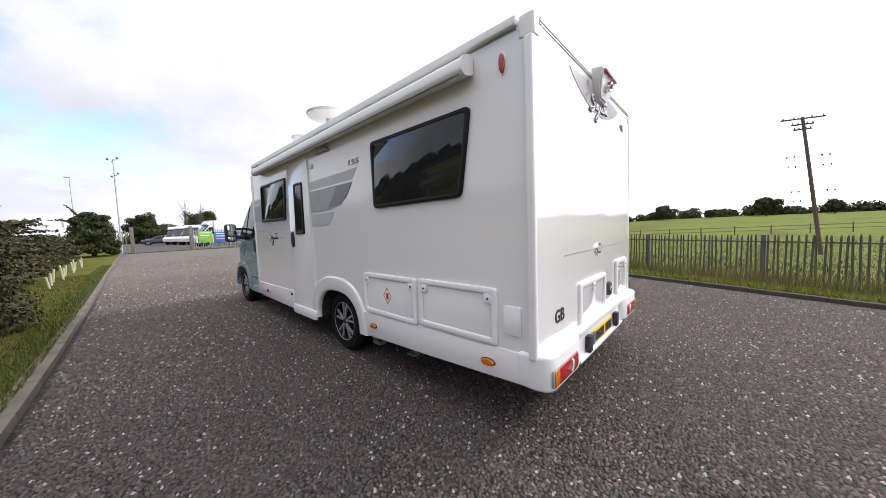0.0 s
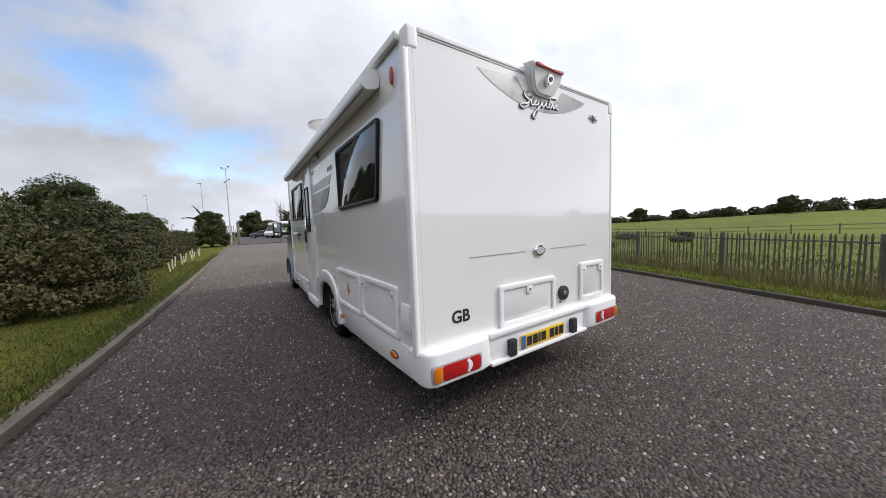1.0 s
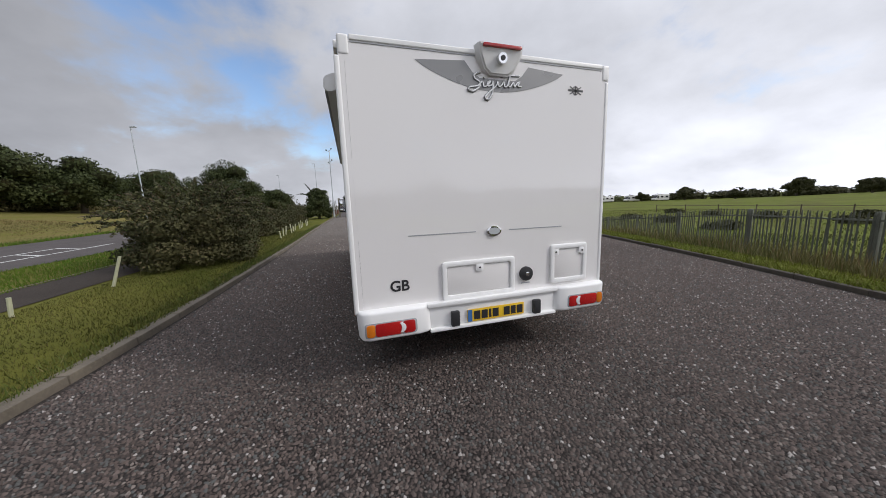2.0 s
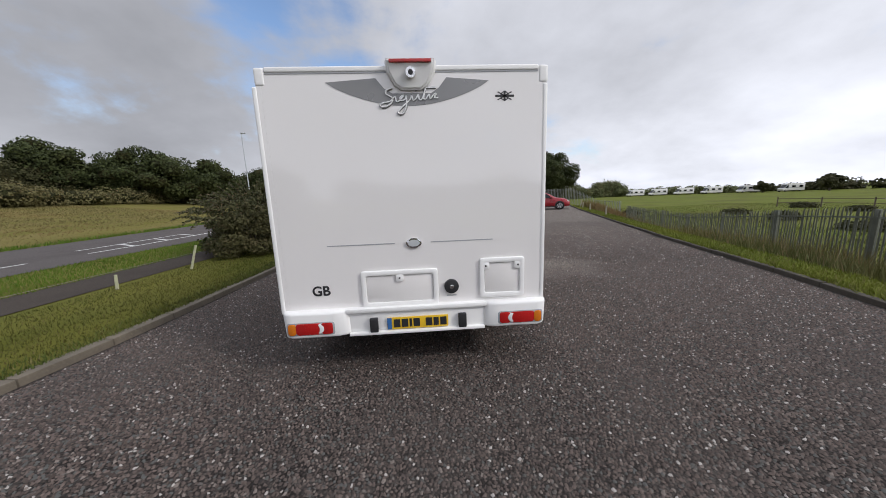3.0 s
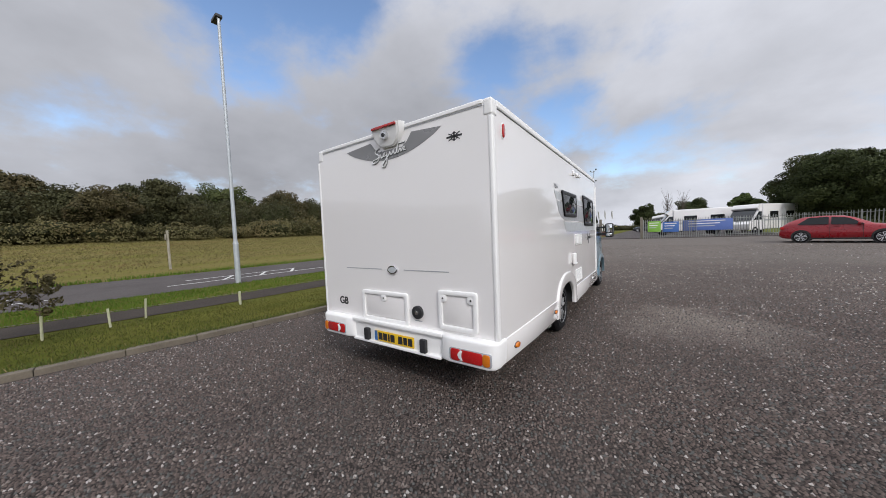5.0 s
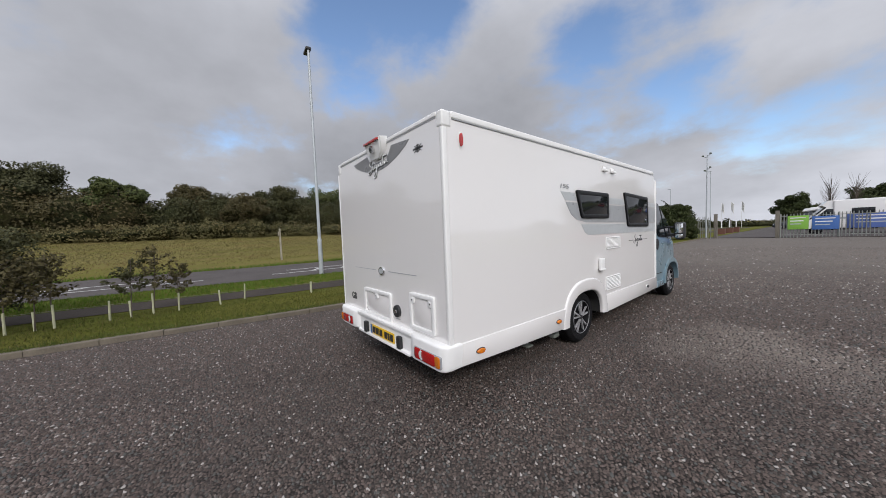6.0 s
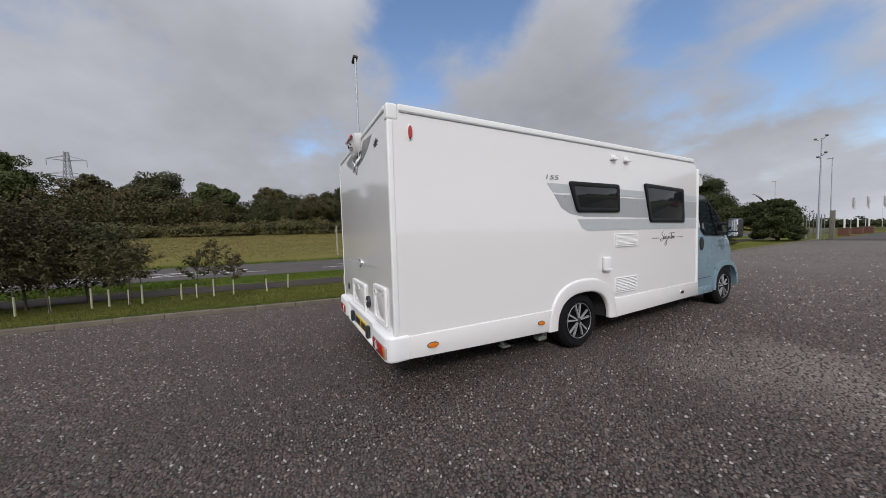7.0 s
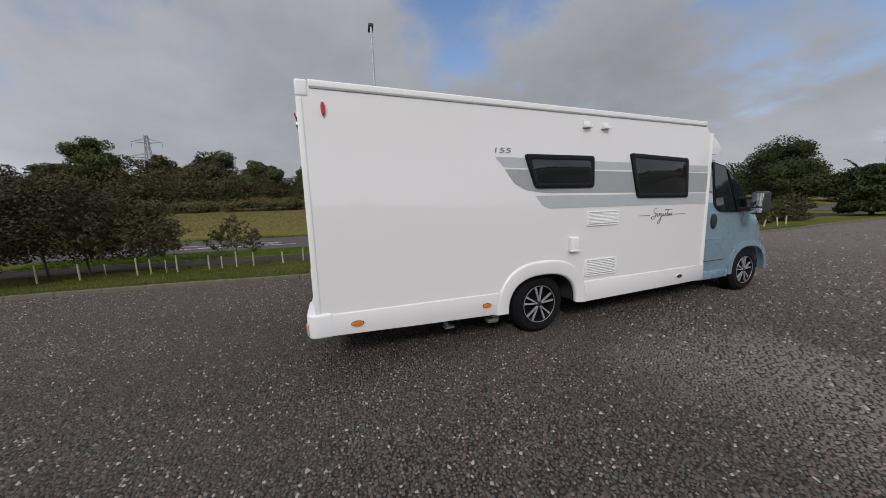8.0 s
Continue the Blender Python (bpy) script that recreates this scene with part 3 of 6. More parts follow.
# side walls with the wheel opening cut out
def side_wall(sx, name):
    pts = [(0.0, 0.56), (WY - 0.47, 0.56)]
    pts += [(y, z) for y, z in arch_pts(WY, 0.47, 0.36, 16, 0.8)[::-1] if z > 0.57]
    pts += [(WY + 0.47, 0.56), (LEN, 0.56), (LEN, 2.30), (LEN - 0.12, 2.44), (0.0, ROOF - 0.03)]
    bm = bmesh.new()
    slab(bm, pts, "x", sx * (W - 0.035), sx * W, 0.0)
    return part(name, bm, WHITE, van)


side_wall(-1, "side_wall")
side_wall(1, "side_wall")
part("rear_panel", boxed(-W + 0.036, W - 0.036, 0.0, 0.04, 0.5, ROOF - 0.03), WHITE, van)
bm = bmesh.new()
slab(bm, [(0.042, ROOF - 0.06), (LEN - 0.15, ROOF - 0.075), (LEN - 0.15, ROOF - 0.035), (0.06, ROOF), (0.042, ROOF - 0.01)], "x", -W + 0.03, W - 0.03)
part("roof", bm, WHITE, van)
part("front_bulkhead", boxed(-W + 0.036, W - 0.036, LEN - 0.04, LEN - 0.002, 0.45, 2.30), WHITE, van)
# corner mouldings and roof rails
for sx in (-1, 1):
    bm = bmesh.new()
    box(bm, sx * W - 0.032, sx * W + 0.006, -0.005, 0.045, 0.58, ROOF - 0.13, 0.014, 3)
    part("corner_moulding", bm, TRIM_WHITE, van)
    bm = bmesh.new()
    box(bm, min(sx * (W + 0.006), sx * (W - 0.07)), max(sx * (W + 0.006), sx * (W - 0.07)), -0.006, 0.09, ROOF - 0.128, ROOF + 0.003, 0.02, 4)
    part("corner_cap", bm, TRIM_WHITE, van)
    bm = bmesh.new()
    box(bm, sx * W - 0.03, sx * W + 0.007, 0.093, LEN - 0.12, ROOF - 0.05, ROOF + 0.006, 0.012, 3)
    part("roof_rail", bm, TRIM_WHITE, van)
    bm = bmesh.new()
    box(bm, sx * (W + 0.002) - 0.006, sx * (W + 0.002) + 0.006, 0.10, LEN - 0.13, ROOF - 0.060, ROOF - 0.052)
    part("rail_seal", bm, GREY_BAND, van)
part("rear_roof_rail", boxed(-W + 0.072, W - 0.072, -0.007, 0.05, ROOF - 0.035, ROOF + 0.004, 0.01, 3), TRIM_WHITE, van)
part("rear_rail_seal", boxed(-W + 0.075, W - 0.075, -0.004, 0.004, ROOF - 0.046, ROOF - 0.037), GREY_BAND, van)

# side skirts with arch mouldings
def skirt(sx):
    a, b = sx * (W - 0.03), sx * (W + 0.016)
    rear_pts = [(0.10, 0.398), (0.9, 0.375), (WY - 0.55, 0.335), (WY - 0.55, 0.575), (0.10, 0.60)]
    bm = bmesh.new()
    slab(bm, rear_pts, "x", a, b, 0.022)
    part("rear_skirt", bm, WHITE, van, "white moulded skirt panel")
    bm = bmesh.new()
    if sx > 0:
        slab(bm, [(WY + 0.55, 0.31), (LEN + 0.04, 0.335), (LEN + 0.04, 0.56), (WY + 0.55, 0.57)], "x", a, b, 0.022)
    else:
        slab(bm, [(3.56, 0.31), (LEN + 0.04, 0.335), (LEN + 0.04, 0.56), (3.56, 0.57)], "x", a, b, 0.022)
    part("front_skirt", bm, WHITE, van, "white moulded skirt panel")
    outer = arch_pts(WY, 0.60, 0.33, 18, 0.9)
    inner = arch_pts(WY, 0.455, 0.33, 18, 0.82)
    outer[0], outer[-1] = (WY + 0.62, 0.315), (WY - 0.62, 0.335)
    bm = bmesh.new()
    vs = []
    for c in (a, b + sx * 0.006):
        vs.append([bm.verts.new((c, *p)) for p in outer])
        vs.append([bm.verts.new((c - (sx * 0.004 if c != a else 0), *p)) for p in inner])
    ao, ai, bo, bi = vs
    es = []
    for i in range(len(outer) - 1):
        bm.faces.new((ao[i], ao[i + 1], bo[i + 1], bo[i]))
        bm.faces.new((bo[i], bo[i + 1], bi[i + 1], bi[i]))
        bm.faces.new((bi[i], bi[i + 1], ai[i + 1], ai[i]))
        es += [bm.edges.get((bo[i], bo[i + 1])), bm.edges.get((bi[i], bi[i + 1]))]
    for i in (0, len(outer) - 1):
        bm.faces.new((ao[i], bo[i], bi[i], ai[i]))
    bmesh.ops.bevel(bm, geom=es, offset=0.028, segments=4, profile=0.5, affect="EDGES", clamp_overlap=True)
    part("wheel_arch", bm, WHITE, van, "white flared wheel arch moulding")
    # dark liner behind the opening
    bm = bmesh.new()
    inn = arch_pts(WY, 0.47, 0.33, 16, 0.86)
    lo = [bm.verts.new((sx * (W - 0.036), *p)) for p in inn]
    hi = [bm.verts.new((sx * (W - 0.42), *p)) for p in inn]
    for i in range(len(inn) - 1):
        bm.faces.new((lo[i], lo[i + 1], hi[i + 1], hi[i]))
    bm.faces.new(hi)
    part("arch_liner", bm, UNDER, van)


skirt(-1)
skirt(1)

# underbody
part("chassis", boxed(-0.68, 0.68, 0.12, 6.7, 0.36, 0.56), UNDER, van)
part("floor_pan", boxed(-W + 0.04, W - 0.04, 0.05, WY - 0.5, 0.53, 0.556), UNDER, van)
part("floor_pan", boxed(-W + 0.04, W - 0.04, WY + 0.5, LEN, 0.53, 0.556), UNDER, van)
bm = bmesh.new()
tube(bm, (-0.85, WY, WR), (0.85, WY, WR), 0.05)
part("axle", bm, UNDER, van)
for sx in (-1, 1):
    bm = bmesh.new()
    tube(bm, (sx * 0.93, 1.1, 0.54), (sx * 0.95, 1.25, 0.24), 0.022)
    box(bm, sx * 0.95 - 0.05, sx * 0.95 + 0.05, 1.21, 1.31, 0.225, 0.245, 0.005)
    part("corner_steady", bm, GALV, van, "raised steel corner steady")
    bm = bmesh.new()
    box(bm, sx * 0.98 - 0.03, sx * 0.98 + 0.03, WY - 0.60, WY - 0.52, 0.22, 0.54, 0.012)
    box(bm, sx * 0.98 - 0.045, sx * 0.98 + 0.045, WY - 0.66, WY - 0.54, 0.215, 0.26, 0.012)
    part("mud_bracket", bm, GALV, van, "pale metal bracket under the sill")


# wheels: tyre, rim, spokes, hub
def wheel(parent, x, y, sx, r=WR, w=0.22, rim=0.222, spokes=True, alloy=None, dish=None, broad=1.0):
    bm = bmesh.new()
    tread = []
    for g in range(5):
        c = (g - 2) * (w - 0.09) / 5
        b = (w - 0.09) / 10 - 0.004
        tread += [(r, c - b), (r, c + b), (r - 0.009, c + b + 0.002), (r - 0.009, c + b + 0.006)]
    lathe(bm, [(rim, -w / 2 + 0.02), (rim + 0.02, -w / 2), (r - 0.05, -w / 2), (r - 0.015, -w / 2 + 0.03)] + tread[:-2] + [(r - 0.015, w / 2 - 0.03), (r - 0.05, w / 2), (rim + 0.02, w / 2), (rim, w / 2 - 0.02)], 36)
    tyre = part("tyre", bm, RUBBER)
    wh = new("wheel")
    wh.parent = parent
    wh.matrix_basis = pose(x, y, r, 0, 0, 0 if sx > 0 else 180)
    tyre.parent = wh
    bm = bmesh.new()
    lathe(bm, [(rim + 0.004, w / 2 - 0.01), (rim - 0.008, w / 2 - 0.005), (rim - 0.022, w / 2 - 0.03), (rim - 0.03, 0.0), (0.0, -0.01)], 36)
    part("rim", bm, dish or RIM_BLACK, wh, "silver alloy rim" if dish else "dark alloy rim with polished spokes")
    bm = bmesh.new()
    lathe(bm, [(rim - 0.004, w / 2 - 0.004), (rim - 0.009, w / 2 + 0.002), (rim - 0.014, w / 2 - 0.004)], 36)
    part("rim_edge", bm, alloy or DARK_BAND, wh)
    if spokes:
        for i in range(5):
            for off in (-0.17, 0.17):
                a = 2 * math.pi * i / 5
                bm = bmesh.new()
                b = bmesh.ops.create_cube(bm, size=1)
                for v in b["verts"]:
                    outer = v.co.z > 0
                    taper = broad * (0.022 if outer else 0.010)
                    p = Vector((w / 2 - 0.028 + v.co.x * 0.02 + (0 if outer else 0.012), v.co.y * taper, 0.03 + (v.co.z + 0.5) * (rim - 0.04)))
                    v.co = Euler((a + off * (1.3 if outer else 0.55), 0, 0)).to_matrix() @ p
                part("spoke", bm, alloy or SPOKE_METAL, wh)
    bm = bmesh.new()
    lathe(bm, [(0.0, w / 2 - 0.002), (0.028, w / 2 - 0.004), (0.034, w / 2 - 0.015), (0.034, 0.02)], 20)
    part("hub_cap", bm, BLACK, wh)
    return wh


for sx in (-1, 1):
    wheel(van, sx * 0.93, WY, sx)
    wheel(van, sx * 0.93, FY, sx)


# windows with a black moulded frame
def van_window(sx, poly, edge=0.055):
    w = new("window")
    w.parent = van
    w["label"] = "dark tinted acrylic window with a black frame"
    x = sx * W
    out_ = rounded(poly, 0.045)
    inn_ = rounded(inset(poly, edge), 0.03)
    bm = bmesh.new()
    ring(bm, out_, inn_, "x", x + sx * 0.001, x + sx * 0.023, 0.006)
    part("frame", bm, WINDOW_BLACK, w)
    bm = bmesh.new()
    slab(bm, rounded(inset(poly, edge - 0.003), 0.03), "x", x + sx * 0.004, x + sx * 0.02, 0.004)
    part("pane", bm, GLASS, w)
    return w


van_window(-1, [(1.54, 2.135), (0.425, 2.125), (0.52, 1.56), (1.53, 1.555)], 0.032)
van_window(-1, [(4.62, 2.115), (3.59, 2.115), (3.66, 1.55), (4.66, 1.55)], 0.032)
van_window(1, [(2.085, 2.0), (3.02, 2.005), (3.03, 1.655), (2.225, 1.65)])
van_window(1, [(3.58, 2.055), (4.63, 2.02), (4.67, 1.515), (3.73, 1.525)])

# decals along the sides
def band(sx, pts, mat, name="side_stripe", lift=0.0):
    bm = bmesh.new()
    slab(bm, pts, "x", sx * (W + 0.0005), sx * (W + 0.0030 + lift))
    part(name, bm, mat, van)


for sx in (-1, 1):
    s0 = 0.0 if sx > 0 else 0.05
    E = LEN - 0.03
    band(sx, [(1.75 + s0, 1.965), (E, 1.93), (E, 1.855), (1.85 + s0, 1.865)], PALE_BAND)
    band(sx, [(1.86 + s0, 1.845), (E, 1.835), (E, 1.585), (2.36 + s0, 1.60), (2.12 + s0, 1.635), (1.98 + s0, 1.70)], GREY_BAND)
    band(sx, [(2.24 + s0, 1.575), (E, 1.565), (E, 1.425), (2.42 + s0, 1.435), (2.33 + s0, 1.47)], PALE_BAND)
    if sx < 0:
        band(sx, [(1.90, 1.835), (2.2, 1.835), (2.42, 1.625), (2.15, 1.64), (2.02, 1.71)], DARK_BAND, lift=0.002)


def lettering(body, size, at, rot, mat, name="lettering", stretch=1.0, slant=0.0):
    me = text_mesh(body, size, bold=0.0025 if mat is INK else 0.0)
    me.transform(Matrix(((stretch, slant, 0, 0), (0, 1, 0, 0), (0, 0, 1, 0), (0, 0, 0, 1))))
    me.materials.append(mat)
    ob = new(name, me)
    ob.parent = van
    ob.matrix_basis = pose(*at, *rot)
    return ob


lettering("155", 0.07, (W + 0.0045, 1.83, 2.025), (90, 0, 90), DARK_BAND, "model_number", 2.1, 0.25)
lettering("155", 0.07, (-W - 0.0045, 1.86, 2.025), (90, 0, -90), DARK_BAND, "model_number", 2.1, 0.25)
lettering("GB", 0.115, (-0.795, -0.002, 0.766), (90, 0, 0), INK, "country_letters")


# a flowing scroll in place of the maker's script
STROKES = (
    "17,90 6,82 5,66 16,48 14,26 2,10 -7,16 -4,28 12,34 21,52 24,30 30,34 38,54 31,46 33,32 41,38 43,52 42,4 34,-26 26,-18 34,4 50,34 53,52 56,30 62,38 66,52 68,30 74,36 80,80 76,40 80,30 87,50 89,30 96,48 101,50 97,34 106,32",
    "60,74 78,80 104,78", "24,66 26,68")


def scroll(x_of, mat, length=0.3, h=0.05, r=0.004):
    """A flowing pen line."""
    bm = bmesh.new()
    for stroke in STROKES:
        ctl = [Vector([float(c) / 100 for c in p.split(",")]) for p in stroke.split()]
        ctl = [ctl[0]] + ctl + [ctl[-1]]
        pts = []
        for p0, p1, p2, p3 in zip(ctl, ctl[1:], ctl[2:], ctl[3:]):
            for i in range(5):
                t = i / 5
                pts.append(0.5 * (2 * p1 + (p2 - p0) * t + (2 * p0 - 5 * p1 + 4 * p2 - p3) * t * t + (3 * p1 - p0 - 3 * p2 + p3) * t ** 3))
        pts = [x_of((p.x - 0.5) * length, (p.y - 0.4) * h) for p in pts]
        for p, q in zip(pts, pts[1:]):
            if (Vector(p) - Vector(q)).length > 1e-5:
                tube(bm, p, q, r, r, 5)
    return part("script_scroll", bm, mat, van)


for sx in (-1, 1):
    scroll(lambda u, v: (sx * (W + 0.001), 4.22 + (u if sx > 0 else -u), 1.30 + v), INK, length=0.36, h=0.17, r=0.004)
    for y0, y1 in ((3.80, 3.99), (4.44, 4.66)):
        part("script_line", boxed(sx * (W + 0.0015) - 0.001, sx * (W + 0.0015) + 0.001, y0, y1, 1.296, 1.303), INK, van)
CHROME_SILVER = m_plain("silver_script", (0.78, 0.78, 0.78), 0.3, metal=0.3, vary=0.1)
scroll(lambda u, v: (0.03 + u, -0.002, 2.27 + v + u * 0.06), DARK_BAND, length=0.40, h=0.165, r=0.0095)
scroll(lambda u, v: (0.03 + u, -0.008, 2.27 + v + u * 0.06), CHROME_SILVER, length=0.40, h=0.165, r=0.0065)

# vents, service box, hooks and marker lamps
def louvre(sx, y0, y1, z0, z1, n=8):
    v = new("vent")
    v.parent = van
    v["label"] = "white louvred appliance vent"
    x = sx * W
    o_ = rounded([(y0, z0), (y1, z0), (y1, z1), (y0, z1)], 0.02)
    i_ = rounded([(y0 + 0.02, z0 + 0.015), (y1 - 0.02, z0 + 0.015), (y1 - 0.02, z1 - 0.015), (y0 + 0.02, z1 - 0.015)], 0.01)
    bm = bmesh.new()
    ring(bm, o_, i_, "x", x + sx * 0.001, x + sx * 0.014, 0.004)
    part("frame", bm, TRIM_WHITE, v)
    part("backing", boxed(x + (0.001 if sx > 0 else -0.003), x + (0.003 if sx > 0 else -0.001), y0 + 0.015, y1 - 0.015, z0 + 0.01, z1 - 0.01), GREY_BAND, v)
    for i in range(n):
        z = z0 + 0.02 + (z1 - z0 - 0.04) * (i + 0.5) / n
        bm = bmesh.new()
        box(bm, -0.005, 0.005, y0 + 0.018, y1 - 0.018, -0.007, 0.007)
        bmesh.ops.transform(bm, matrix=pose(x + sx * 0.009, 0, z, 0, sx * 35, 0), verts=bm.verts)
        part("slat", bm, TRIM_WHITE, v)


louvre(1, 2.95, 3.44, 1.215, 1.385)
louvre(1, 2.94, 3.43, 0.62, 0.82)
bm = box(bmesh.new(), W, W + 0.05, 2.69, 2.81, 0.95, 1.105, 0.02, 3)
part("water_inlet", bm, TRIM_WHITE, van, "small white inlet housing")
part("inlet_lip", boxed(W + 0.02, W + 0.058, 2.68, 2.82, 0.94, 0.96, 0.006), TRIM_WHITE, van)
for y in (2.90, 3.17):
    bm = box(bmesh.new(), W, W + 0.05, y - 0.05, y + 0.05, 2.30, 2.33, 0.008)
    box(bm, W, W + 0.012, y - 0.045, y + 0.045, 2.33, 2.37, 0.004)
    part("awning_hook", bm, TRIM_WHITE, van)


def oval_lamp(sx, y, z, ry, rz, mat, name):
    l_ = new(name)
    l_.parent = van
    x = sx * (W + (0.016 if z < 0.6 else 0.0))
    bm = bmesh.new()
    slab(bm, disc(y, z, ry * 1.15, rz * 1.22), "x", x - sx * 0.004, x + sx * 0.006, 0.002)
    part("bezel", bm, INK if mat is AMBER_LENS else TRIM_WHITE, l_)
    bm = bmesh.new()
    slab(bm, disc(y, z, ry, rz), "x", x + sx * 0.004, x + sx * 0.02, 0.008)
    part("lens", bm, mat, l_)


for sx in (-1, 1):
    oval_lamp(sx, 0.335, 0.487, 0.05, 0.021, AMBER_LENS, "side_marker")
    oval_lamp(sx, 1.63, 0.462, 0.045, 0.019, AMBER_LENS, "side_marker")
    oval_lamp(sx, 4.6, 0.452, 0.045, 0.022, BLACK, "side_marker")
    oval_lamp(sx, 0.19, 2.29, 0.017, 0.055, RED_LENS, "height_marker")

# near side: habitation door, lockers, awning
door = new("entrance_door")
door.parent = van
door["label"] = "tall white entrance door with a slim dark window"
bm = bmesh.new()
slab(bm, rounded([(2.84, 0.30), (3.53, 0.30), (3.50, 2.25), (2.87, 2.25)], 0.07), "x", -W + 0.004, -W - 0.018, 0.006)
part("leaf", bm, WHITE, door)
bm = bmesh.new()
slab(bm, rounded([(2.84, 0.285), (3.54, 0.285), (3.54, 0.40), (2.84, 0.40)], 0.03), "x", -W - 0.016, -W - 0.034, 0.01)
part("step_edge", bm, TRIM_WHITE, door)
poly = [(3.035, 1.35), (3.30, 1.34), (3.28, 1.985), (3.03, 1.985)]
bm = bmesh.new()
ring(bm, rounded(poly, 0.03), rounded(inset(poly, 0.03), 0.02), "x", -W - 0.017, -W - 0.034, 0.005)
part("window_frame", bm, WINDOW_BLACK, door)
bm = bmesh.new()
slab(bm, rounded(inset(poly, 0.028), 0.02), "x", -W - 0.018, -W - 0.027)
part("window_pane", bm, GLASS, door)
bm = bmesh.new()
ring(bm, disc(3.42, 1.28, 0.05, 0.105), disc(3.42, 1.28, 0.024, 0.075), "x", -W - 0.018, -W - 0.036, 0.006)
box(bm, -W - 0.05, -W - 0.018, 3.385, 3.405, 1.21, 1.35, 0.006)
part("handle", bm, BLACK, door, "black looped door handle")
bm = bmesh.new()
slab(bm, disc(2.76, 2.13, 0.03, 0.03, 16), "x", -W, -W - 0.02, 0.006)
part("door_catch", bm, TRIM_WHITE, van)
bm = bmesh.new()
slab(bm, [(2.3, 2.225), (2.62, 2.235), (2.56, 2.29), (2.38, 2.285)], "x", -W, -W - 0.035, 0.012)
part("awning_light", bm, GREY_BAND, van, "slim grey awning light")
part("label_plate", boxed(-W - 0.019, -W - 0.016, 3.58, 3.66, 0.50, 0.535), INK, van)


def locker(axis, c, s, u0, u1, z0, z1, latches, name="locker_door"):
    """A hatch with a raised frame in the wall axis = c, facing s."""
    k = new(name)
    k.parent = van
    k["label"] = "white service locker with a raised frame"
    p = [(u0, z0), (u1, z0), (u1, z1), (u0, z1)]
    bm = bmesh.new()
    ring(bm, rounded(p, 0.03), rounded(inset(p, 0.042), 0.02), axis, c + s * 0.001, c + s * 0.022, 0.009)
    part("frame", bm, TRIM_WHITE, k)
    bm = bmesh.new()
    slab(bm, rounded(inset(p, 0.046), 0.018), axis, c + s * 0.001, c + s * 0.007, 0.002)
    part("door", bm, WHITE, k)
    for u, z in latches:
        bm = bmesh.new()
        slab(bm, rounded([(u - 0.032, z - 0.03), (u + 0.032, z - 0.03), (u + 0.032, z + 0.035), (u - 0.032, z + 0.035)], 0.012), axis, c + s * 0.002, c + s * 0.021, 0.006)
        part("latch", bm, TRIM_WHITE, k)
        bm = bmesh.new()
        slab(bm, disc(u, z, 0.008, 0.008, 12), axis, c + s * 0.019, c + s * 0.024)
        part("keyhole", bm, BLACK, k)
    return k


locker("x", -W, -1, 1.015, 1.765, 0.585, 0.965, [(1.705, 0.895), (1.075, 0.895)])
locker("x", -W, -1, 0.262, 0.985, 0.605, 0.972, [(0.92, 0.90), (0.325, 0.90)])
bm = bmesh.new()
slab(bm, rounded([(0.10, 0.697), (0.215, 0.697), (0.215, 0.872), (0.10, 0.872)], 0.012), "x", -W, -W - 0.012, 0.004)
part("socket_cover", bm, TRIM_WHITE, van)
bm = bmesh.new()
dia = [(1.405 - 0.06, 0.775), (1.405, 0.775 - 0.075), (1.405 + 0.06, 0.775), (1.405, 0.775 + 0.075)]
ring(bm, dia, inset(dia, 0.007), "x", -W - 0.0072, -W - 0.0085)
part("warning_diamond", bm, RED_INK, van, "red diamond gas warning sticker")
part("gas_bottle_mark", boxed(-W - 0.0085, -W - 0.0072, 1.388, 1.422, 0.745, 0.80, 0.0004), RED_INK, van)

awning = new("awning")
awning.parent = van
awning["label"] = "rolled white awning cassette under the roof edge"
bm = bmesh.new()
prof = rounded([(-W - 0.002, 2.30), (-W - 0.09, 2.275), (-W - 0.125, 2.30), (-W - 0.115, 2.375), (-W - 0.05, 2.405), (-W - 0.002, 2.405)], 0.02, 3)
slab(bm, prof, "y", 0.41, 4.62)
part("cassette", bm, TRIM_WHITE, awning)
for y in (0.395, 4.622):
    bm = bmesh.new()
    slab(bm, [(p[0] * 1.004, 2.34 + (p[1] - 2.34) * 1.08) for p in prof], "y", y, y + 0.014)
    part("end_cap", bm, TRIM_WHITE, awning)
part("lead_rail_gap", boxed(-W - 0.12, -W - 0.10, 0.43, 4.6, 2.281, 2.287), GREY_BAND, awning)
# roof domes
for x, y, r, top in ((-0.86, 2.72, 0.27, 0.31), (-0.86, 3.5, 0.16, 0.22)):
    bm = bmesh.new()
    tube(bm, (x, y, ROOF - 0.03), (x, y, ROOF + top - 0.06), 0.07, 0.05, 14)
    prof = [(0.02, ROOF + top), (r * 0.6, ROOF + top - 0.015), (r, ROOF + top - 0.05), (r * 0.97, ROOF + top - 0.075), (r * 0.5, ROOF + top - 0.10), (0.02, ROOF + top - 0.11)]
    disc_bm = lathe(bmesh.new(), prof, 28, "z")
    bmesh.ops.translate(disc_bm, vec=(x, y, 0), verts=disc_bm.verts)
    part("aerial_stem", bm, TRIM_WHITE, van)
    part("aerial_dome", disc_bm, TRIM_WHITE, van, "white saucer-shaped roof aerial")
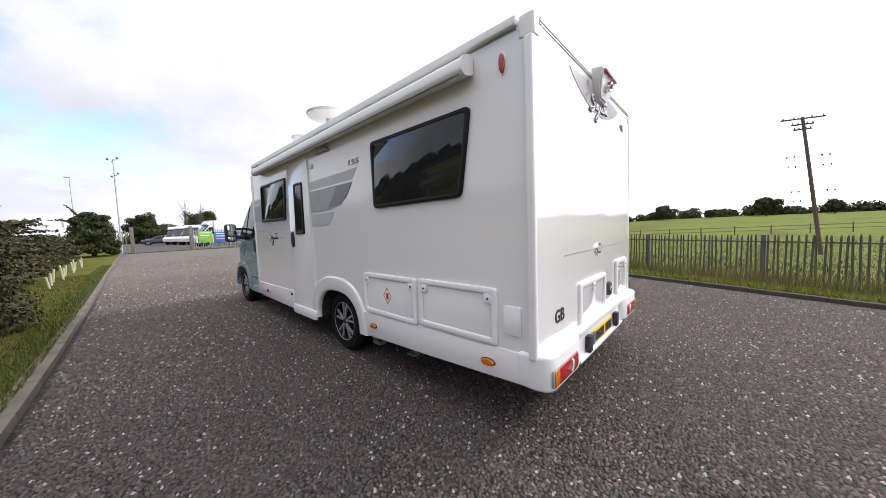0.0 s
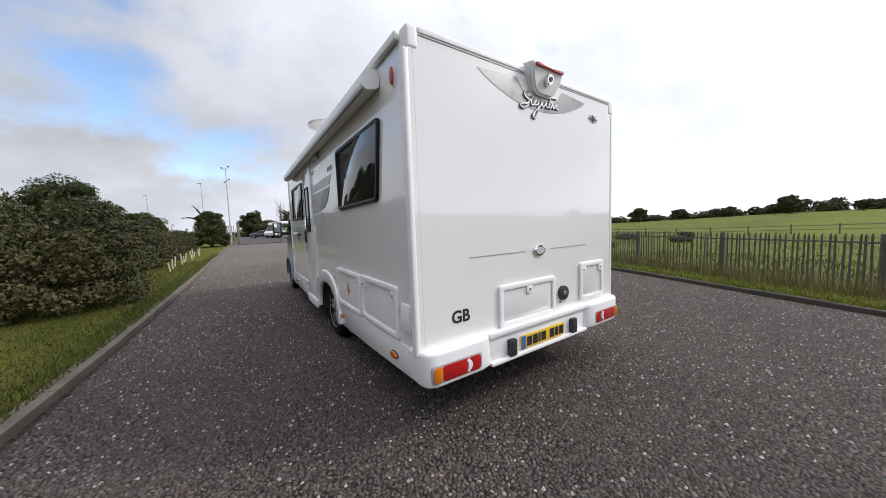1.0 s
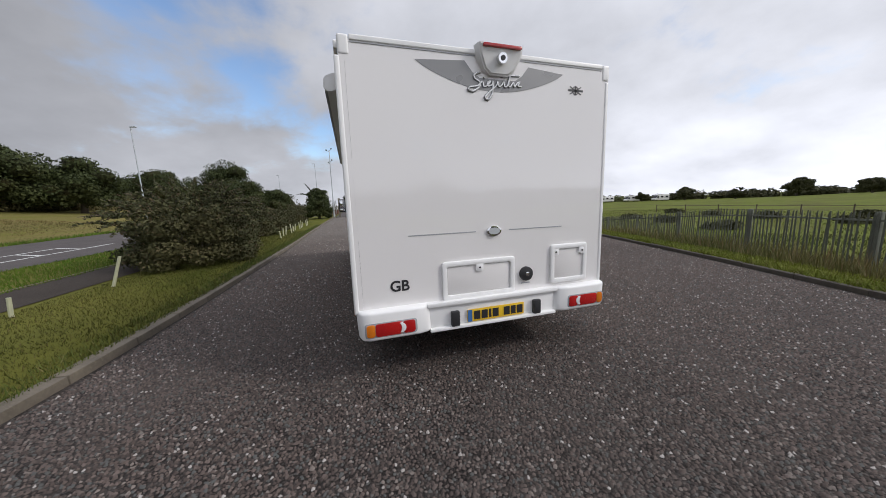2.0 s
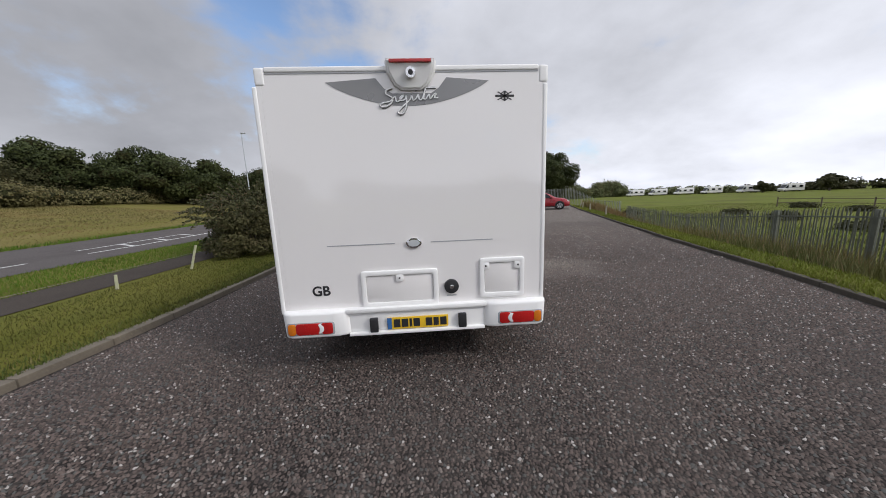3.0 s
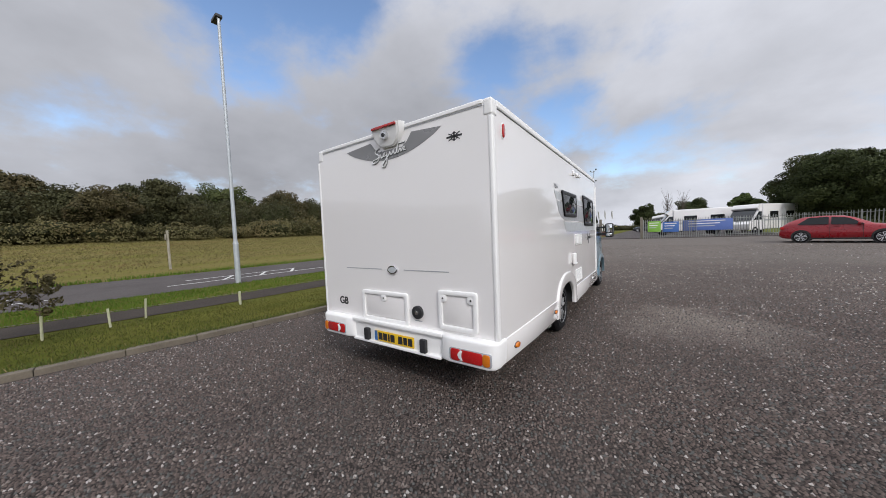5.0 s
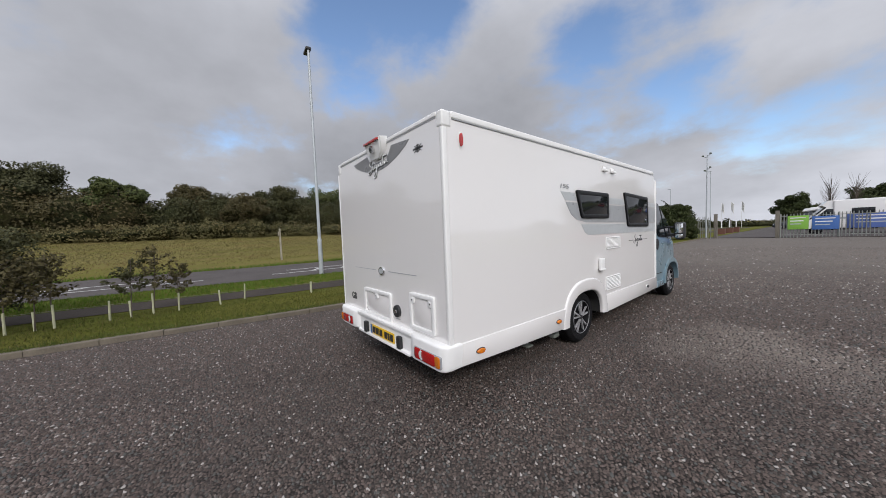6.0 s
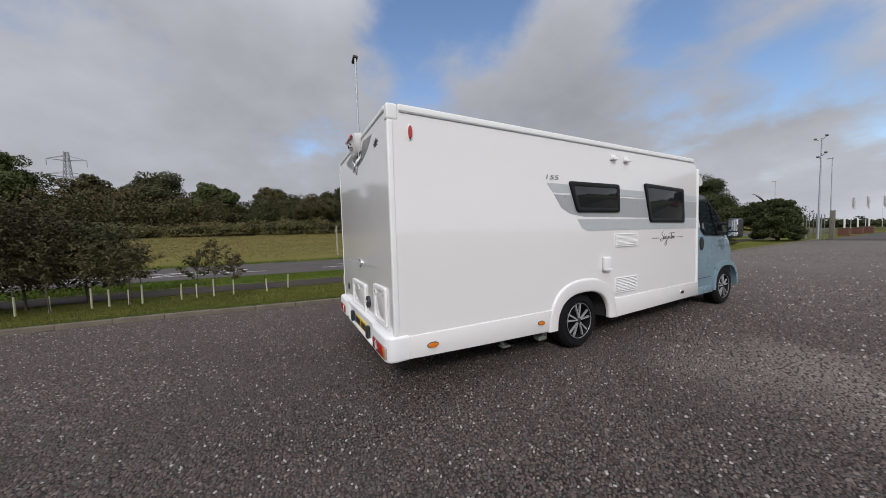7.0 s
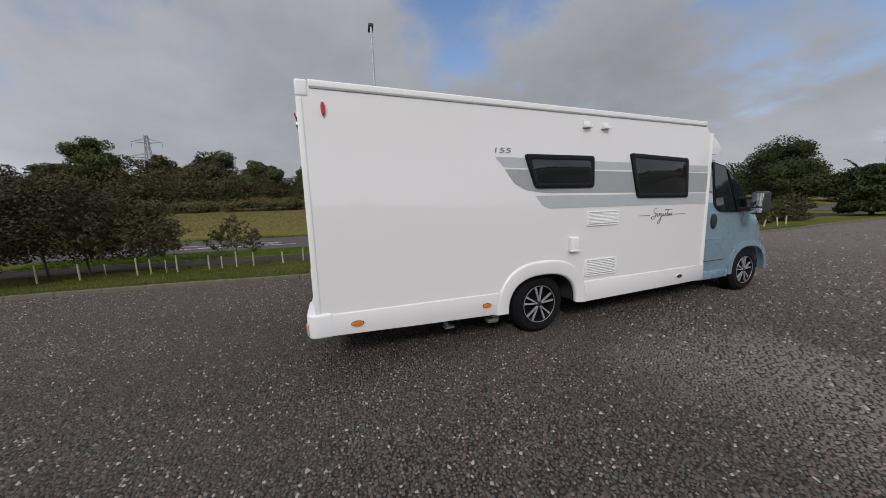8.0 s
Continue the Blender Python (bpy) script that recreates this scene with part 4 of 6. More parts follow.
for x, y, sy in ((-0.2, 1.6, 0.3), (0.35, 3.9, 0.22), (0.45, 2.5, 0.24)):
    bm = bmesh.new()
    box(bm, x - sy, x + sy, y - sy, y + sy, ROOF - 0.03, ROOF + 0.045, 0.02)
    box(bm, x - sy * 0.9, x + sy * 0.9, y - sy * 0.9, y + sy * 0.9, ROOF + 0.045, ROOF + 0.12, 0.05, 4)
    part("rooflight", bm, TRIM_WHITE, van, "white domed rooflight")

# rear: hatches, badge, lines, swoosh, camera housing
locker("y", 0.0, -1, -0.458, 0.190, 0.605, 0.922, [(-0.135, 0.855)])
part("flap_hinge", boxed(-0.42, -0.30, -0.03, 0, 0.592, 0.608, 0.005), TRIM_WHITE, van)
part("flap_hinge", boxed(0.02, 0.14, -0.03, 0, 0.592, 0.608, 0.005), TRIM_WHITE, van)
locker("y", 0.0, -1, 0.547, 0.937, 0.640, 0.988, [(0.60, 0.92), (0.88, 0.92)])
bm = bmesh.new()
slab(bm, disc(0.303, 0.756, 0.062, 0.062), "y", 0, -0.028, 0.008)
part("fill_cap", bm, BLACK, van, "round black filler cap")
bm = bmesh.new()
slab(bm, disc(0.303, 0.756, 0.02, 0.02, 14), "y", -0.028, -0.036, 0.003)
part("cap_lock", bm, CHROME, van)
part("cap_label", boxed(0.26, 0.345, -0.002, 0, 0.668, 0.678), GREY_BAND, van)
bm = bmesh.new()
slab(bm, disc(0.0, 1.145, 0.066, 0.042), "y", 0, -0.016, 0.006)
part("badge", bm, CHROME, van, "oval chrome badge")
bm = bmesh.new()
slab(bm, disc(0.0, 1.145, 0.05, 0.028), "y", -0.015, -0.0185)
part("badge_face", bm, PALE_BAND, van)
for a, b in ((-0.71, -0.157), (0.143, 0.665)):
    part("rear_line", boxed(a, b, -0.002, 0, 1.143, 1.151), GREY_BAND, van)
bm = bmesh.new()
top = [(-0.60, 2.392), (-0.225, 2.418), (-0.165, 2.345), (-0.105, 2.308), (0.195, 2.308), (0.255, 2.345), (0.315, 2.418), (0.645, 2.392)]
bot = [(0.645 - 1.245 * t, 2.392 - 0.175 * math.sin(math.pi * t) ** 0.8) for t in [i / 20 for i in range(1, 20)]]
slab(bm, top + bot, "y", 0.0, -0.0025)
part("swoosh", bm, SILVER_BAND, van, "silver-grey curved decal")
cam_box = new("camera_housing")
cam_box.parent = van
cam_box["label"] = "white reversing camera housing with brake light"
CX = 0.045
bm = bmesh.new()
face = [(CX - 0.195, 2.53), (CX - 0.185, 2.45), (CX - 0.135, 2.36), (CX - 0.08, 2.325), (CX + 0.08, 2.325), (CX + 0.135, 2.36), (CX + 0.185, 2.45), (CX + 0.195, 2.53)]
lo = [bm.verts.new((x, 0.0, z)) for x, z in face]
hi = [bm.verts.new((CX + (x - CX) * 0.9, -0.035 - 0.05 * (z - 2.325) / 0.2, 2.33 + (z - 2.33) * 0.97)) for x, z in face]
bm.faces.new(hi)
bm.faces.new(lo[::-1])
for i in range(len(face)):
    j = (i + 1) % len(face)
    bm.faces.new((lo[i], lo[j], hi[j], hi[i]))
bmesh.ops.bevel(bm, geom=[e for e in bm.edges if all(v in hi for v in e.verts)], offset=0.012, segments=3, affect="EDGES", clamp_overlap=True)
part("shell", bm, TRIM_WHITE, cam_box)
part("brake_light", boxed(CX - 0.155, CX + 0.155, -0.098, -0.07, 2.492, 2.514, 0.006), RED_LENS, cam_box, "slim red high brake light")
bm = bmesh.new()
tube(bm, (CX, -0.04, 2.432), (CX, -0.092, 2.424), 0.042, 0.036, 20)
part("camera_body", bm, CHROME, cam_box, "round silver camera")
bm = bmesh.new()
tube(bm, (CX, -0.088, 2.4245), (CX, -0.097, 2.423), 0.018, 0.018, 16)
part("camera_lens", bm, BLACK, cam_box)
# oval flag sticker, as plain bars
bm = bmesh.new()
ring(bm, disc(0.77, 2.278, 0.034, 0.034), disc(0.77, 2.278, 0.027, 0.027), "y", 0, -0.002)
for a in (0, 90, 28, -28):
    b = bmesh.ops.create_cube(bm, size=1)
    ln = {0: 0.15, 90: 0.075}.get(a, 0.125)
    for v in b["verts"]:
        p = Euler((0, radians(a), 0)).to_matrix() @ Vector((v.co.x * ln, v.co.y * 0.002, v.co.z * (0.016 if a in (0, 90) else 0.008)))
        v.co = p + Vector((0.77, -0.0012, 2.278))
part("flag_sticker", bm, INK, van, "black and white oval flag sticker")

# rear bumper with lamp clusters
bumper = new("rear_bumper")
bumper.parent = van
bumper["label"] = "white moulded rear bumper with lamp clusters"
for sx in (-1, 1):
    bm = bmesh.new()
    pts = [(sx * 0.56, 0.005), (sx * 0.60, -0.055), (sx * 0.68, -0.078), (sx * 1.055, -0.078), (sx * 1.112, -0.05), (sx * 1.132, 0.015), (sx * 1.131, 0.122), (sx * 0.60, 0.12)]
    slab(bm, pts, "z", 0.385, 0.612)
    for v in bm.verts:
        if v.co.z < 0.4:
            v.co.x -= sx * 0.012
            v.co.z += 0.03 * (v.co.y + 0.1)
    keep = [e for e in bm.edges if not all(abs(v.co.y - 0.122) < 1e-4 for v in e.verts)]
    bmesh.ops.bevel(bm, geom=keep, offset=0.026, segments=4, profile=0.5, affect="EDGES", clamp_overlap=True)
    part("corner", bm, TRIM_WHITE, bumper)
    lamp = new("tail_lamp")
    lamp.parent = van
    lamp["label"] = "red and amber tail lamp cluster"

    def seg_(x0, x1, mat, nm, z0=0.424, z1=0.520, dy=0.0, r=0.02):
        b2 = bmesh.new()
        slab(b2, rounded([(x0, z0), (x1, z0), (x1, z1), (x0, z1)], r), "y", -0.065, -0.086 - dy, 0.005)
        part(nm, b2, mat, lamp)

    def X(a, b):
        return (sx * a, sx * b) if sx > 0 else (sx * b, sx * a)

    seg_(*X(0.69, 1.078), GREY_BAND, "bezel", 0.416, 0.528, -0.006)
    seg_(*X(1.005, 1.067), AMBER_LENS, "indicator_lens")
    seg_(*X(0.80, 1.003), RED_LENS, "brake_lens")
    seg_(*X(0.705, 0.798), RED_LENS, "reflector_lens")
    b2 = bmesh.new()
    cx = sx * 0.83
    arc = [(cx - sx * 0.055 * math.cos(t), 0.472 + 0.044 * math.sin(t)) for t in np.linspace(-1.2, 1.2, 12)]
    arc2 = [(cx - sx * 0.02 * math.cos(t), 0.472 + 0.039 * math.sin(t)) for t in np.linspace(1.2, -1.2, 12)]
    slab(b2, arc + arc2, "y", -0.075, -0.0895, 0.002)
    part("reversing_lens", b2, CLEAR_LENS, lamp)
bm = bmesh.new()
box(bm, -0.58, 0.58, -0.03, 0.12, 0.40, 0.60, 0.015)
part("centre_panel", bm, TRIM_WHITE, bumper)
part("lower_lip", boxed(-0.58, 0.58, -0.062, 0.1, 0.375, 0.402, 0.01), TRIM_WHITE, bumper)
part("top_lip", boxed(-0.60, 0.60, -0.058, 0.1, 0.575, 0.612, 0.012), TRIM_WHITE, bumper)
for x in (-0.37, 0.385):
    bm = box(bmesh.new(), x - 0.035, x + 0.035, -0.07, -0.03, 0.40, 0.525, 0.012)
    part("plate_lamp", bm, BLACK, bumper, "black number plate lamp housing")
plate = new("number_plate")
plate.parent = van
plate["label"] = "yellow rear number plate with dark bars"
part("plate", boxed(-0.262, 0.262, -0.045, -0.032, 0.412, 0.515, 0.004), YELLOW, plate)
part("blue_band", boxed(-0.26, -0.222, -0.0475, -0.044, 0.414, 0.513), PLATE_BLUE, plate)
x = -0.205
for wbar, gap in ((0.055, 0.012), (0.055, 0.012), (0.022, 0.012), (0.055, 0.05), (0.055, 0.012), (0.045, 0.012), (0.055, 0)):
    part("plate_bar", boxed(x, x + wbar, -0.0475, -0.044, 0.428, 0.500), INK, plate)
    x += wbar + gap

# ---- the cab ----
cab = new("cab")
cab.parent = van
cab["label"] = "pale blue-grey van cab with black mirrors"


CAB = [
    (5.1, 1.023, 1.064, 0.966, 0.34, 1.3, 2.2),
    (5.4, 1.023, 1.064, 0.956, 0.33, 1.3, 2.19),
    (5.55, 1.023, 1.064, 0.924, 0.33, 1.3, 2.13),
    (5.93, 1.023, 1.064, 0.945, 0.33, 1.29, 1.83),
    (6.3, 1.023, 1.064, 0.977, 0.33, 1.25, 1.52),
    (6.5, 1.012, 1.054, 0.977, 0.33, 1.16, 1.34),
    (6.7, 0.961, 1.012, 0.903, 0.33, 1.04, 1.19),
    (6.82, 0.878, 0.93, 0.819, 0.34, 0.93, 1.06),
    (6.92, 0.744, 0.795, 0.672, 0.37, 0.79, 0.9),
    (6.98, 0.516, 0.578, 0.462, 0.42, 0.66, 0.76),
]


def cab_loft(stations, mat, name):
    """Closed sections along y: half-widths at the bottom, belt and top, then the three heights; the wheel arch is left open."""
    tab = np.array(stations)
    bm = bmesh.new()
    rings = []
    for y in np.unique(np.concatenate([tab[:, 0], np.arange(FY - 0.46, FY + 0.47, 0.046)])):
        w0, w1, w2, z0, z1, z2 = (np.interp(y, tab[:, 0], tab[:, k]) for k in range(1, 7))
        if abs(y - FY) < 0.43:
            z0 = max(z0, 0.33 + 0.95 * math.sqrt(0.43 ** 2 - (y - FY) ** 2))
            w0 = w1
        half = [(w0, z0), (w1, z0 + (z1 - z0) * 0.3), (w1 * 1.003, z0 + (z1 - z0) * 0.65), (w1 * 0.99, z1), ((w1 + w2 * 2) / 3, (z1 + z2 * 2) / 3), (w2 * 0.95, z2 - 0.03), (w2 * 0.82, z2)]
        loop = half + [(-x, z) for x, z in half[::-1]]
        rings.append([bm.verts.new((x, y, z)) for x, z in loop])
    for a, b in zip(rings, rings[1:]):
        for i in range(len(a)):
            j = (i + 1) % len(a)
            bm.faces.new((a[i], a[j], b[j], b[i]))
    bm.faces.new(rings[0])
    bm.faces.new(rings[-1][::-1])
    return part(name, bm, mat, cab, smooth=50)


cab_loft(CAB, BLUE, "cab_body")
# front arch, sill and arch trim
for sx in (-1, 1):
    bm = bmesh.new()
    inn = arch_pts(FY, 0.418, 0.33, 18, 0.94)
    lo = [bm.verts.new((sx * 1.0, *p)) for p in inn]
    hi = [bm.verts.new((sx * 0.62, *p)) for p in inn]
    for i in range(len(inn) - 1):
        bm.faces.new((lo[i], lo[i + 1], hi[i + 1], hi[i]))
    bm.faces.new(hi)
    part("arch_liner", bm, UNDER, cab, "dark wheel arch liner")
    bm = bmesh.new()
    o_, i_ = arch_pts(FY, 0.505, 0.33, 18, 0.97), arch_pts(FY, 0.428, 0.33, 18, 0.95)
    vs = [[bm.verts.new((c, *p)) for p in loop] for c, loop in ((sx * 1.02, o_), (sx * 1.075, o_), (sx * 1.08, i_), (sx * 0.98, i_))]
    for a, b in zip(vs, vs[1:]):
        for i in range(len(o_) - 1):
            bm.faces.new((a[i], a[i + 1], b[i + 1], b[i]))
    part("arch_lip", bm, BLUE, cab)
    part("sill", boxed(min(sx * 0.9, sx * 1.065), max(sx * 0.9, sx * 1.065), 5.1, FY - 0.5, 0.30, 0.42, 0.02), BLUE, cab)
    # door window and quarter light
    for nm, poly in (("door_window", [(5.38, 1.40), (5.49, 1.30), (5.88, 1.275), (5.68, 1.95), (5.39, 2.02)]), ("quarter_light", [(5.90, 1.275), (6.10, 1.28), (6.10, 1.60), (5.72, 1.92)]), ("mirror_panel", [(6.13, 1.29), (6.40, 1.275), (6.13, 1.56)])):
        outp, glp = rounded(poly, 0.035, 3), rounded(inset(poly, 0.02), 0.03, 3)

        def xs(z, off):
            return sx * (1.064 - 0.098 * max(0, z - 1.3) / 0.86 + off)

        for mat_, pp, off, nm2 in ((WINDOW_BLACK, outp, 0.0, "window_seal"), (BLACK if nm == "mirror_panel" else CAB_GLASS, glp, 0.006, nm)):
            bm = bmesh.new()
            f1 = [bm.verts.new((xs(z, off + 0.008), y, z)) for y, z in pp]
            f0 = [bm.verts.new((xs(z, -0.03), y, z)) for y, z in pp]
            bm.faces.new(f1)
            for i in range(len(pp)):
                j = (i + 1) % len(pp)
                bm.faces.new((f0[i], f0[j], f1[j], f1[i]))
            part(nm2, bm, mat_, cab)
    # decal ends on the cab pillar, door crease and handle
    for z0, z1, mat_ in ((1.86, 1.925, PALE_BAND), (1.60, 1.835, GREY_BAND), (1.43, 1.565, PALE_BAND)):
        bm = bmesh.new()
        f1 = [bm.verts.new((xs(z, 0.0085), y, z)) for y, z in ((5.14, z0), (5.345, z0), (5.335, z1), (5.14, z1))]
        f0 = [bm.verts.new((xs(v.co.z, -0.01), v.co.y, v.co.z)) for v in f1]
        bm.faces.new(f1)
        for i in range(4):
            j = (i + 1) % 4
            bm.faces.new((f0[i], f0[j], f1[j], f1[i]))
        part("pillar_stripe", bm, mat_, cab)
    part("door_crease", boxed(min(sx * 1.05, sx * 1.071), max(sx * 1.05, sx * 1.071), 5.16, 5.86, 0.895, 0.91, 0.004), BLUE, cab)
    part("shut_line", boxed(min(sx * 1.05, sx * 1.066), max(sx * 1.05, sx * 1.066), 5.2, 5.72, 0.575, 0.582), UNDER, cab)
    bm = bmesh.new()
    slab(bm, disc(5.38, 1.16, 0.06, 0.11), "x", sx * 1.03, sx * 1.078, 0.008)
    part("door_handle", bm, BLACK, cab, "black recessed door handle")
    # mirrors
    mir = new("door_mirror")
    mir.parent = van
    mir["label"] = "tall black door mirror on an arm"
    bm = bmesh.new()
    box(bm, min(sx * 1.0, sx * 1.24), max(sx * 1.0, sx * 1.24), 5.95, 6.05, 1.29, 1.35, 0.02)
    box(bm, min(sx * 1.0, sx * 1.23), max(sx * 1.0, sx * 1.23), 5.95, 6.03, 1.46, 1.50, 0.018)
    part("arm", bm, BLACK, mir)
    bm = box(bmesh.new(), min(sx * 1.20, sx * 1.37), max(sx * 1.20, sx * 1.37), 5.92, 6.09, 1.24, 1.57, 0.05, 4)
    part("housing", bm, BLACK, mir)
    bm = box(bmesh.new(), min(sx * 1.222, sx * 1.348), max(sx * 1.222, sx * 1.348), 5.912, 5.925, 1.355, 1.545, 0.005)
    part("mirror_glass", bm, MIRROR, mir)
    bm = box(bmesh.new(), min(sx * 1.222, sx * 1.348), max(sx * 1.222, sx * 1.348), 5.912, 5.925, 1.265, 1.335, 0.005)
    part("wide_angle_glass", bm, MIRROR, mir)
    # headlamp
    bm = bmesh.new()
    slab(bm, rounded([(6.64, 0.95), (6.86, 0.82), (6.89, 0.94), (6.72, 1.05)], 0.05), "x", sx * 0.62, sx * 0.86, 0.02)
    part("headlamp", bm, CLEAR_LENS, cab)
# windscreen
bm = bmesh.new()
ws = [(0.84, 5.587, 2.125), (0.90, 5.935, 1.815), (0.93, 6.405, 1.385), (-0.93, 6.405, 1.385), (-0.90, 5.935, 1.815), (-0.84, 5.587, 2.125)]
f1 = [bm.verts.new((x * 0.93, y + 0.012, z + 0.016)) for x, y, z in ws]
f0 = [bm.verts.new((x * 0.93, y - 0.03, z - 0.04)) for x, y, z in ws]
bm.faces.new(f1)
for i in range(6):
    bm.faces.new((f0[i], f0[(i + 1) % 6], f1[(i + 1) % 6], f1[i]))
part("windscreen", bm, CAB_GLASS, cab)
part("front_bumper", boxed(-0.70, 0.70, 6.75, 7.02, 0.28, 0.52, 0.09, 4), BLACK, cab)
# pod over the cab
bm = bmesh.new()
slab(bm, rounded([(LEN - 0.01, 2.10), (5.46, 2.12), (5.50, 2.17), (5.38, 2.30), (LEN - 0.02, ROOF - 0.05)], 0.05), "x", -1.03, 1.03)
bmesh.ops.bevel(bm, geom=[e for e in bm.edges if abs(e.verts[0].co.x - e.verts[1].co.x) < 1e-4], offset=0.05, segments=3, affect="EDGES", clamp_overlap=True)
part("overcab_pod", bm, WHITE, van, "white low overcab pod")
for sx in (-1, 1):
    part("front_corner_post", boxed(min(sx * (W - 0.06), sx * (W + 0.012)), max(sx * (W - 0.06), sx * (W + 0.012)), LEN - 0.03, LEN + 0.03, 0.5, 2.36, 0.02, 3), TRIM_WHITE, van)

# ---- kerbs ----
def kerb_run(name, fn, y0, y1, step, w, h, mat, label, out):
    k = tagged(new(name), label, "kerb", kind="structure")
    bm = box(bmesh.new(), 0, w, 0, step - 0.005, -0.1, h, 0.014, 2)
    me = mesh_of(bm, "kerbstone", mat)
    y = y0
    while y < y1:
        x0_, x1_ = fn(y), fn(y + step)
        a = math.degrees(math.atan2(-(x1_ - x0_), step))
        ob = new("kerbstone", me)
        ob.parent = k
        ob.matrix_basis = pose(x0_ - (w if out < 0 else 0), y, lot_z(y) + random.uniform(-0.004, 0.004), 0, random.uniform(-1.0, 1.0), a + random.uniform(-0.35, 0.35))
        y += step * math.cos(radians(a))


kerb_run("kerb_left", kl, -14, 32.2, 0.75, 0.15, 0.08, KERB, "low weathered concrete edging kerb", -1)
kerb_run("kerb_right", kr, -14, 31.5, 0.9, 0.11, 0.075, DARK_KERB, "low dark mossy edging kerb", 1)

# ---- road markings ----
marks = tagged(new("road_markings"), "worn white hatched road markings", "road marking", kind="structure")


def mark(d0, y0, d1, y1, w=0.11):
    p0, p1 = Vector((kl(y0) - d0, y0)), Vector((kl(y1) - d1, y1))
    n = max(2, int((p1 - p0).length / 0.8))
    side = (p1 - p0).normalized()
    side = Vector((-side.y, side.x)) * w / 2
    bm = bmesh.new()
    prev = None
    for i in range(n + 1):
        t = i / n
        y = y0 + (y1 - y0) * t
        d = d0 + (d1 - d0) * t
        p = Vector((kl(y) - d, y))
        z = left_z(d, y) + 0.017
        cur = [bm.verts.new((p.x + side.x, p.y + side.y, z)), bm.verts.new((p.x - side.x, p.y - side.y, z))]
        if prev:
            bm.faces.new((prev[0], prev[1], cur[1], cur[0]))
        prev = cur
    part("marking", bm, ROAD_PAINT, marks)


for a, b in ((-9.5, -1.5), (0.8, 6.6), (8.2, 14.5), (16.5, 24)):
    mark(8.0, a, 8.0, b)
    mark(9.3, a + 0.8, 9.3, b - 0.9)
    mark(8.0, a + 1.6, 9.3, a + 2.4)
    mark(8.0, b - 1.6, 9.3, b - 0.8)
    mark(8.0, (a + b) / 2, 9.3, (a + b) / 2 + 0.8)


# ---- palisade fences ----
PALE_H = 1.68


def pale_mesh(h, mat, w=0.065):
    bm = bmesh.new()
    prof = [(-w / 2, 0.012), (-w / 4, 0.0), (0, 0.012), (w / 4, 0.0), (w / 2, 0.012)]
    tops = [h - 0.07, h - 0.02, h, h - 0.02, h - 0.07]
    f = [bm.verts.new((x, y, 0)) for x, y in prof], [bm.verts.new((x, y, t)) for (x, y), t in zip(prof, tops)]
    g = [bm.verts.new((x, y - 0.004, 0)) for x, y in prof], [bm.verts.new((x, y - 0.004, t)) for (x, y), t in zip(prof, tops)]
    for i in range(4):
        bm.faces.new((f[0][i], f[0][i + 1], f[1][i + 1], f[1][i]))
        bm.faces.new((g[0][i], g[1][i], g[1][i + 1], g[0][i + 1]))
        bm.faces.new((f[1][i], f[1][i + 1], g[1][i + 1], g[1][i]))
    for i in (0, 4):
        bm.faces.new((f[0][i], f[1][i], g[1][i], g[0][i]))
    return mesh_of(bm, "pale", mat, 0)


def palisade(name, pts, h, pitch, label, zfn, mat=GALV, most=300, w=0.065, pw=0.05):
    """A palisade along a run of (x, y) points."""
    root = tagged(new(name), label, "fence", "palisade fences")
    me = pale_mesh(h, mat, w)
    pts = [Vector(p) for p in pts]
    seg = [(b - a).length for a, b in zip(pts, pts[1:])]
    total = sum(seg)

    def at(s):
        for (a, b), L in zip(zip(pts, pts[1:]), seg):
            if s <= L:
                return a + (b - a) * (s / L), math.atan2((b - a).y, (b - a).x)
            s -= L
        return pts[-1], math.atan2((pts[-1] - pts[-2]).y, (pts[-1] - pts[-2]).x)

    n = int(total / pitch)
    extra = []
    for i in range(n):
        p, a = at(i * pitch)
        m = pose(p.x, p.y, zfn(p.x, p.y) - 0.03 + random.uniform(-0.012, 0.012), random.uniform(-1, 1), random.uniform(-1.2, 1.2), math.degrees(a) + random.uniform(-2, 2))
        if i < most:
            ob = new("pale", me)
            ob.parent = root
            ob.matrix_basis = m
        else:
            extra.append(m)
    if extra:
        bm = bmesh.new()
        for m in extra:
            t = bmesh.new()
            t.from_mesh(me)
            t.transform(m)
            tmp = bpy.data.meshes.new("tmp")
            t.to_mesh(tmp)
            t.free()
            bm.from_mesh(tmp)
            bpy.data.meshes.remove(tmp)
        tagged(part("far_pales", bm, mat, root, smooth=0), kind="stuff")
    k = int(total / 2.75) + 1
    for i in range(k):
        p, a = at(min(i * 2.75, total))
        z = zfn(p.x, p.y)
        bm = box(bmesh.new(), -pw, pw, -0.10, -0.03, -0.1, h - 0.04, 0.008)
        ob = part("post", bm, mat, root)
        ob.matrix_basis = pose(p.x, p.y, z, 0, 0, math.degrees(a))
        if i + 1 < k:
            q, _ = at(min((i + 1) * 2.75, total))
            for zr in (0.2, h - 0.22):
                bm = bmesh.new()
                d = (q - p)
                L = d.length
                box(bm, 0, L, -0.028, 0.0, -0.02, 0.02)
                ob = part("rail", bm, mat, root)
                tilt = math.degrees(math.atan2(zfn(q.x, q.y) - z, L))
                ob.matrix_basis = pose(p.x, p.y, z + zr, 0, -tilt, math.degrees(math.atan2(d.y, d.x)))
    return root


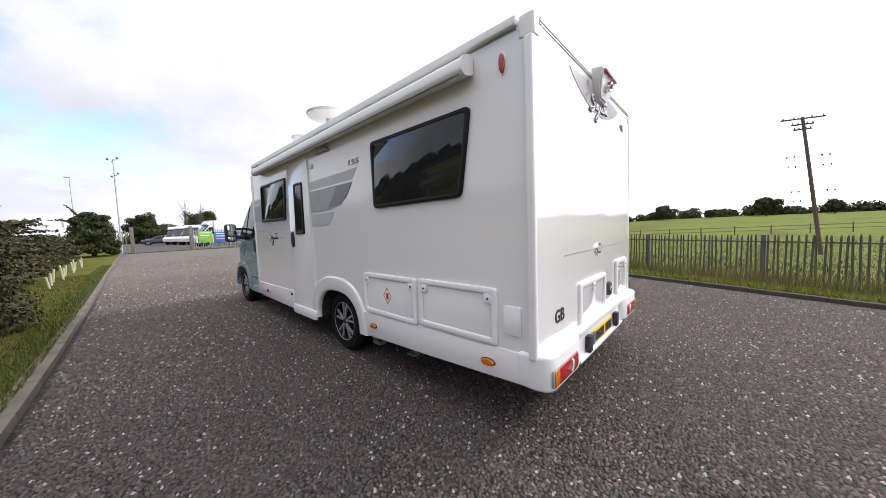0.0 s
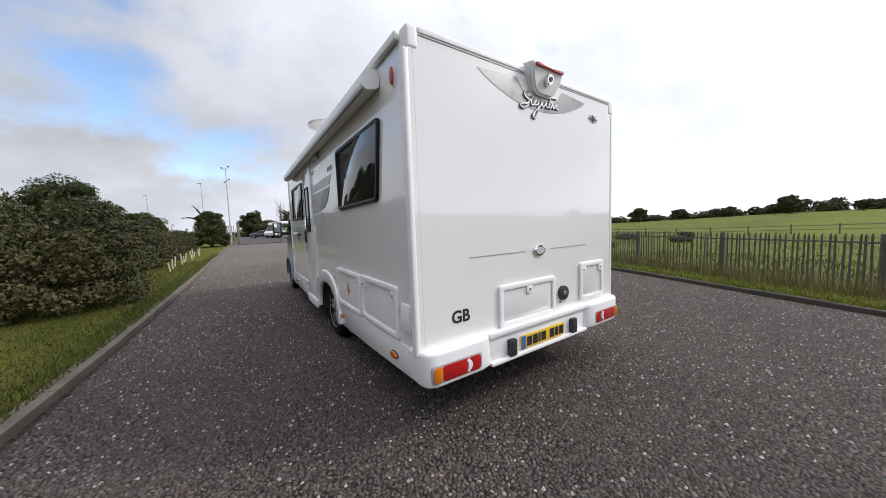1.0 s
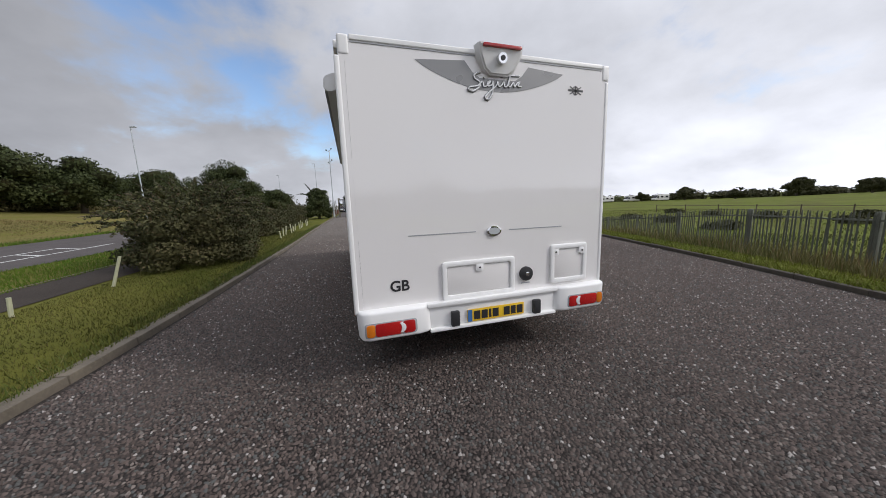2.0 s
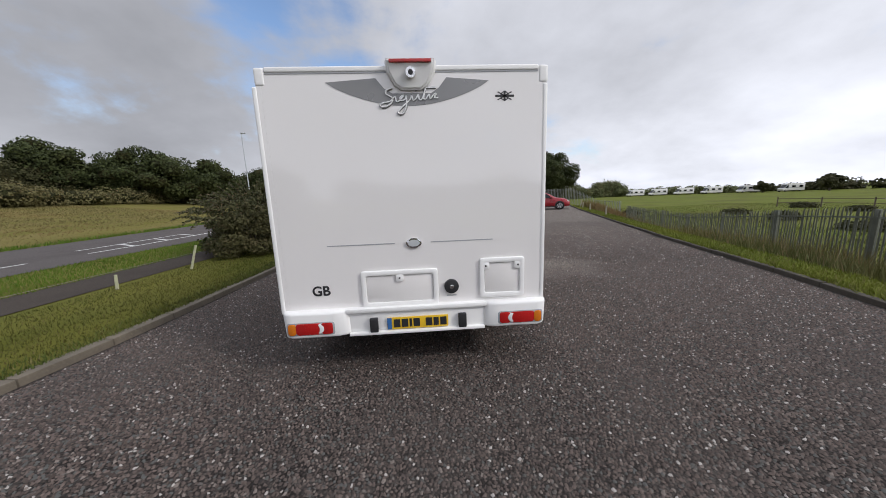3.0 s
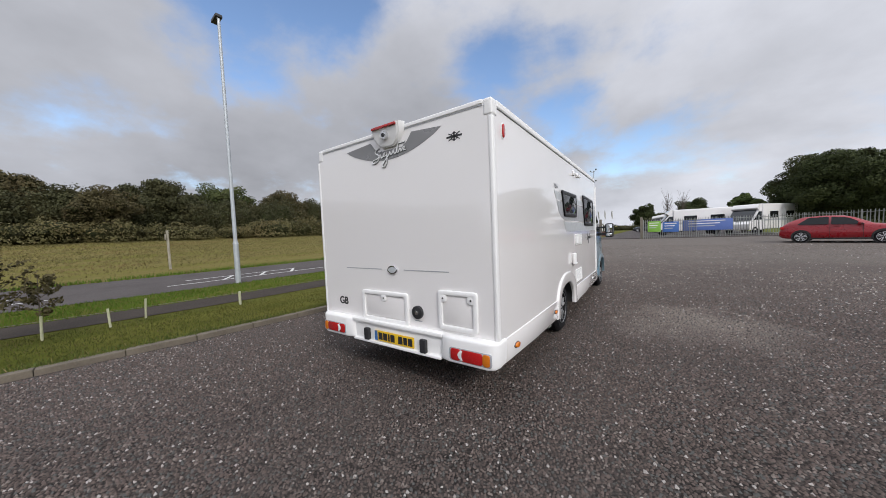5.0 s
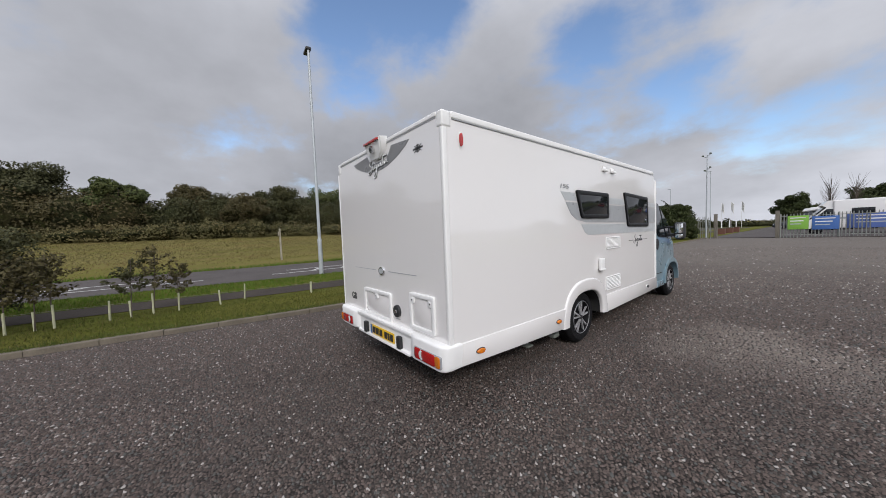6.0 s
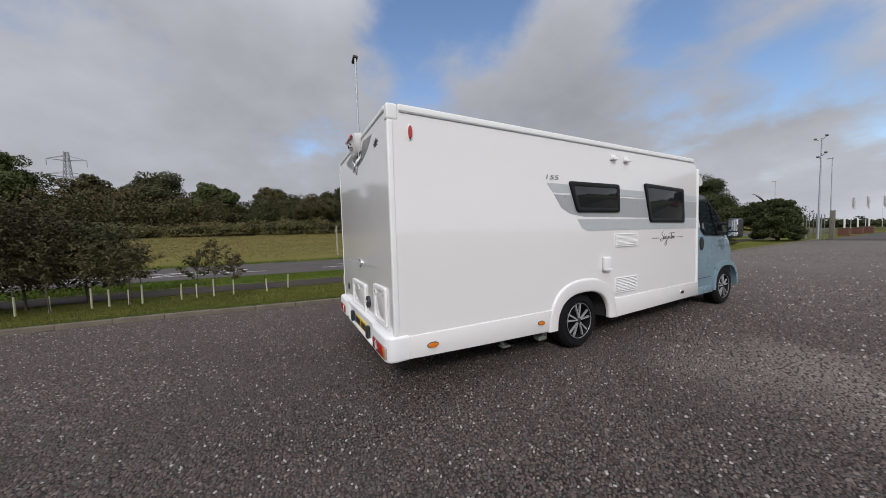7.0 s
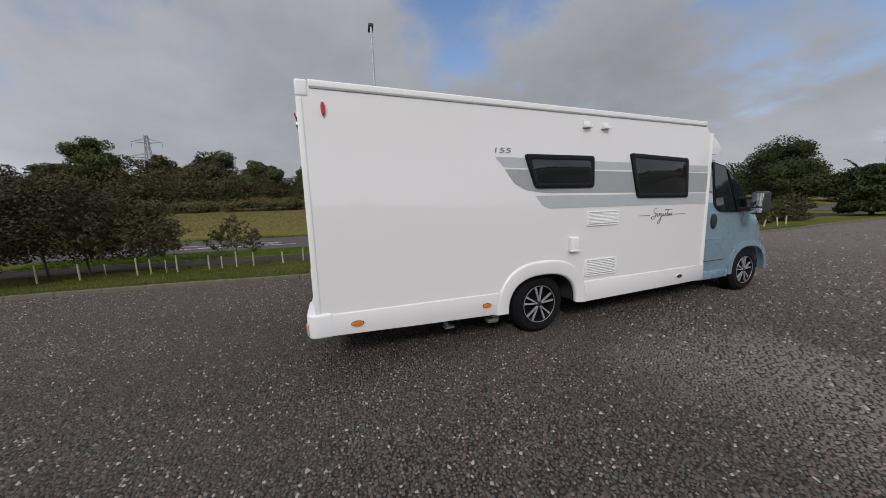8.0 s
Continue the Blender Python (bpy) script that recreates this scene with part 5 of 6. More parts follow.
ys = [-12, -9, -6, -3, 0, 3, 6, 9, 12, 14.5, 17, 20]
palisade("palisade_fence", [(kr(y) + 3.6, y) for y in ys], PALE_H, 0.10, "grey galvanised palisade fence behind a weedy verge", ground_z, FENCE_STEEL, w=0.038)
GX, GY = 1.5, 32.5
palisade("palisade_fence", [(GX, GY), (6, GY + 1.0), (12, GY + 2.0), (17.4, GY - 1.5), (20.0, GY - 6)], 1.8, 0.17, "tall grey palisade fence beside the yard gate", ground_z, FENCE_PALE, w=0.055, pw=0.03)
palisade("palisade_fence", [(-3.5, GY + 0.1), (-2.3, GY)], 1.85, 0.17, "short run of grey palisade fence beside the gate post", ground_z, FENCE_PALE, w=0.055, pw=0.03)
for x in (-2.15, GX - 0.15):
    gp = thing("gate_post", (x, GY, ground_z(x, GY)), "thick square weathered timber gate post", "gate post", "gate posts")
    part("post", boxed(-0.11, 0.11, -0.11, 0.11, 0, 2.0, 0.012), POLE_GREY, gp)
    part("cap", boxed(-0.12, 0.12, -0.12, 0.12, 2.0, 2.035, 0.008), POLE_GREY, gp)

# signs on the yard fence
for x, w_, z0, z1, mat, nm in ((2.35, 1.0, 0.6, 1.6, GREEN_SIGN, "green"), (3.6, 1.2, 0.55, 1.5, BLUE_SIGN, "blue"), (6.2, 3.4, 0.6, 1.6, PURPLE_SIGN, "purple and blue")):
    zz = ground_z(x, GY)
    s_ = thing("fence_sign", (x, GY + (x - GX) * 0.225 - 0.14, zz), nm + " advertising board fixed to the fence", "sign", "fence signs")
    part("board", boxed(-w_ / 2, w_ / 2, -0.02, 0.02, z0, z1, 0.004), mat, s_)
    for i in range(3):
        zb = z1 - 0.15 - i * 0.22
        part("text_bar", boxed(-w_ * 0.38, w_ * (0.36 - 0.1 * i), -0.026, -0.02, zb - 0.05, zb + 0.02), (WHITE, TRIM_WHITE, PALE_BAND)[i], s_)


# ---- columns, masts, poles ----
def lamp_column(x, y, h, lean=0.0, rz=0.0, far=False):
    c_ = thing("street_lamp", (x, y, ground_z(x, y)), "tall grey street lamp column beside the road", "street lamp", "street lamps", rz)
    bm = bmesh.new()
    tube(bm, (0, 0, -0.1), (0, 0, 1.4), 0.082, 0.082, 14)
    part("base", bm, COLUMN, c_)
    bm = bmesh.new()
    tube(bm, (0, 0, 1.4), (lean, 0, h), 0.062, 0.045, 12)
    tube(bm, (0, 0, 1.36), (0, 0, 1.46), 0.095, 0.065, 14)
    part("column", bm, COLUMN, c_)
    bm = box(bmesh.new(), lean - 0.08, lean + 0.45, -0.1, 0.1, h - 0.02, h + 0.09, 0.03, 3)
    part("lantern", bm, BLACK if not far else COLUMN, c_, "flat dark lantern head")
    part("door_panel", boxed(-0.04, 0.04, -0.086, -0.077, 0.5, 1.1, 0.004), GALV, c_)
    return c_


lamp_column(-9.75, 2.3, 8.95, rz=176)
lamp_column(-20.9, 36, 9.0, far=True)
lamp_column(-6.5, 57.5, 8.8, far=True, rz=180)
lamp_column(-16.8, 80, 9.0, far=True, rz=180)

cm = thing("camera_mast", (-2.75, 32.4, ground_z(-2.75, 32.4)), "slim grey mast with security cameras by the gate", "camera mast")
bm = bmesh.new()
tube(bm, (0, 0, -0.1), (0.05, 0, 7.0), 0.06, 0.035)
part("mast", bm, COLUMN, cm)
for x0_, z0_, z1_ in ((-0.24, 6.95, 6.8), (0.26, 7.1, 6.85), (0.24, 5.95, 5.75), (-0.1, 5.7, 5.6)):
    bm = bmesh.new()
    tube(bm, (0.04, 0, z1_), (x0_, 0, z0_), 0.022, 0.022, 6)
    part("bracket", bm, COLUMN, cm)
    bm = box(bmesh.new(), x0_ - 0.06, x0_ + 0.07, -0.17, 0.1, z0_ - 0.02, z0_ + 0.08, 0.025)
    part("camera_unit", bm, GALV, cm, "grey weatherproof camera housing")
tp = thing("telegraph_pole", (26.6, -5.25, ground_z(26.6, -5.25)), "leaning dark wooden pole with crossarms and insulators", "telegraph pole")
bm = bmesh.new()
tube(bm, (0, 0, -0.3), (-0.1, 1.05, 8.5), 0.11, 0.075, 12)
part("pole", bm, POLE_WOOD, tp)
for z, L in ((8.4, 2.0), (8.05, 1.0), (7.75, 0.8)):
    bm = box(bmesh.new(), -0.045, 0.045, -L / 2, L / 2, -0.04, 0.04, 0.01)
    bmesh.ops.transform(bm, matrix=pose(-0.1, 1.03, z, 0, 0, 20), verts=bm.verts)
    part("crossarm", bm, POLE_WOOD, tp)
    for s_ in (-0.45, -0.2, 0.2, 0.45):
        bm = bmesh.new()
        u = Vector((-math.sin(radians(20)), math.cos(radians(20)), 0)) * s_ * L
        tube(bm, (-0.1 + u.x, 1.03 + u.y, z + 0.02), (-0.1 + u.x, 1.03 + u.y, z + 0.14), 0.04, 0.025, 8)
        part("insulator", bm, GALV, tp)
for z in (6.1, 5.5, 3.95, 3.35):
    y0 = 1.05 * z / 8.5
    bm = box(bmesh.new(), -0.012, 0.012, -0.95, 0.95, -0.012, 0.012)
    for s_ in (-0.95, -0.62, 0.62, 0.95):
        tube(bm, (0, s_, -0.08), (0, s_, 0.05), 0.035, 0.025, 7)
    bmesh.ops.transform(bm, matrix=pose(-0.08, y0, z, 0, 0, 20), verts=bm.verts)
    part("bracket", bm, POLE_WOOD, tp, "thin bracket with dark insulators")

# far transmission tower
py = thing("electricity_pylon", (-175, -76, -2), "distant grey lattice electricity pylon", "pylon")
bm = bmesh.new()
H = 41.0


def leg(z):
    return 2.9 * (1 - z / H) ** 1.3 + 0.5


zs = [0, 6, 11, 15, 18.5, 21.5, 24, 26.5, 29, 31.5, 34, 36.5, 39, H]
for a, b in zip(zs, zs[1:]):
    ra, rb = leg(a), leg(b)
    ca = [(ra, ra), (-ra, ra), (-ra, -ra), (ra, -ra)]
    cb = [(rb, rb), (-rb, rb), (-rb, -rb), (rb, -rb)]
    for i in range(4):
        j = (i + 1) % 4
        tube(bm, (*ca[i], a), (*cb[i], b), 0.16, 0.16, 4)
        tube(bm, (*ca[i], a), (*cb[j], b), 0.09, 0.09, 4)
        tube(bm, (*ca[j], a), (*cb[i], b), 0.09, 0.09, 4)
part("lattice", bm, PYLON_M, py)
for z, L in ((24.5, 6.2), (31, 7.6), (37.5, 5.6)):
    bm = bmesh.new()
    for s_ in (-1, 1):
        r = leg(z)
        for e in (-1, 1):
            tube(bm, (e * r, s_ * r, z), (0, s_ * L, z + 0.4), 0.12, 0.08, 4)
            tube(bm, (e * r, s_ * r, z + 1.8), (0, s_ * L, z + 0.4), 0.1, 0.08, 4)
        tube(bm, (0, s_ * L, z + 0.4), (0, s_ * L, z - 2.2), 0.12, 0.12, 5)
    part("cross_arm", bm, PYLON_M, py)

# ---- stakes, tubes and posts ----
def stake(x, y, h, lean, mat=TIMBER, r=0.019, name="tree_stake", label="pale wooden tree stake in the grass verge"):
    s_ = thing(name, (x, y, ground_z(x, y)), label, "stake", "tree stakes")
    bm = bmesh.new()
    tube(bm, (0, 0, -0.1), (lean, lean * 0.4, h), r, r * 0.9, 8)
    part("shaft", bm, mat, s_)
    return s_


STAKES = [(-5.8, y) for y in (-1.22, -1.96, -2.36, -2.69, -2.99, -3.68, -3.9, -4.22, -4.49, -5.1, -5.56, -6.3, -7.0)] + [(-6.1, -0.72)]
for i, (x, y) in enumerate(STAKES):
    stake(x, y, 0.34 + 0.05 * ((i * 7) % 3), 0.04 * ((i * 5) % 3 - 1), TUBE)
stake(-5.45, 4.75, 0.55, 0.17, TUBE, 0.027, "tree_tube", "leaning pale plastic tree tube in the verge")
stake(-5.6, 3.2, 0.27, 0.02, TUBE, 0.027, "tree_tube", "short pale plastic tree tube in the verge")
stake(-5.6, 0.75, 0.3, 0.0, TUBE, 0.03, "tree_tube", "short pale plastic tree tube in the verge")
for i in range(11):
    stake(kl(12.6 + i * 0.8) - 0.95 - 0.07 * (i % 3), 12.6 + i * 0.8, 0.32 + 0.05 * (i % 4), 0.05 * (i % 3 - 1), TUBE, 0.03, "tree_tube", "pale plastic tree tube in the verge")
fp = thing("footpath_post", (-18.9, 2.6, ground_z(-18.9, 2.6)), "weathered wooden post beyond the road", "post")
bm = bmesh.new()
tube(bm, (0, 0, -0.1), (-0.05, 0, 2.1), 0.06, 0.055, 10)
part("shaft", bm, TIMBER, fp)
part("notice", boxed(-0.11, 0.09, -0.11, -0.09, 1.6, 1.9, 0.004), TIMBER, fp)
for y, h, ln in ((15.2, 0.5, 0.02), (19.6, 0.48, 0.03), (22.6, 0.46, 0.0), (24.0, 0.7, 0.2)):
    stake(kr(y) + 0.6, y, h, ln, TIMBER, 0.05, "verge_post", "short pale wooden post on the grass verge")
# field fence posts
for i in range(26):
    x, y = 46 + i * 1.1, 34 - i * 3.6
    stake(x, y, 1.25, random.uniform(-0.06, 0.06), POLE_WOOD, 0.07, "field_post", "dark wooden fence post in the field")
ff = tagged(new("field_fence"), "thin dark wire and rail fence across the field", "fence")
for z in (0.55, 1.05):
    for i in range(25):
        x, y = 46 + i * 1.1, 34 - i * 3.6
        bm = bmesh.new()
        tube(bm, (x, y, ground_z(x, y) + z), (x + 1.1, y - 3.6, ground_z(x + 1.1, y - 3.6) + z), 0.03, 0.03, 4)
        part("rail", bm, POLE_WOOD, ff)

# ---- parked vehicles ----
def car(at, rz, paint, label, group="parked cars"):
    c_ = thing("car", at, label, "car", group, rz)
    Lh, hw = 2.13, 0.89
    sec = [(-Lh, 0.35, 0.62, 0.62), (-2.0, 0.25, 0.9, 0.98), (-1.75, 0.22, 0.95, 1.18), (-1.25, 0.2, 0.95, 1.40), (-0.6, 0.2, 0.95, 1.455), (0.1, 0.2, 0.94, 1.43), (0.45, 0.2, 0.93, 1.30), (1.05, 0.2, 0.9, 0.98), (1.6, 0.22, 0.85, 0.92), (1.95, 0.24, 0.74, 0.81), (Lh, 0.3, 0.58, 0.62)]
    bm = bmesh.new()
    rings = []
    for y, z0, zb, zt in sec:
        w1 = hw * (1 - 0.16 * max(0, (abs(y) - 1.5) / 0.63) ** 2)
        w2 = w1 * (0.72 if zt - zb > 0.2 else 0.86)
        half = [(w1 * 0.9, z0), (w1, z0 + 0.12), (w1 * 1.0, (z0 + zb) / 2), (w1 * 0.97, zb), ((w1 + w2) / 2 * 0.98, (zb + zt) / 2), (w2, zt - 0.03), (w2 * 0.8, zt)]
        loop = half + [(-x, z) for x, z in half[::-1]]
        rings.append([bm.verts.new((x, y, z)) for x, z in loop])
    for a, b in zip(rings, rings[1:]):
        for i in range(len(a)):
            bm.faces.new((a[i], a[(i + 1) % len(a)], b[(i + 1) % len(a)], b[i]))
    bm.faces.new(rings[0])
    bm.faces.new(rings[-1][::-1])
    body = part("body", bm, paint, c_, smooth=50)
    for sx in (-1, 1):
        for nm, poly in (("front_window", [(-0.28, 0.985), (0.78, 0.96), (0.28, 1.30), (-0.28, 1.385)]), ("rear_window", [(-1.45, 1.0), (-0.36, 0.985), (-0.36, 1.385), (-1.05, 1.36)])):
            bm = bmesh.new()
            pp = rounded(poly, 0.05, 3)

            def xs(z):
                return sx * (hw * 0.985 - 0.24 * max(0, z - 0.95) / 0.48 + 0.035)

            f1 = [bm.verts.new((xs(z), y, z)) for y, z in pp]
            f0 = [bm.verts.new((xs(z) - sx * 0.12, y, z)) for y, z in pp]
            bm.faces.new(f1)
            for i in range(len(pp)):
                j = (i + 1) % len(pp)
                bm.faces.new((f0[i], f0[j], f1[j], f1[i]))
            part(nm, bm, CAR_GLASS, c_)
        part("sill", boxed(min(sx * 0.7, sx * (hw + 0.006)), max(sx * 0.7, sx * (hw + 0.006)), -0.95, 0.98, 0.19, 0.27, 0.015), UNDER, c_)
        for y in (-0.32, 0.72):
            part("door_gap", boxed(min(sx * 0.6, sx * (hw + 0.003)), max(sx * 0.6, sx * (hw + 0.003)), y, y + 0.012, 0.3, 0.93), UNDER, c_)
        for y in (-1.3, 1.33):
            bm = bmesh.new()
            slab(bm, disc(y, 0.33, 0.375, 0.375, 24), "x", sx * 0.6, sx * (hw + 0.004))
            part("wheel_arch", bm, UNDER, c_)
            wheel(c_, sx * (hw - 0.07), y, sx, 0.32, 0.21, 0.235, True, SILVER_WHEEL, None, 1.6)
        part("mirror", boxed(min(sx * hw, sx * (hw + 0.17)), max(sx * hw, sx * (hw + 0.17)), 0.55, 0.66, 0.96, 1.08, 0.03), paint, c_)
        part("headlamp", boxed(min(sx * 0.5, sx * 0.8), max(sx * 0.5, sx * 0.8), 1.86, 2.03, 0.62, 0.76, 0.04), CLEAR_LENS, c_)
        part("tail_lamp", boxed(min(sx * 0.5, sx * 0.82), max(sx * 0.5, sx * 0.82), -2.09, -1.93, 0.74, 0.9, 0.03), RED_LENS, c_)
        part("door_handle", boxed(min(sx * 0.87, sx * 0.905), max(sx * 0.87, sx * 0.905), -0.2, -0.02, 0.86, 0.885, 0.006), paint, c_)
    return c_


car((10.5, 23.4, ground_z(10.5, 23.4)), -110, RED_CAR, "red five-door hatchback parked on the gravel by the kerb")
car((1.5, 66, 0.30), 80, DARK_CAR, "dark car parked beyond the gate")


def far_motorhome(at, rz, label):
    v_ = thing("motorhome", at, label, "motorhome", "parked motorhomes", rz)
    part("body", boxed(-1.12, 1.12, -3.2, 1.6, 0.45, 2.75, 0.09, 3), WHITE, v_)
    bm = bmesh.new()
    slab(bm, rounded([(1.5, 0.4), (3.2, 0.42), (3.25, 0.95), (2.75, 1.25), (1.95, 2.2), (2.2, 2.35), (1.9, 2.75), (1.5, 2.75)], 0.1), "x", -1.0, 1.0)
    part("cab", bm, WHITE, v_)
    bm = bmesh.new()
    slab(bm, [(2.78, 1.27), (2.86, 1.27), (2.06, 2.22), (1.98, 2.22)], "x", -0.88, 0.88)
    part("windscreen", bm, CAB_GLASS, v_)
    for sx in (-1, 1):
        bm = bmesh.new()
        slab(bm, rounded([(1.55, 1.3), (2.6, 1.3), (1.95, 2.05), (1.55, 2.05)], 0.05), "x", sx * 0.95, sx * 1.008)
        part("cab_window", bm, CAB_GLASS, v_)
        for y0, y1 in ((-2.6, -1.5), (-0.4, 0.7)):
            bm = bmesh.new()
            slab(bm, rounded([(y0, 1.45), (y1, 1.45), (y1, 2.05), (y0, 2.05)], 0.06), "x", sx * 1.1, sx * 1.135)
            part("window", bm, GLASS, v_)
        part("stripe", boxed(min(sx * 1.12, sx * 1.124), max(sx * 1.12, sx * 1.124), -3.0, 1.5, 1.2, 1.36), GREY_BAND, v_)
        for y in (-1.9, 2.45):
            wheel(v_, sx * 0.95, y, sx, spokes=False)
    return v_


far_motorhome((10.6, 38.6, 0.28), 140, "white parked motorhome behind the yard fence")
far_motorhome((5.6, 40.5, 0.28), 96, "white parked motorhome behind the advertising boards")
for x, y in ((3.6, 55), (3.1, 59), (2.6, 63)):
    far_motorhome((x + 1.8, y, 0.28), 138, "white parked motorhome in a row beyond the gate")
for x, y in ((92, 124), (99, 120), (106, 115), (112, 109), (118, 101), (123, 92)):
    far_motorhome((x, y, ground_z(x, y)), 80, "distant white motorhome parked beyond the field")
# low brick walls and flags by the access road
for i in range(3):
    y = 42 + i * 5
    w_ = thing("brick_pier", (-3.1, y, ground_z(-3.1, y)), "low red brick pier beside the access road", "brick pier", "brick piers")
    part("pier", boxed(-0.3, 0.3, -0.3, 0.3, -0.1, 0.6, 0.01), BRICK, w_)
    part("coping", boxed(-0.34, 0.34, -0.34, 0.34, 0.6, 0.66, 0.01), KERB, w_)
    part("post", boxed(-0.05, 0.05, -0.05, 0.05, 0.66, 1.5, 0.008), TRIM_WHITE, w_, "white painted post")
for x, y in ((-10.9, 98), (-9.2, 98), (-7.4, 98)):
    f_ = thing("flag_pole", (x, y, ground_z(x, y)), "white flag pole with a pale hanging flag", "flag pole", "flag poles")
    bm = bmesh.new()
    tube(bm, (0, 0, -0.1), (0, 0, 6.2), 0.035, 0.025, 8)
    part("pole", bm, TRIM_WHITE, f_)
    bm = bmesh.new()
    prev = None
    for i in range(8):
        t = i / 7
        cur = [bm.verts.new((0.03 + 0.42 * t, 0.12 * math.sin(t * 7), zz)) for zz in (6.1 - 0.5 * t, 4.2 - 0.9 * t)]
        if prev:
            bm.faces.new((prev[0], prev[1], cur[1], cur[0]))
        prev = cur
    bmesh.ops.solidify(bm, geom=list(bm.faces), thickness=0.02)
    part("flag", bm, TRIM_WHITE, f_)

# ---- trees, bushes, hedges ----
RNG = np.random.default_rng(7)


def tree(x, y, h, w, mat, leaves, leaf, label, trunk_r=0.25, lobes=40, base=0.18, name="tree", category="tree", group="trees", flat=0.75, lobe=(0.10, 0.19)):
    z0 = ground_z(x, y)
    t_ = thing(name, (x, y, z0), label, category, group)
    cz = h * (base + (1 - base) / 2)
    rad = (w / 2, w / 2, h * (1 - base) / 2)
    bm = bmesh.new()
    tube(bm, (0, 0, -0.2), (0.05 * w, 0, h * 0.5), trunk_r, trunk_r * 0.55, 9)
    part("trunk", bm, BARK, t_)
    for _ in range(6):
        a = RNG.uniform(0, 6.28)
        bm = bmesh.new()
        tube(bm, (0.03 * w, 0, h * RNG.uniform(0.18, 0.4)), (0.33 * w * math.cos(a), 0.33 * w * math.sin(a), h * RNG.uniform(0.5, 0.8)), trunk_r * 0.4, trunk_r * 0.12, 6)
        part("limb", bm, BARK, t_)
    bl = clumps(RNG, (0, 0, cz), rad, lobes, w * lobe[0], w * lobe[1], flat)
    ob = new("crown", raw_mesh("crown", leaf_cloud(RNG, bl, leaves, leaf, h > 4), 3 if h > 4 else 4, mat))
    ob.parent = t_
    if h > 4:
        part("foliage_filler", cores(bl[:16], 0.8), LEAF_CORE, t_)
    return t_


def shrub(x, y, h, w, mat, leaves, leaf, label, name="bush", spikes=20, w2=None):
    z0 = ground_z(x, y)
    s_ = thing(name, (x, y, z0), label, "bush", "bushes")
    for _ in range(9):
        a, k = RNG.uniform(0, 6.28), RNG.uniform(0.3, 0.8)
        bm = bmesh.new()
        tube(bm, (RNG.uniform(-0.1, 0.1), RNG.uniform(-0.1, 0.1), -0.1), (k * w / 2 * math.cos(a), k * (w2 or w) / 2 * math.sin(a), h * RNG.uniform(0.5, 0.9)), 0.035, 0.008, 6)
        part("stem", bm, BARK, s_)
    bl = clumps(RNG, (0, 0, h * 0.5), (w / 2, (w2 or w) / 2, h * 0.5), 44, w * 0.07, w * 0.17, 0.5)
    for i in range(18):
        a, k, e = i * 0.349, RNG.uniform(0.6, 0.8), w * RNG.uniform(0.11, 0.16)
        bl.append((k * w / 2 * math.cos(a), k * (w2 or w) / 2 * math.sin(a), h * RNG.uniform(0.08, 0.24), e, e, e * 0.6))
    bm = bmesh.new()
    for _ in range(spikes):
        a, k = RNG.uniform(0, 6.28), RNG.uniform(0.2, 0.95)
        p = Vector((k * w / 2 * math.cos(a), k * (w2 or w) / 2 * math.sin(a), h * (0.5 + 0.46 * math.sqrt(max(0, 1 - k * k)))))
        d = Vector((math.cos(a) * k, math.sin(a) * k, 0.9 - 0.7 * k)).normalized()
        for q in range(9):
            nxt = p + d * 0.042 * h
            tube(bm, p, nxt, 0.006, 0.005, 4)
            p = nxt
            d = (d + Vector((0, 0, -0.09)) + Vector(RNG.normal(0, 0.08, 3))).normalized()
            r = 0.065 - 0.005 * q
            bl.append((p.x, p.y, p.z, r, r, r * 0.7))
    tagged(part("twig", bm, BARK, s_), kind="stuff")
    ob = new("foliage", raw_mesh("foliage", leaf_cloud(RNG, bl, leaves, leaf), 4, mat))
    ob.parent = s_
    return s_


shrub(-5.05, 7.45, 1.68, 2.9, LEAF_BUSH, 58000, 0.034, "broad olive-green bush spreading over the footpath", w2=4.2, spikes=130)
shrub(-5.5, 11.0, 1.55, 2.0, LEAF_BUSH, 20000, 0.038, "olive-green bush on the verge", w2=3.4, spikes=30)
for i, (x, y, h) in enumerate(((-5.3, 14.3, 1.15), (-5.2, 17.4, 1.0), (-5.2, 20.4, 1.1), (-5.0, 23.5, 1.2))):
    shrub(x, y, h, 1.5, LEAF_BUSH, 8000, 0.042, "low straggling bush on the verge", w2=2.6)
shrub(-4.0, 29.6, 2.9, 2.7, LEAF_SHADE, 28000, 0.07, "rounded green bush beside the gate post", spikes=3, w2=3.6)
for i in range(9):
    x, y = 24 + 3.1 * i, 31 - 3.4 * ((i * 5) % 7)
    shrub(x, y, 0.5 + 0.1 * (i % 3), 2.0 + 0.5 * (i % 2), LEAF_DARK, 1400, 0.09, "low dark scrub bush in the meadow", spikes=0)
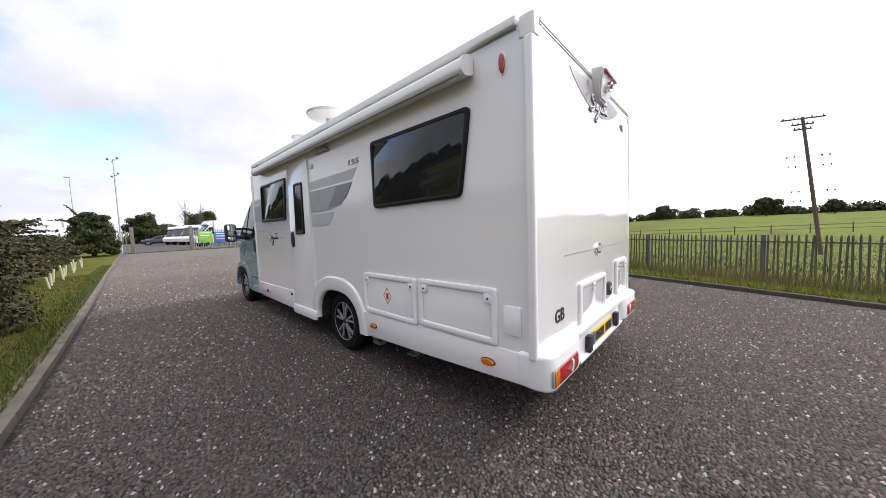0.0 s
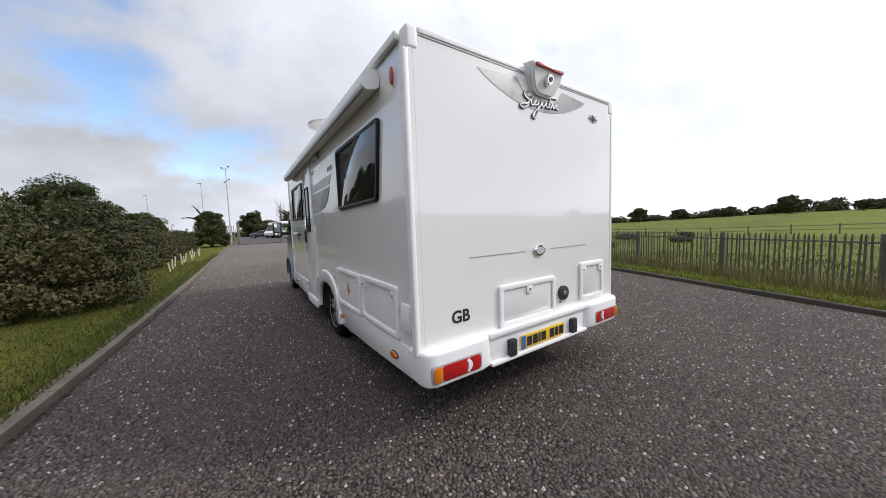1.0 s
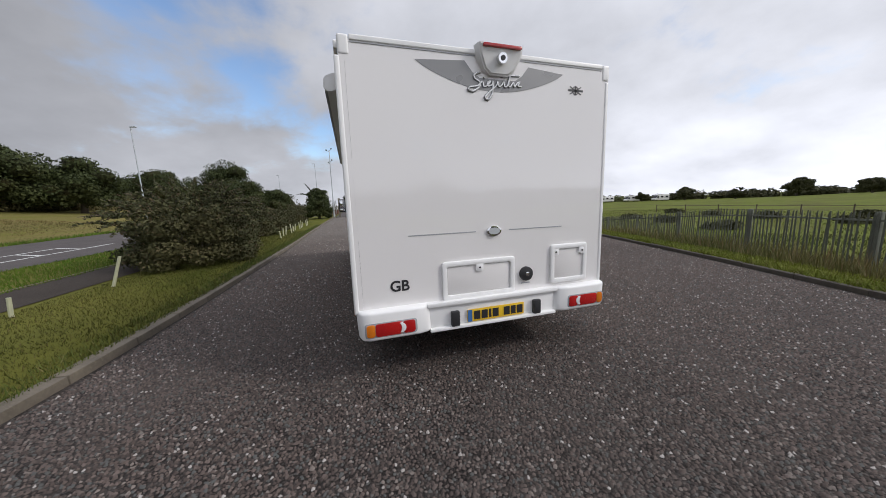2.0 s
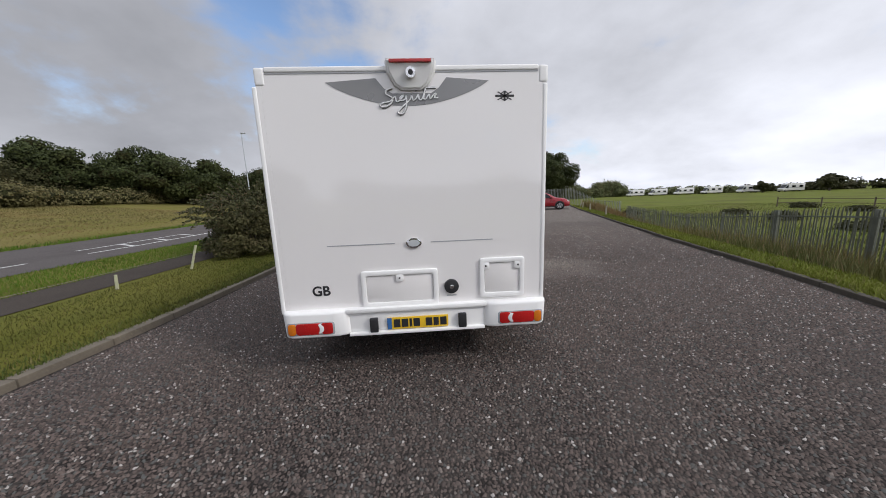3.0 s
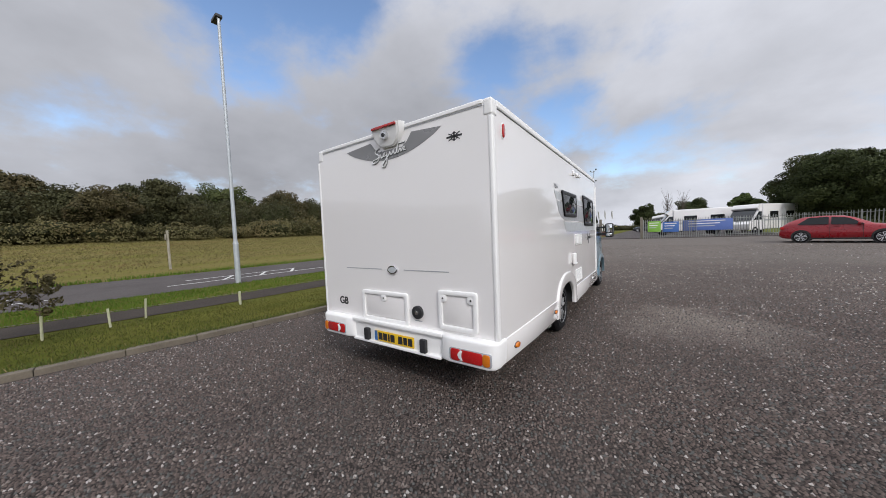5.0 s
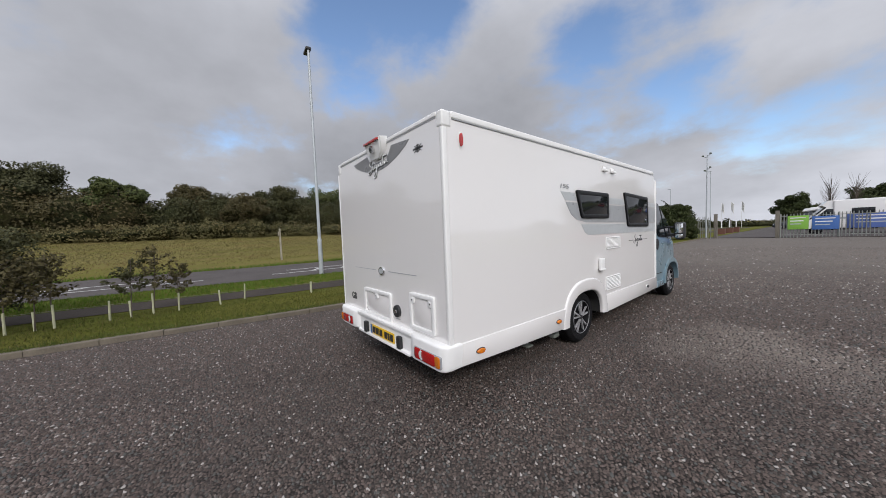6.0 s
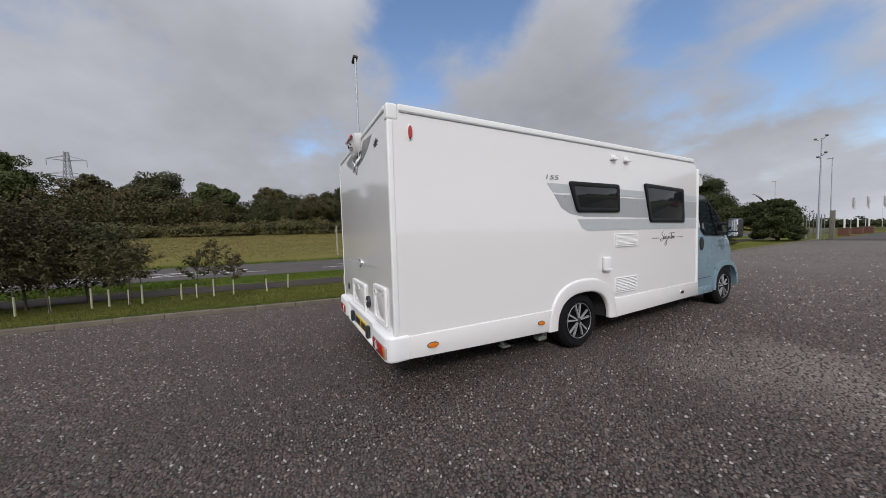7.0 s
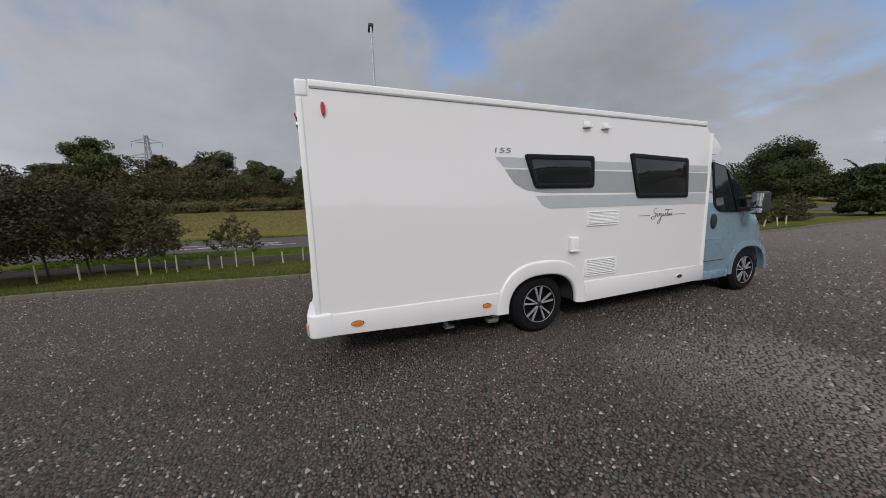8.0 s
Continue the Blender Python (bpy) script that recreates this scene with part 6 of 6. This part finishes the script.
# young trees by the stakes
def sapling(x, y, h, n):
    t_ = thing("sapling", (x, y, ground_z(x, y)), "slender young sapling with sparse leaves tied to a stake", "sapling", "saplings")
    lean = RNG.normal(0, 0.04, 2) * h
    bm = bmesh.new()
    tube(bm, (0.03, 0, -0.05), (lean[0], lean[1], h * 0.95), 0.013, 0.004, 6)
    part("trunk", bm, BARK, t_)
    bl = []
    for i in range(n):
        z = h * (0.34 + 0.52 * i / n)
        a, up = i * 2.4 + RNG.uniform(-0.5, 0.5), RNG.uniform(0.35, 0.95)
        reach = h * RNG.uniform(0.16, 0.30) * (1.1 - 0.55 * i / n)
        p = Vector((lean[0] * z / h, lean[1] * z / h, z))
        q = p + Vector((math.cos(a) * reach, math.sin(a) * reach, reach * up))
        bm = bmesh.new()
        tube(bm, p, q, 0.006, 0.003, 4)
        part("branch", bm, BARK, t_)
        for f in (0.35, 0.6, 0.85, 1.05):
            c = p + (q - p) * f
            e = h * RNG.uniform(0.022, 0.045)
            bl.append((c.x, c.y, c.z, e * 1.5, e * 1.5, e))
    bl.append((lean[0], lean[1], h * 0.93, h * 0.03, h * 0.03, h * 0.08))
    ob = new("foliage", raw_mesh("foliage", leaf_cloud(RNG, bl, 42 * n, 0.034), 4, LEAF_DARK if n % 2 else LEAF_BROWN))
    ob.parent = t_


for y, h, n in ((-1.96, 1.1, 12), (-2.36, 1.5, 14), (-2.69, 1.25, 13), (-3.68, 1.45, 18), (-3.9, 1.4, 16), (-4.22, 1.5, 18), (-4.49, 1.55, 20), (-5.1, 1.6, 22), (-5.56, 1.7, 22)):
    sapling(-5.83, y, h, n)
for i, (x, y, h) in enumerate(((-6.7, -4.9, 2.0), (-6.4, -5.7, 2.4), (-6.3, -6.4, 2.6), (-5.7, -7.2, 2.3), (-6.5, -8.0, 2.6), (-5.9, -9.0, 2.6), (-6.6, -10.2, 2.9), (-6.2, -11.6, 2.9), (-7.0, -13.2, 3.1))):
    tree(x, y, h, h * 0.9, LEAF_DARK if i % 3 == 0 else LEAF_RUST, 10500, 0.033, "bushy brown-green young tree on the verge", 0.028, 70, 0.06, "young_tree", "tree", "verge trees")
# big tree by the yard and others
tree(16.7, 41.5, 7.3, 10.6, LEAF_SHADE, 140000, 0.078, "large spreading dark green tree behind the fence", 0.5, 240, 0.03, lobe=(0.05, 0.10))
tree(10.9, 46, 4.4, 3.4, LEAF_MID, 9000, 0.15, "green tree behind the parked motorhomes", 0.3, 30, 0.15)
for x, y, h, w in ((-26, 73, 9.6, 11.0), (-20, 62, 5.5, 9), (-31.5, 63, 6.0, 11), (-18, 77, 5.0, 9), (-34.5, 40, 6.7, 8.5), (-38.5, 38.5, 5.3, 8), (-30.5, 43.5, 5.6, 8), (-40.5, 33.5, 6.0, 7.6), (1.0, 92, 6.5, 6), (9, 80, 6.5, 7)):
    tree(x, y, h, w, LEAF_SHADE, 15000, 0.13, "broad dark green tree beyond the road", 0.35, 46, 0.0)
for i, (d, y, h, w) in enumerate(((39, -46, 6.2, 6.5), (38, -36, 6.4, 6.0), (41, -30, 6.4, 5.5), (38, -25, 8.4, 6.2), (39, -19.5, 6.6, 5.0), (40, -14, 7.4, 7.0), (38, -8, 6.2, 5.2), (40, -1.5, 6.0, 5.4), (39, 7.5, 6.2, 6.4), (41, 14, 6.8, 6.6), (39, 21, 5.8, 6.0))):
    x = kl(y) - d
    tree(x, y, h, w, (LEAF_TREE, LEAF_BROWN, LEAF_DARK)[i % 3], 15000, 0.105, ("broad dark green tree in the hedge", "olive-brown tree rising from the hedge", "dark bushy tree in the hedge")[i % 3], 0.2, 44, 0.05)
tree(-38.5, 3.0, 4.6, 4.6, LEAF_BROWN, 16000, 0.075, "olive-brown tree standing in the hedge", 0.2, 40, 0.2)
for x, y, h in ((4.5, 62, 7.5), (6.5, 63, 7.0)):
    t_ = thing("bare_tree", (x, y, ground_z(x, y)), "slender bare-branched tree beyond the gate", "tree")
    bm = bmesh.new()
    tube(bm, (0, 0, -0.1), (0, 0, h * 0.6), 0.12, 0.06, 7)
    for _ in range(80):
        z = RNG.uniform(0.25, 0.7) * h
        a, k = RNG.uniform(0, 6.28), RNG.uniform(0.2, 1.1)
        tube(bm, (0, 0, z), (k * math.cos(a), k * math.sin(a), min(z + RNG.uniform(0.8, 2.6), h)), 0.02, 0.006, 4)
    part("crown", bm, BARK, t_)


def hedge(name, pts, h0, h1, depth, mat, leaves, leaf, label, step=1.6):
    """A long uneven hedge along (x, y) points."""
    hd = tagged(new(name), label, "hedge", "hedges")
    bl, mains = [], []
    for (xa, ya), (xb, yb) in zip(pts, pts[1:]):
        n = max(1, int(math.hypot(xb - xa, yb - ya) / step))
        for i in range(n):
            t = (i + RNG.uniform(0, 1)) / n
            x, y = xa + (xb - xa) * t, ya + (yb - ya) * t
            h = h0 + (h1 - h0) * (0.5 + 0.5 * math.sin(x * 0.21 + y * 0.17) * math.sin(x * 0.07 - y * 0.11 + 1)) * RNG.uniform(0.75, 1.15)
            z = ground_z(x, y)
            main = (x, y, z + h * 0.36, step * RNG.uniform(1.0, 1.6), depth, h * RNG.uniform(0.5, 0.62))
            bl.append(main)
            mains.append(main)
            bl.append((x + RNG.normal() * 0.3, y, z + h * 0.1, step * 1.2, depth * 1.1, h * 0.22))
            for _ in range(7):
                d = RNG.normal(size=3)
                d[2] = abs(d[2]) * 0.8
                d /= np.linalg.norm(d)
                r = step * RNG.uniform(0.25, 0.5)
                bl.append((main[0] + d[0] * main[3] * 0.85, main[1] + d[1] * main[4] * 0.85, main[2] + d[2] * main[5] * 0.88, r, r, r * 0.75))
    ob = new("foliage", raw_mesh("foliage", leaf_cloud(RNG, bl, leaves, leaf, True), 3, mat))
    ob.parent = hd
    part("foliage_filler", cores(mains, 0.84), LEAF_CORE, hd)
    return tagged(hd, kind="stuff")


def offset_left(d, ys):
    return [(kl(y) - d, y) for y in ys]


hedge("hedge", offset_left(38, (-6, 10, 24, 34)), 3.9, 5.9, 2.4, LEAF_DARK, 110000, 0.092, "dark hedge of mixed bushes beyond the mown field", 2.0)
hedge("hedge", offset_left(37, (-70, -40, -20, -6)), 4.8, 7.0, 2.8, LEAF_BROWN, 92000, 0.108, "tall uneven dark hedge above the mown field", 2.2)
hedge("hedge", offset_left(34, (-60, -30, -10, 5, 20, 36)), 0.9, 2.0, 1.6, LEAF_SCRUB, 80000, 0.074, "olive-brown scrub along the field edge", 1.8)
hedge("hedge", offset_left(33, (14, 30, 50, 75)), 1.4, 2.9, 2.0, LEAF_SCRUB, 40000, 0.10, "rough scrub beyond the road", 2.0)
hedge("hedge", [(150, -120), (158, -60), (165, 0), (160, 60), (130, 110)], 1.4, 3.6, 3.5, LEAF_DARK, 30000, 0.5, "distant dark hedge line beyond the field", 5.0)
hedge("hedge", [(130, 110), (90, 140), (40, 150), (0, 130)], 1.4, 4.2, 4.0, LEAF_HAZED, 40000, 0.32, "distant wooded rise beyond the yard", 5.0)
hedge("hedge", [(-17, 100), (-40, 95), (-60, 70)], 4.0, 8.0, 3.0, LEAF_DARK, 26000, 0.22, "dark trees beyond the road", 4.0)
hedge("hedge", [(98, 142), (78, 136), (60, 128), (44, 118), (30, 96)], 4.0, 8.5, 4.0, LEAF_HAZED, 30000, 0.3, "wooded rise behind the large tree", 4.0)
hedge("hedge", [(3, 86), (13, 80), (26, 74)], 3.0, 5.6, 2.6, LEAF_DARK, 30000, 0.16, "dark trees beyond the parked motorhomes", 3.0)
hedge("hedge", [(-20, 112), (4, 106)], 1.2, 2.6, 2.0, LEAF_DARK, 9000, 0.2, "low dark hedge beyond the access road", 3.0)
hedge("hedge", [(-20, -80), (20, -70), (70, -90), (140, -120)], 5, 9, 3, LEAF_DARK, 16000, 0.4, "dark hedge behind the yard", 4.0)
for i in range(14):
    a = radians(52 + i * 5.5)
    x, y = 150 * math.sin(a), 150 * math.cos(a) + 4
    h = (3.6, 5.2, 3.2, 5.8, 4.2)[i % 5]
    tree(x, y, h, h * (1.3, 1.1, 1.6, 1.2)[i % 4], LEAF_DARK, 2600, 0.34, "distant dark field tree", 0.3, 22, 0.12)

# ---- grass blades, weeds and stones ----
def blades(name, pts, h0, h1, w, mat, label, lean=0.35):
    n = len(pts)
    a = RNG.uniform(0, 6.283, n)
    h = RNG.uniform(h0, h1, n)
    u = np.stack([np.cos(a), np.sin(a), np.zeros(n)], 1) * (w * RNG.uniform(0.6, 1.4, n))[:, None]
    tip = np.stack([RNG.normal(0, lean, n) * h, RNG.normal(0, lean, n) * h, h], 1)
    v = np.stack([pts - u, pts + u, pts + tip], 1).reshape(-1, 3)
    ob = new(name, raw_mesh(name, v, 3, mat))
    return tagged(ob, label, "grass", kind="stuff")


def scatter(n, d0, d1, y0, y1, side, power=1.0):
    y = RNG.uniform(y0, y1, n)
    d = d0 + (d1 - d0) * RNG.uniform(0, 1, n) ** power
    if side == "left":
        return np.stack([kl(y) - d, y, left_z(d, y)], 1)
    return np.stack([kr(y) + d, y, right_z(d, y)], 1)


blades("verge_grass", np.concatenate([scatter(60000, 0.12, 2.45, -9, 16, "left"), scatter(4000, 3.75, 6.3, -9, 16, "left")]), 0.012, 0.045, 0.005, BLADE_BED, "short mown green grass of the verge")
blades("roadside_grass", scatter(30000, 3.75, 6.3, -9, 16, "left"), 0.03, 0.09, 0.007, FRESH_GREEN, "fresh bright green grass between footpath and road")
blades("hay_stubble", scatter(60000, 12.9, 33, -25, 30, "left", 0.8), 0.03, 0.10, 0.035, HAY, "mown straw-coloured hay stubble of the field")
blades("roadside_tufts", scatter(6000, 12.7, 13.6, -25, 30, "left"), 0.06, 0.2, 0.02, FRESH_GREEN, "ragged grass along the far edge of the road")
blades("verge_tufts", scatter(14000, 0.09, 0.45, -9, 20, "left", 2.2), 0.025, 0.08, 0.006, BLADE, "ragged grass along the kerb")
blades("kerb_tufts", scatter(9000, 0.03, 0.3, -8, 26, "right", 0.8), 0.09, 0.14, 0.007, BRIGHT_BLADE, "ragged grass hanging over the edging kerb", 0.6)
blades("kerb_grass", scatter(34000, 0.12, 0.95, -8, 26, "right"), 0.02, 0.07, 0.007, BRIGHT_BLADE, "green grass strip beside the fence")
blades("kerb_grass", scatter(20000, 0.95, 1.8, 5, 26, "right"), 0.02, 0.08, 0.008, BRIGHT_BLADE, "green grass strip on the bank by the lot")
blades("tall_weeds", scatter(34000, 1.1, 4.2, -10, 8, "right", 0.8), 0.12, 0.5, 0.008, WEED, "tall dry weeds and grasses along the fence", 0.25)
blades("tall_weeds", scatter(14000, 1.9, 4.2, 8, 19, "right", 0.8), 0.15, 0.5, 0.009, WEED, "tall dry weeds and grasses along the fence", 0.25)
blades("tall_weeds", scatter(14000, 1.6, 4.4, 19.5, 27, "right", 0.9), 0.5, 1.15, 0.010, RUSTY_WEED, "tall rust-brown weeds past the end of the fence", 0.16)
blades("dry_weeds", scatter(15000, 2.0, 4.0, -10, 20, "right"), 0.3, 0.8, 0.009, REED, "tall brown seeding weeds at the foot of the fence", 0.25)
blades("field_tussocks", scatter(56000, 4.0, 45, -25, 45, "right", 1.6), 0.05, 0.2, 0.016, TUSSOCK, "rough tussocks of meadow grass beyond the fence", 0.5)
blades("reed_bed", scatter(16000, 1.3, 5.0, 19, 28, "right"), 0.4, 0.95, 0.009, REED, "tall brown reeds beside the verge posts", 0.15)
blades("rough_field_grass", scatter(20000, 3.2, 16, -12, 30, "right"), 0.06, 0.22, 0.012, BLADE, "rough green meadow grass", 0.3)


def stones(y0, y1, x0, x1, pitch, r0, r1):
    """Loose stones lying side by side over a stretch of the yard, each a low faceted dome."""
    gx, gy = np.meshgrid(np.arange(x0, x1, pitch), np.arange(y0, y1, pitch * 0.9))
    gx[::2] += pitch / 2
    x, y = gx.ravel() + RNG.normal(0, pitch * 0.22, gx.size), gy.ravel() + RNG.normal(0, pitch * 0.22, gx.size)
    ok = (x > kl(y) + 0.05) & (x < kr(y) - 0.05) & ((np.abs(x) > 0.5) | (y < 1.2) | (y > 6.2)) & (RNG.uniform(0, 1, x.size) < 0.96 - 0.72 * np.clip((y - 8.0) / 5.0, 0, 1))
    x, y = x[ok], y[ok]
    n = len(x)
    r = RNG.uniform(r0, r1, n) * np.where(RNG.uniform(0, 1, n) > 0.96, 1.3, 1)
    a = RNG.uniform(0, 6.283, n)[:, None] + np.arange(5)[None] * 1.2566 + RNG.normal(0, 0.2, (n, 5))
    k = RNG.uniform(0.75, 1.2, (n, 5)) * r[:, None]
    long = RNG.uniform(0.7, 1.0, n)[:, None]
    turn = RNG.uniform(0, 3.14, n)[:, None]
    u, v = np.cos(a) * k, np.sin(a) * k * long
    px, py_ = u * np.cos(turn) - v * np.sin(turn), u * np.sin(turn) + v * np.cos(turn)
    ring_ = np.stack([px + x[:, None], py_ + y[:, None], RNG.uniform(-0.4, 0.15, (n, 5)) * r[:, None]], 2)
    tip = np.stack([x + RNG.normal(0, 0.25, n) * r, y + RNG.normal(0, 0.25, n) * r, RNG.uniform(0.7, 1.2, n) * r], 1)[:, None]
    p = np.concatenate([ring_, tip], 1)
    p[:, :, 2] += lot_z(y)[:, None]
    me = bpy.data.meshes.new("loose_stones")
    me.vertices.add(n * 6)
    me.vertices.foreach_set("co", p.astype(np.float32).ravel())
    tri = np.array([[i, (i + 1) % 5, 5] for i in range(5)])
    idx = (np.arange(n)[:, None, None] * 6 + tri[None]).ravel().astype(np.int32)
    me.loops.add(len(idx))
    me.loops.foreach_set("vertex_index", idx)
    me.polygons.add(n * 5)
    me.polygons.foreach_set("loop_start", np.arange(0, len(idx), 3, dtype=np.int32))
    me.update(calc_edges=True)
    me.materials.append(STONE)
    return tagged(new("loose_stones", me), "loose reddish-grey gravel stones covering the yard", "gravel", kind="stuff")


stones(-4.4, 3.4, -4.1, 6.4, 0.0240, 0.0105, 0.0150)
stones(3.4, 7.0, -3.4, 7.4, 0.036, 0.016, 0.022)
stones(7.0, 13.0, -3.3, 9.8, 0.050, 0.021, 0.030)
stones(13.0, 22.0, -3.2, 13.0, 0.085, 0.026, 0.042)
stones(-10.0, -4.4, -4.7, 4.1, 0.036, 0.016, 0.022)
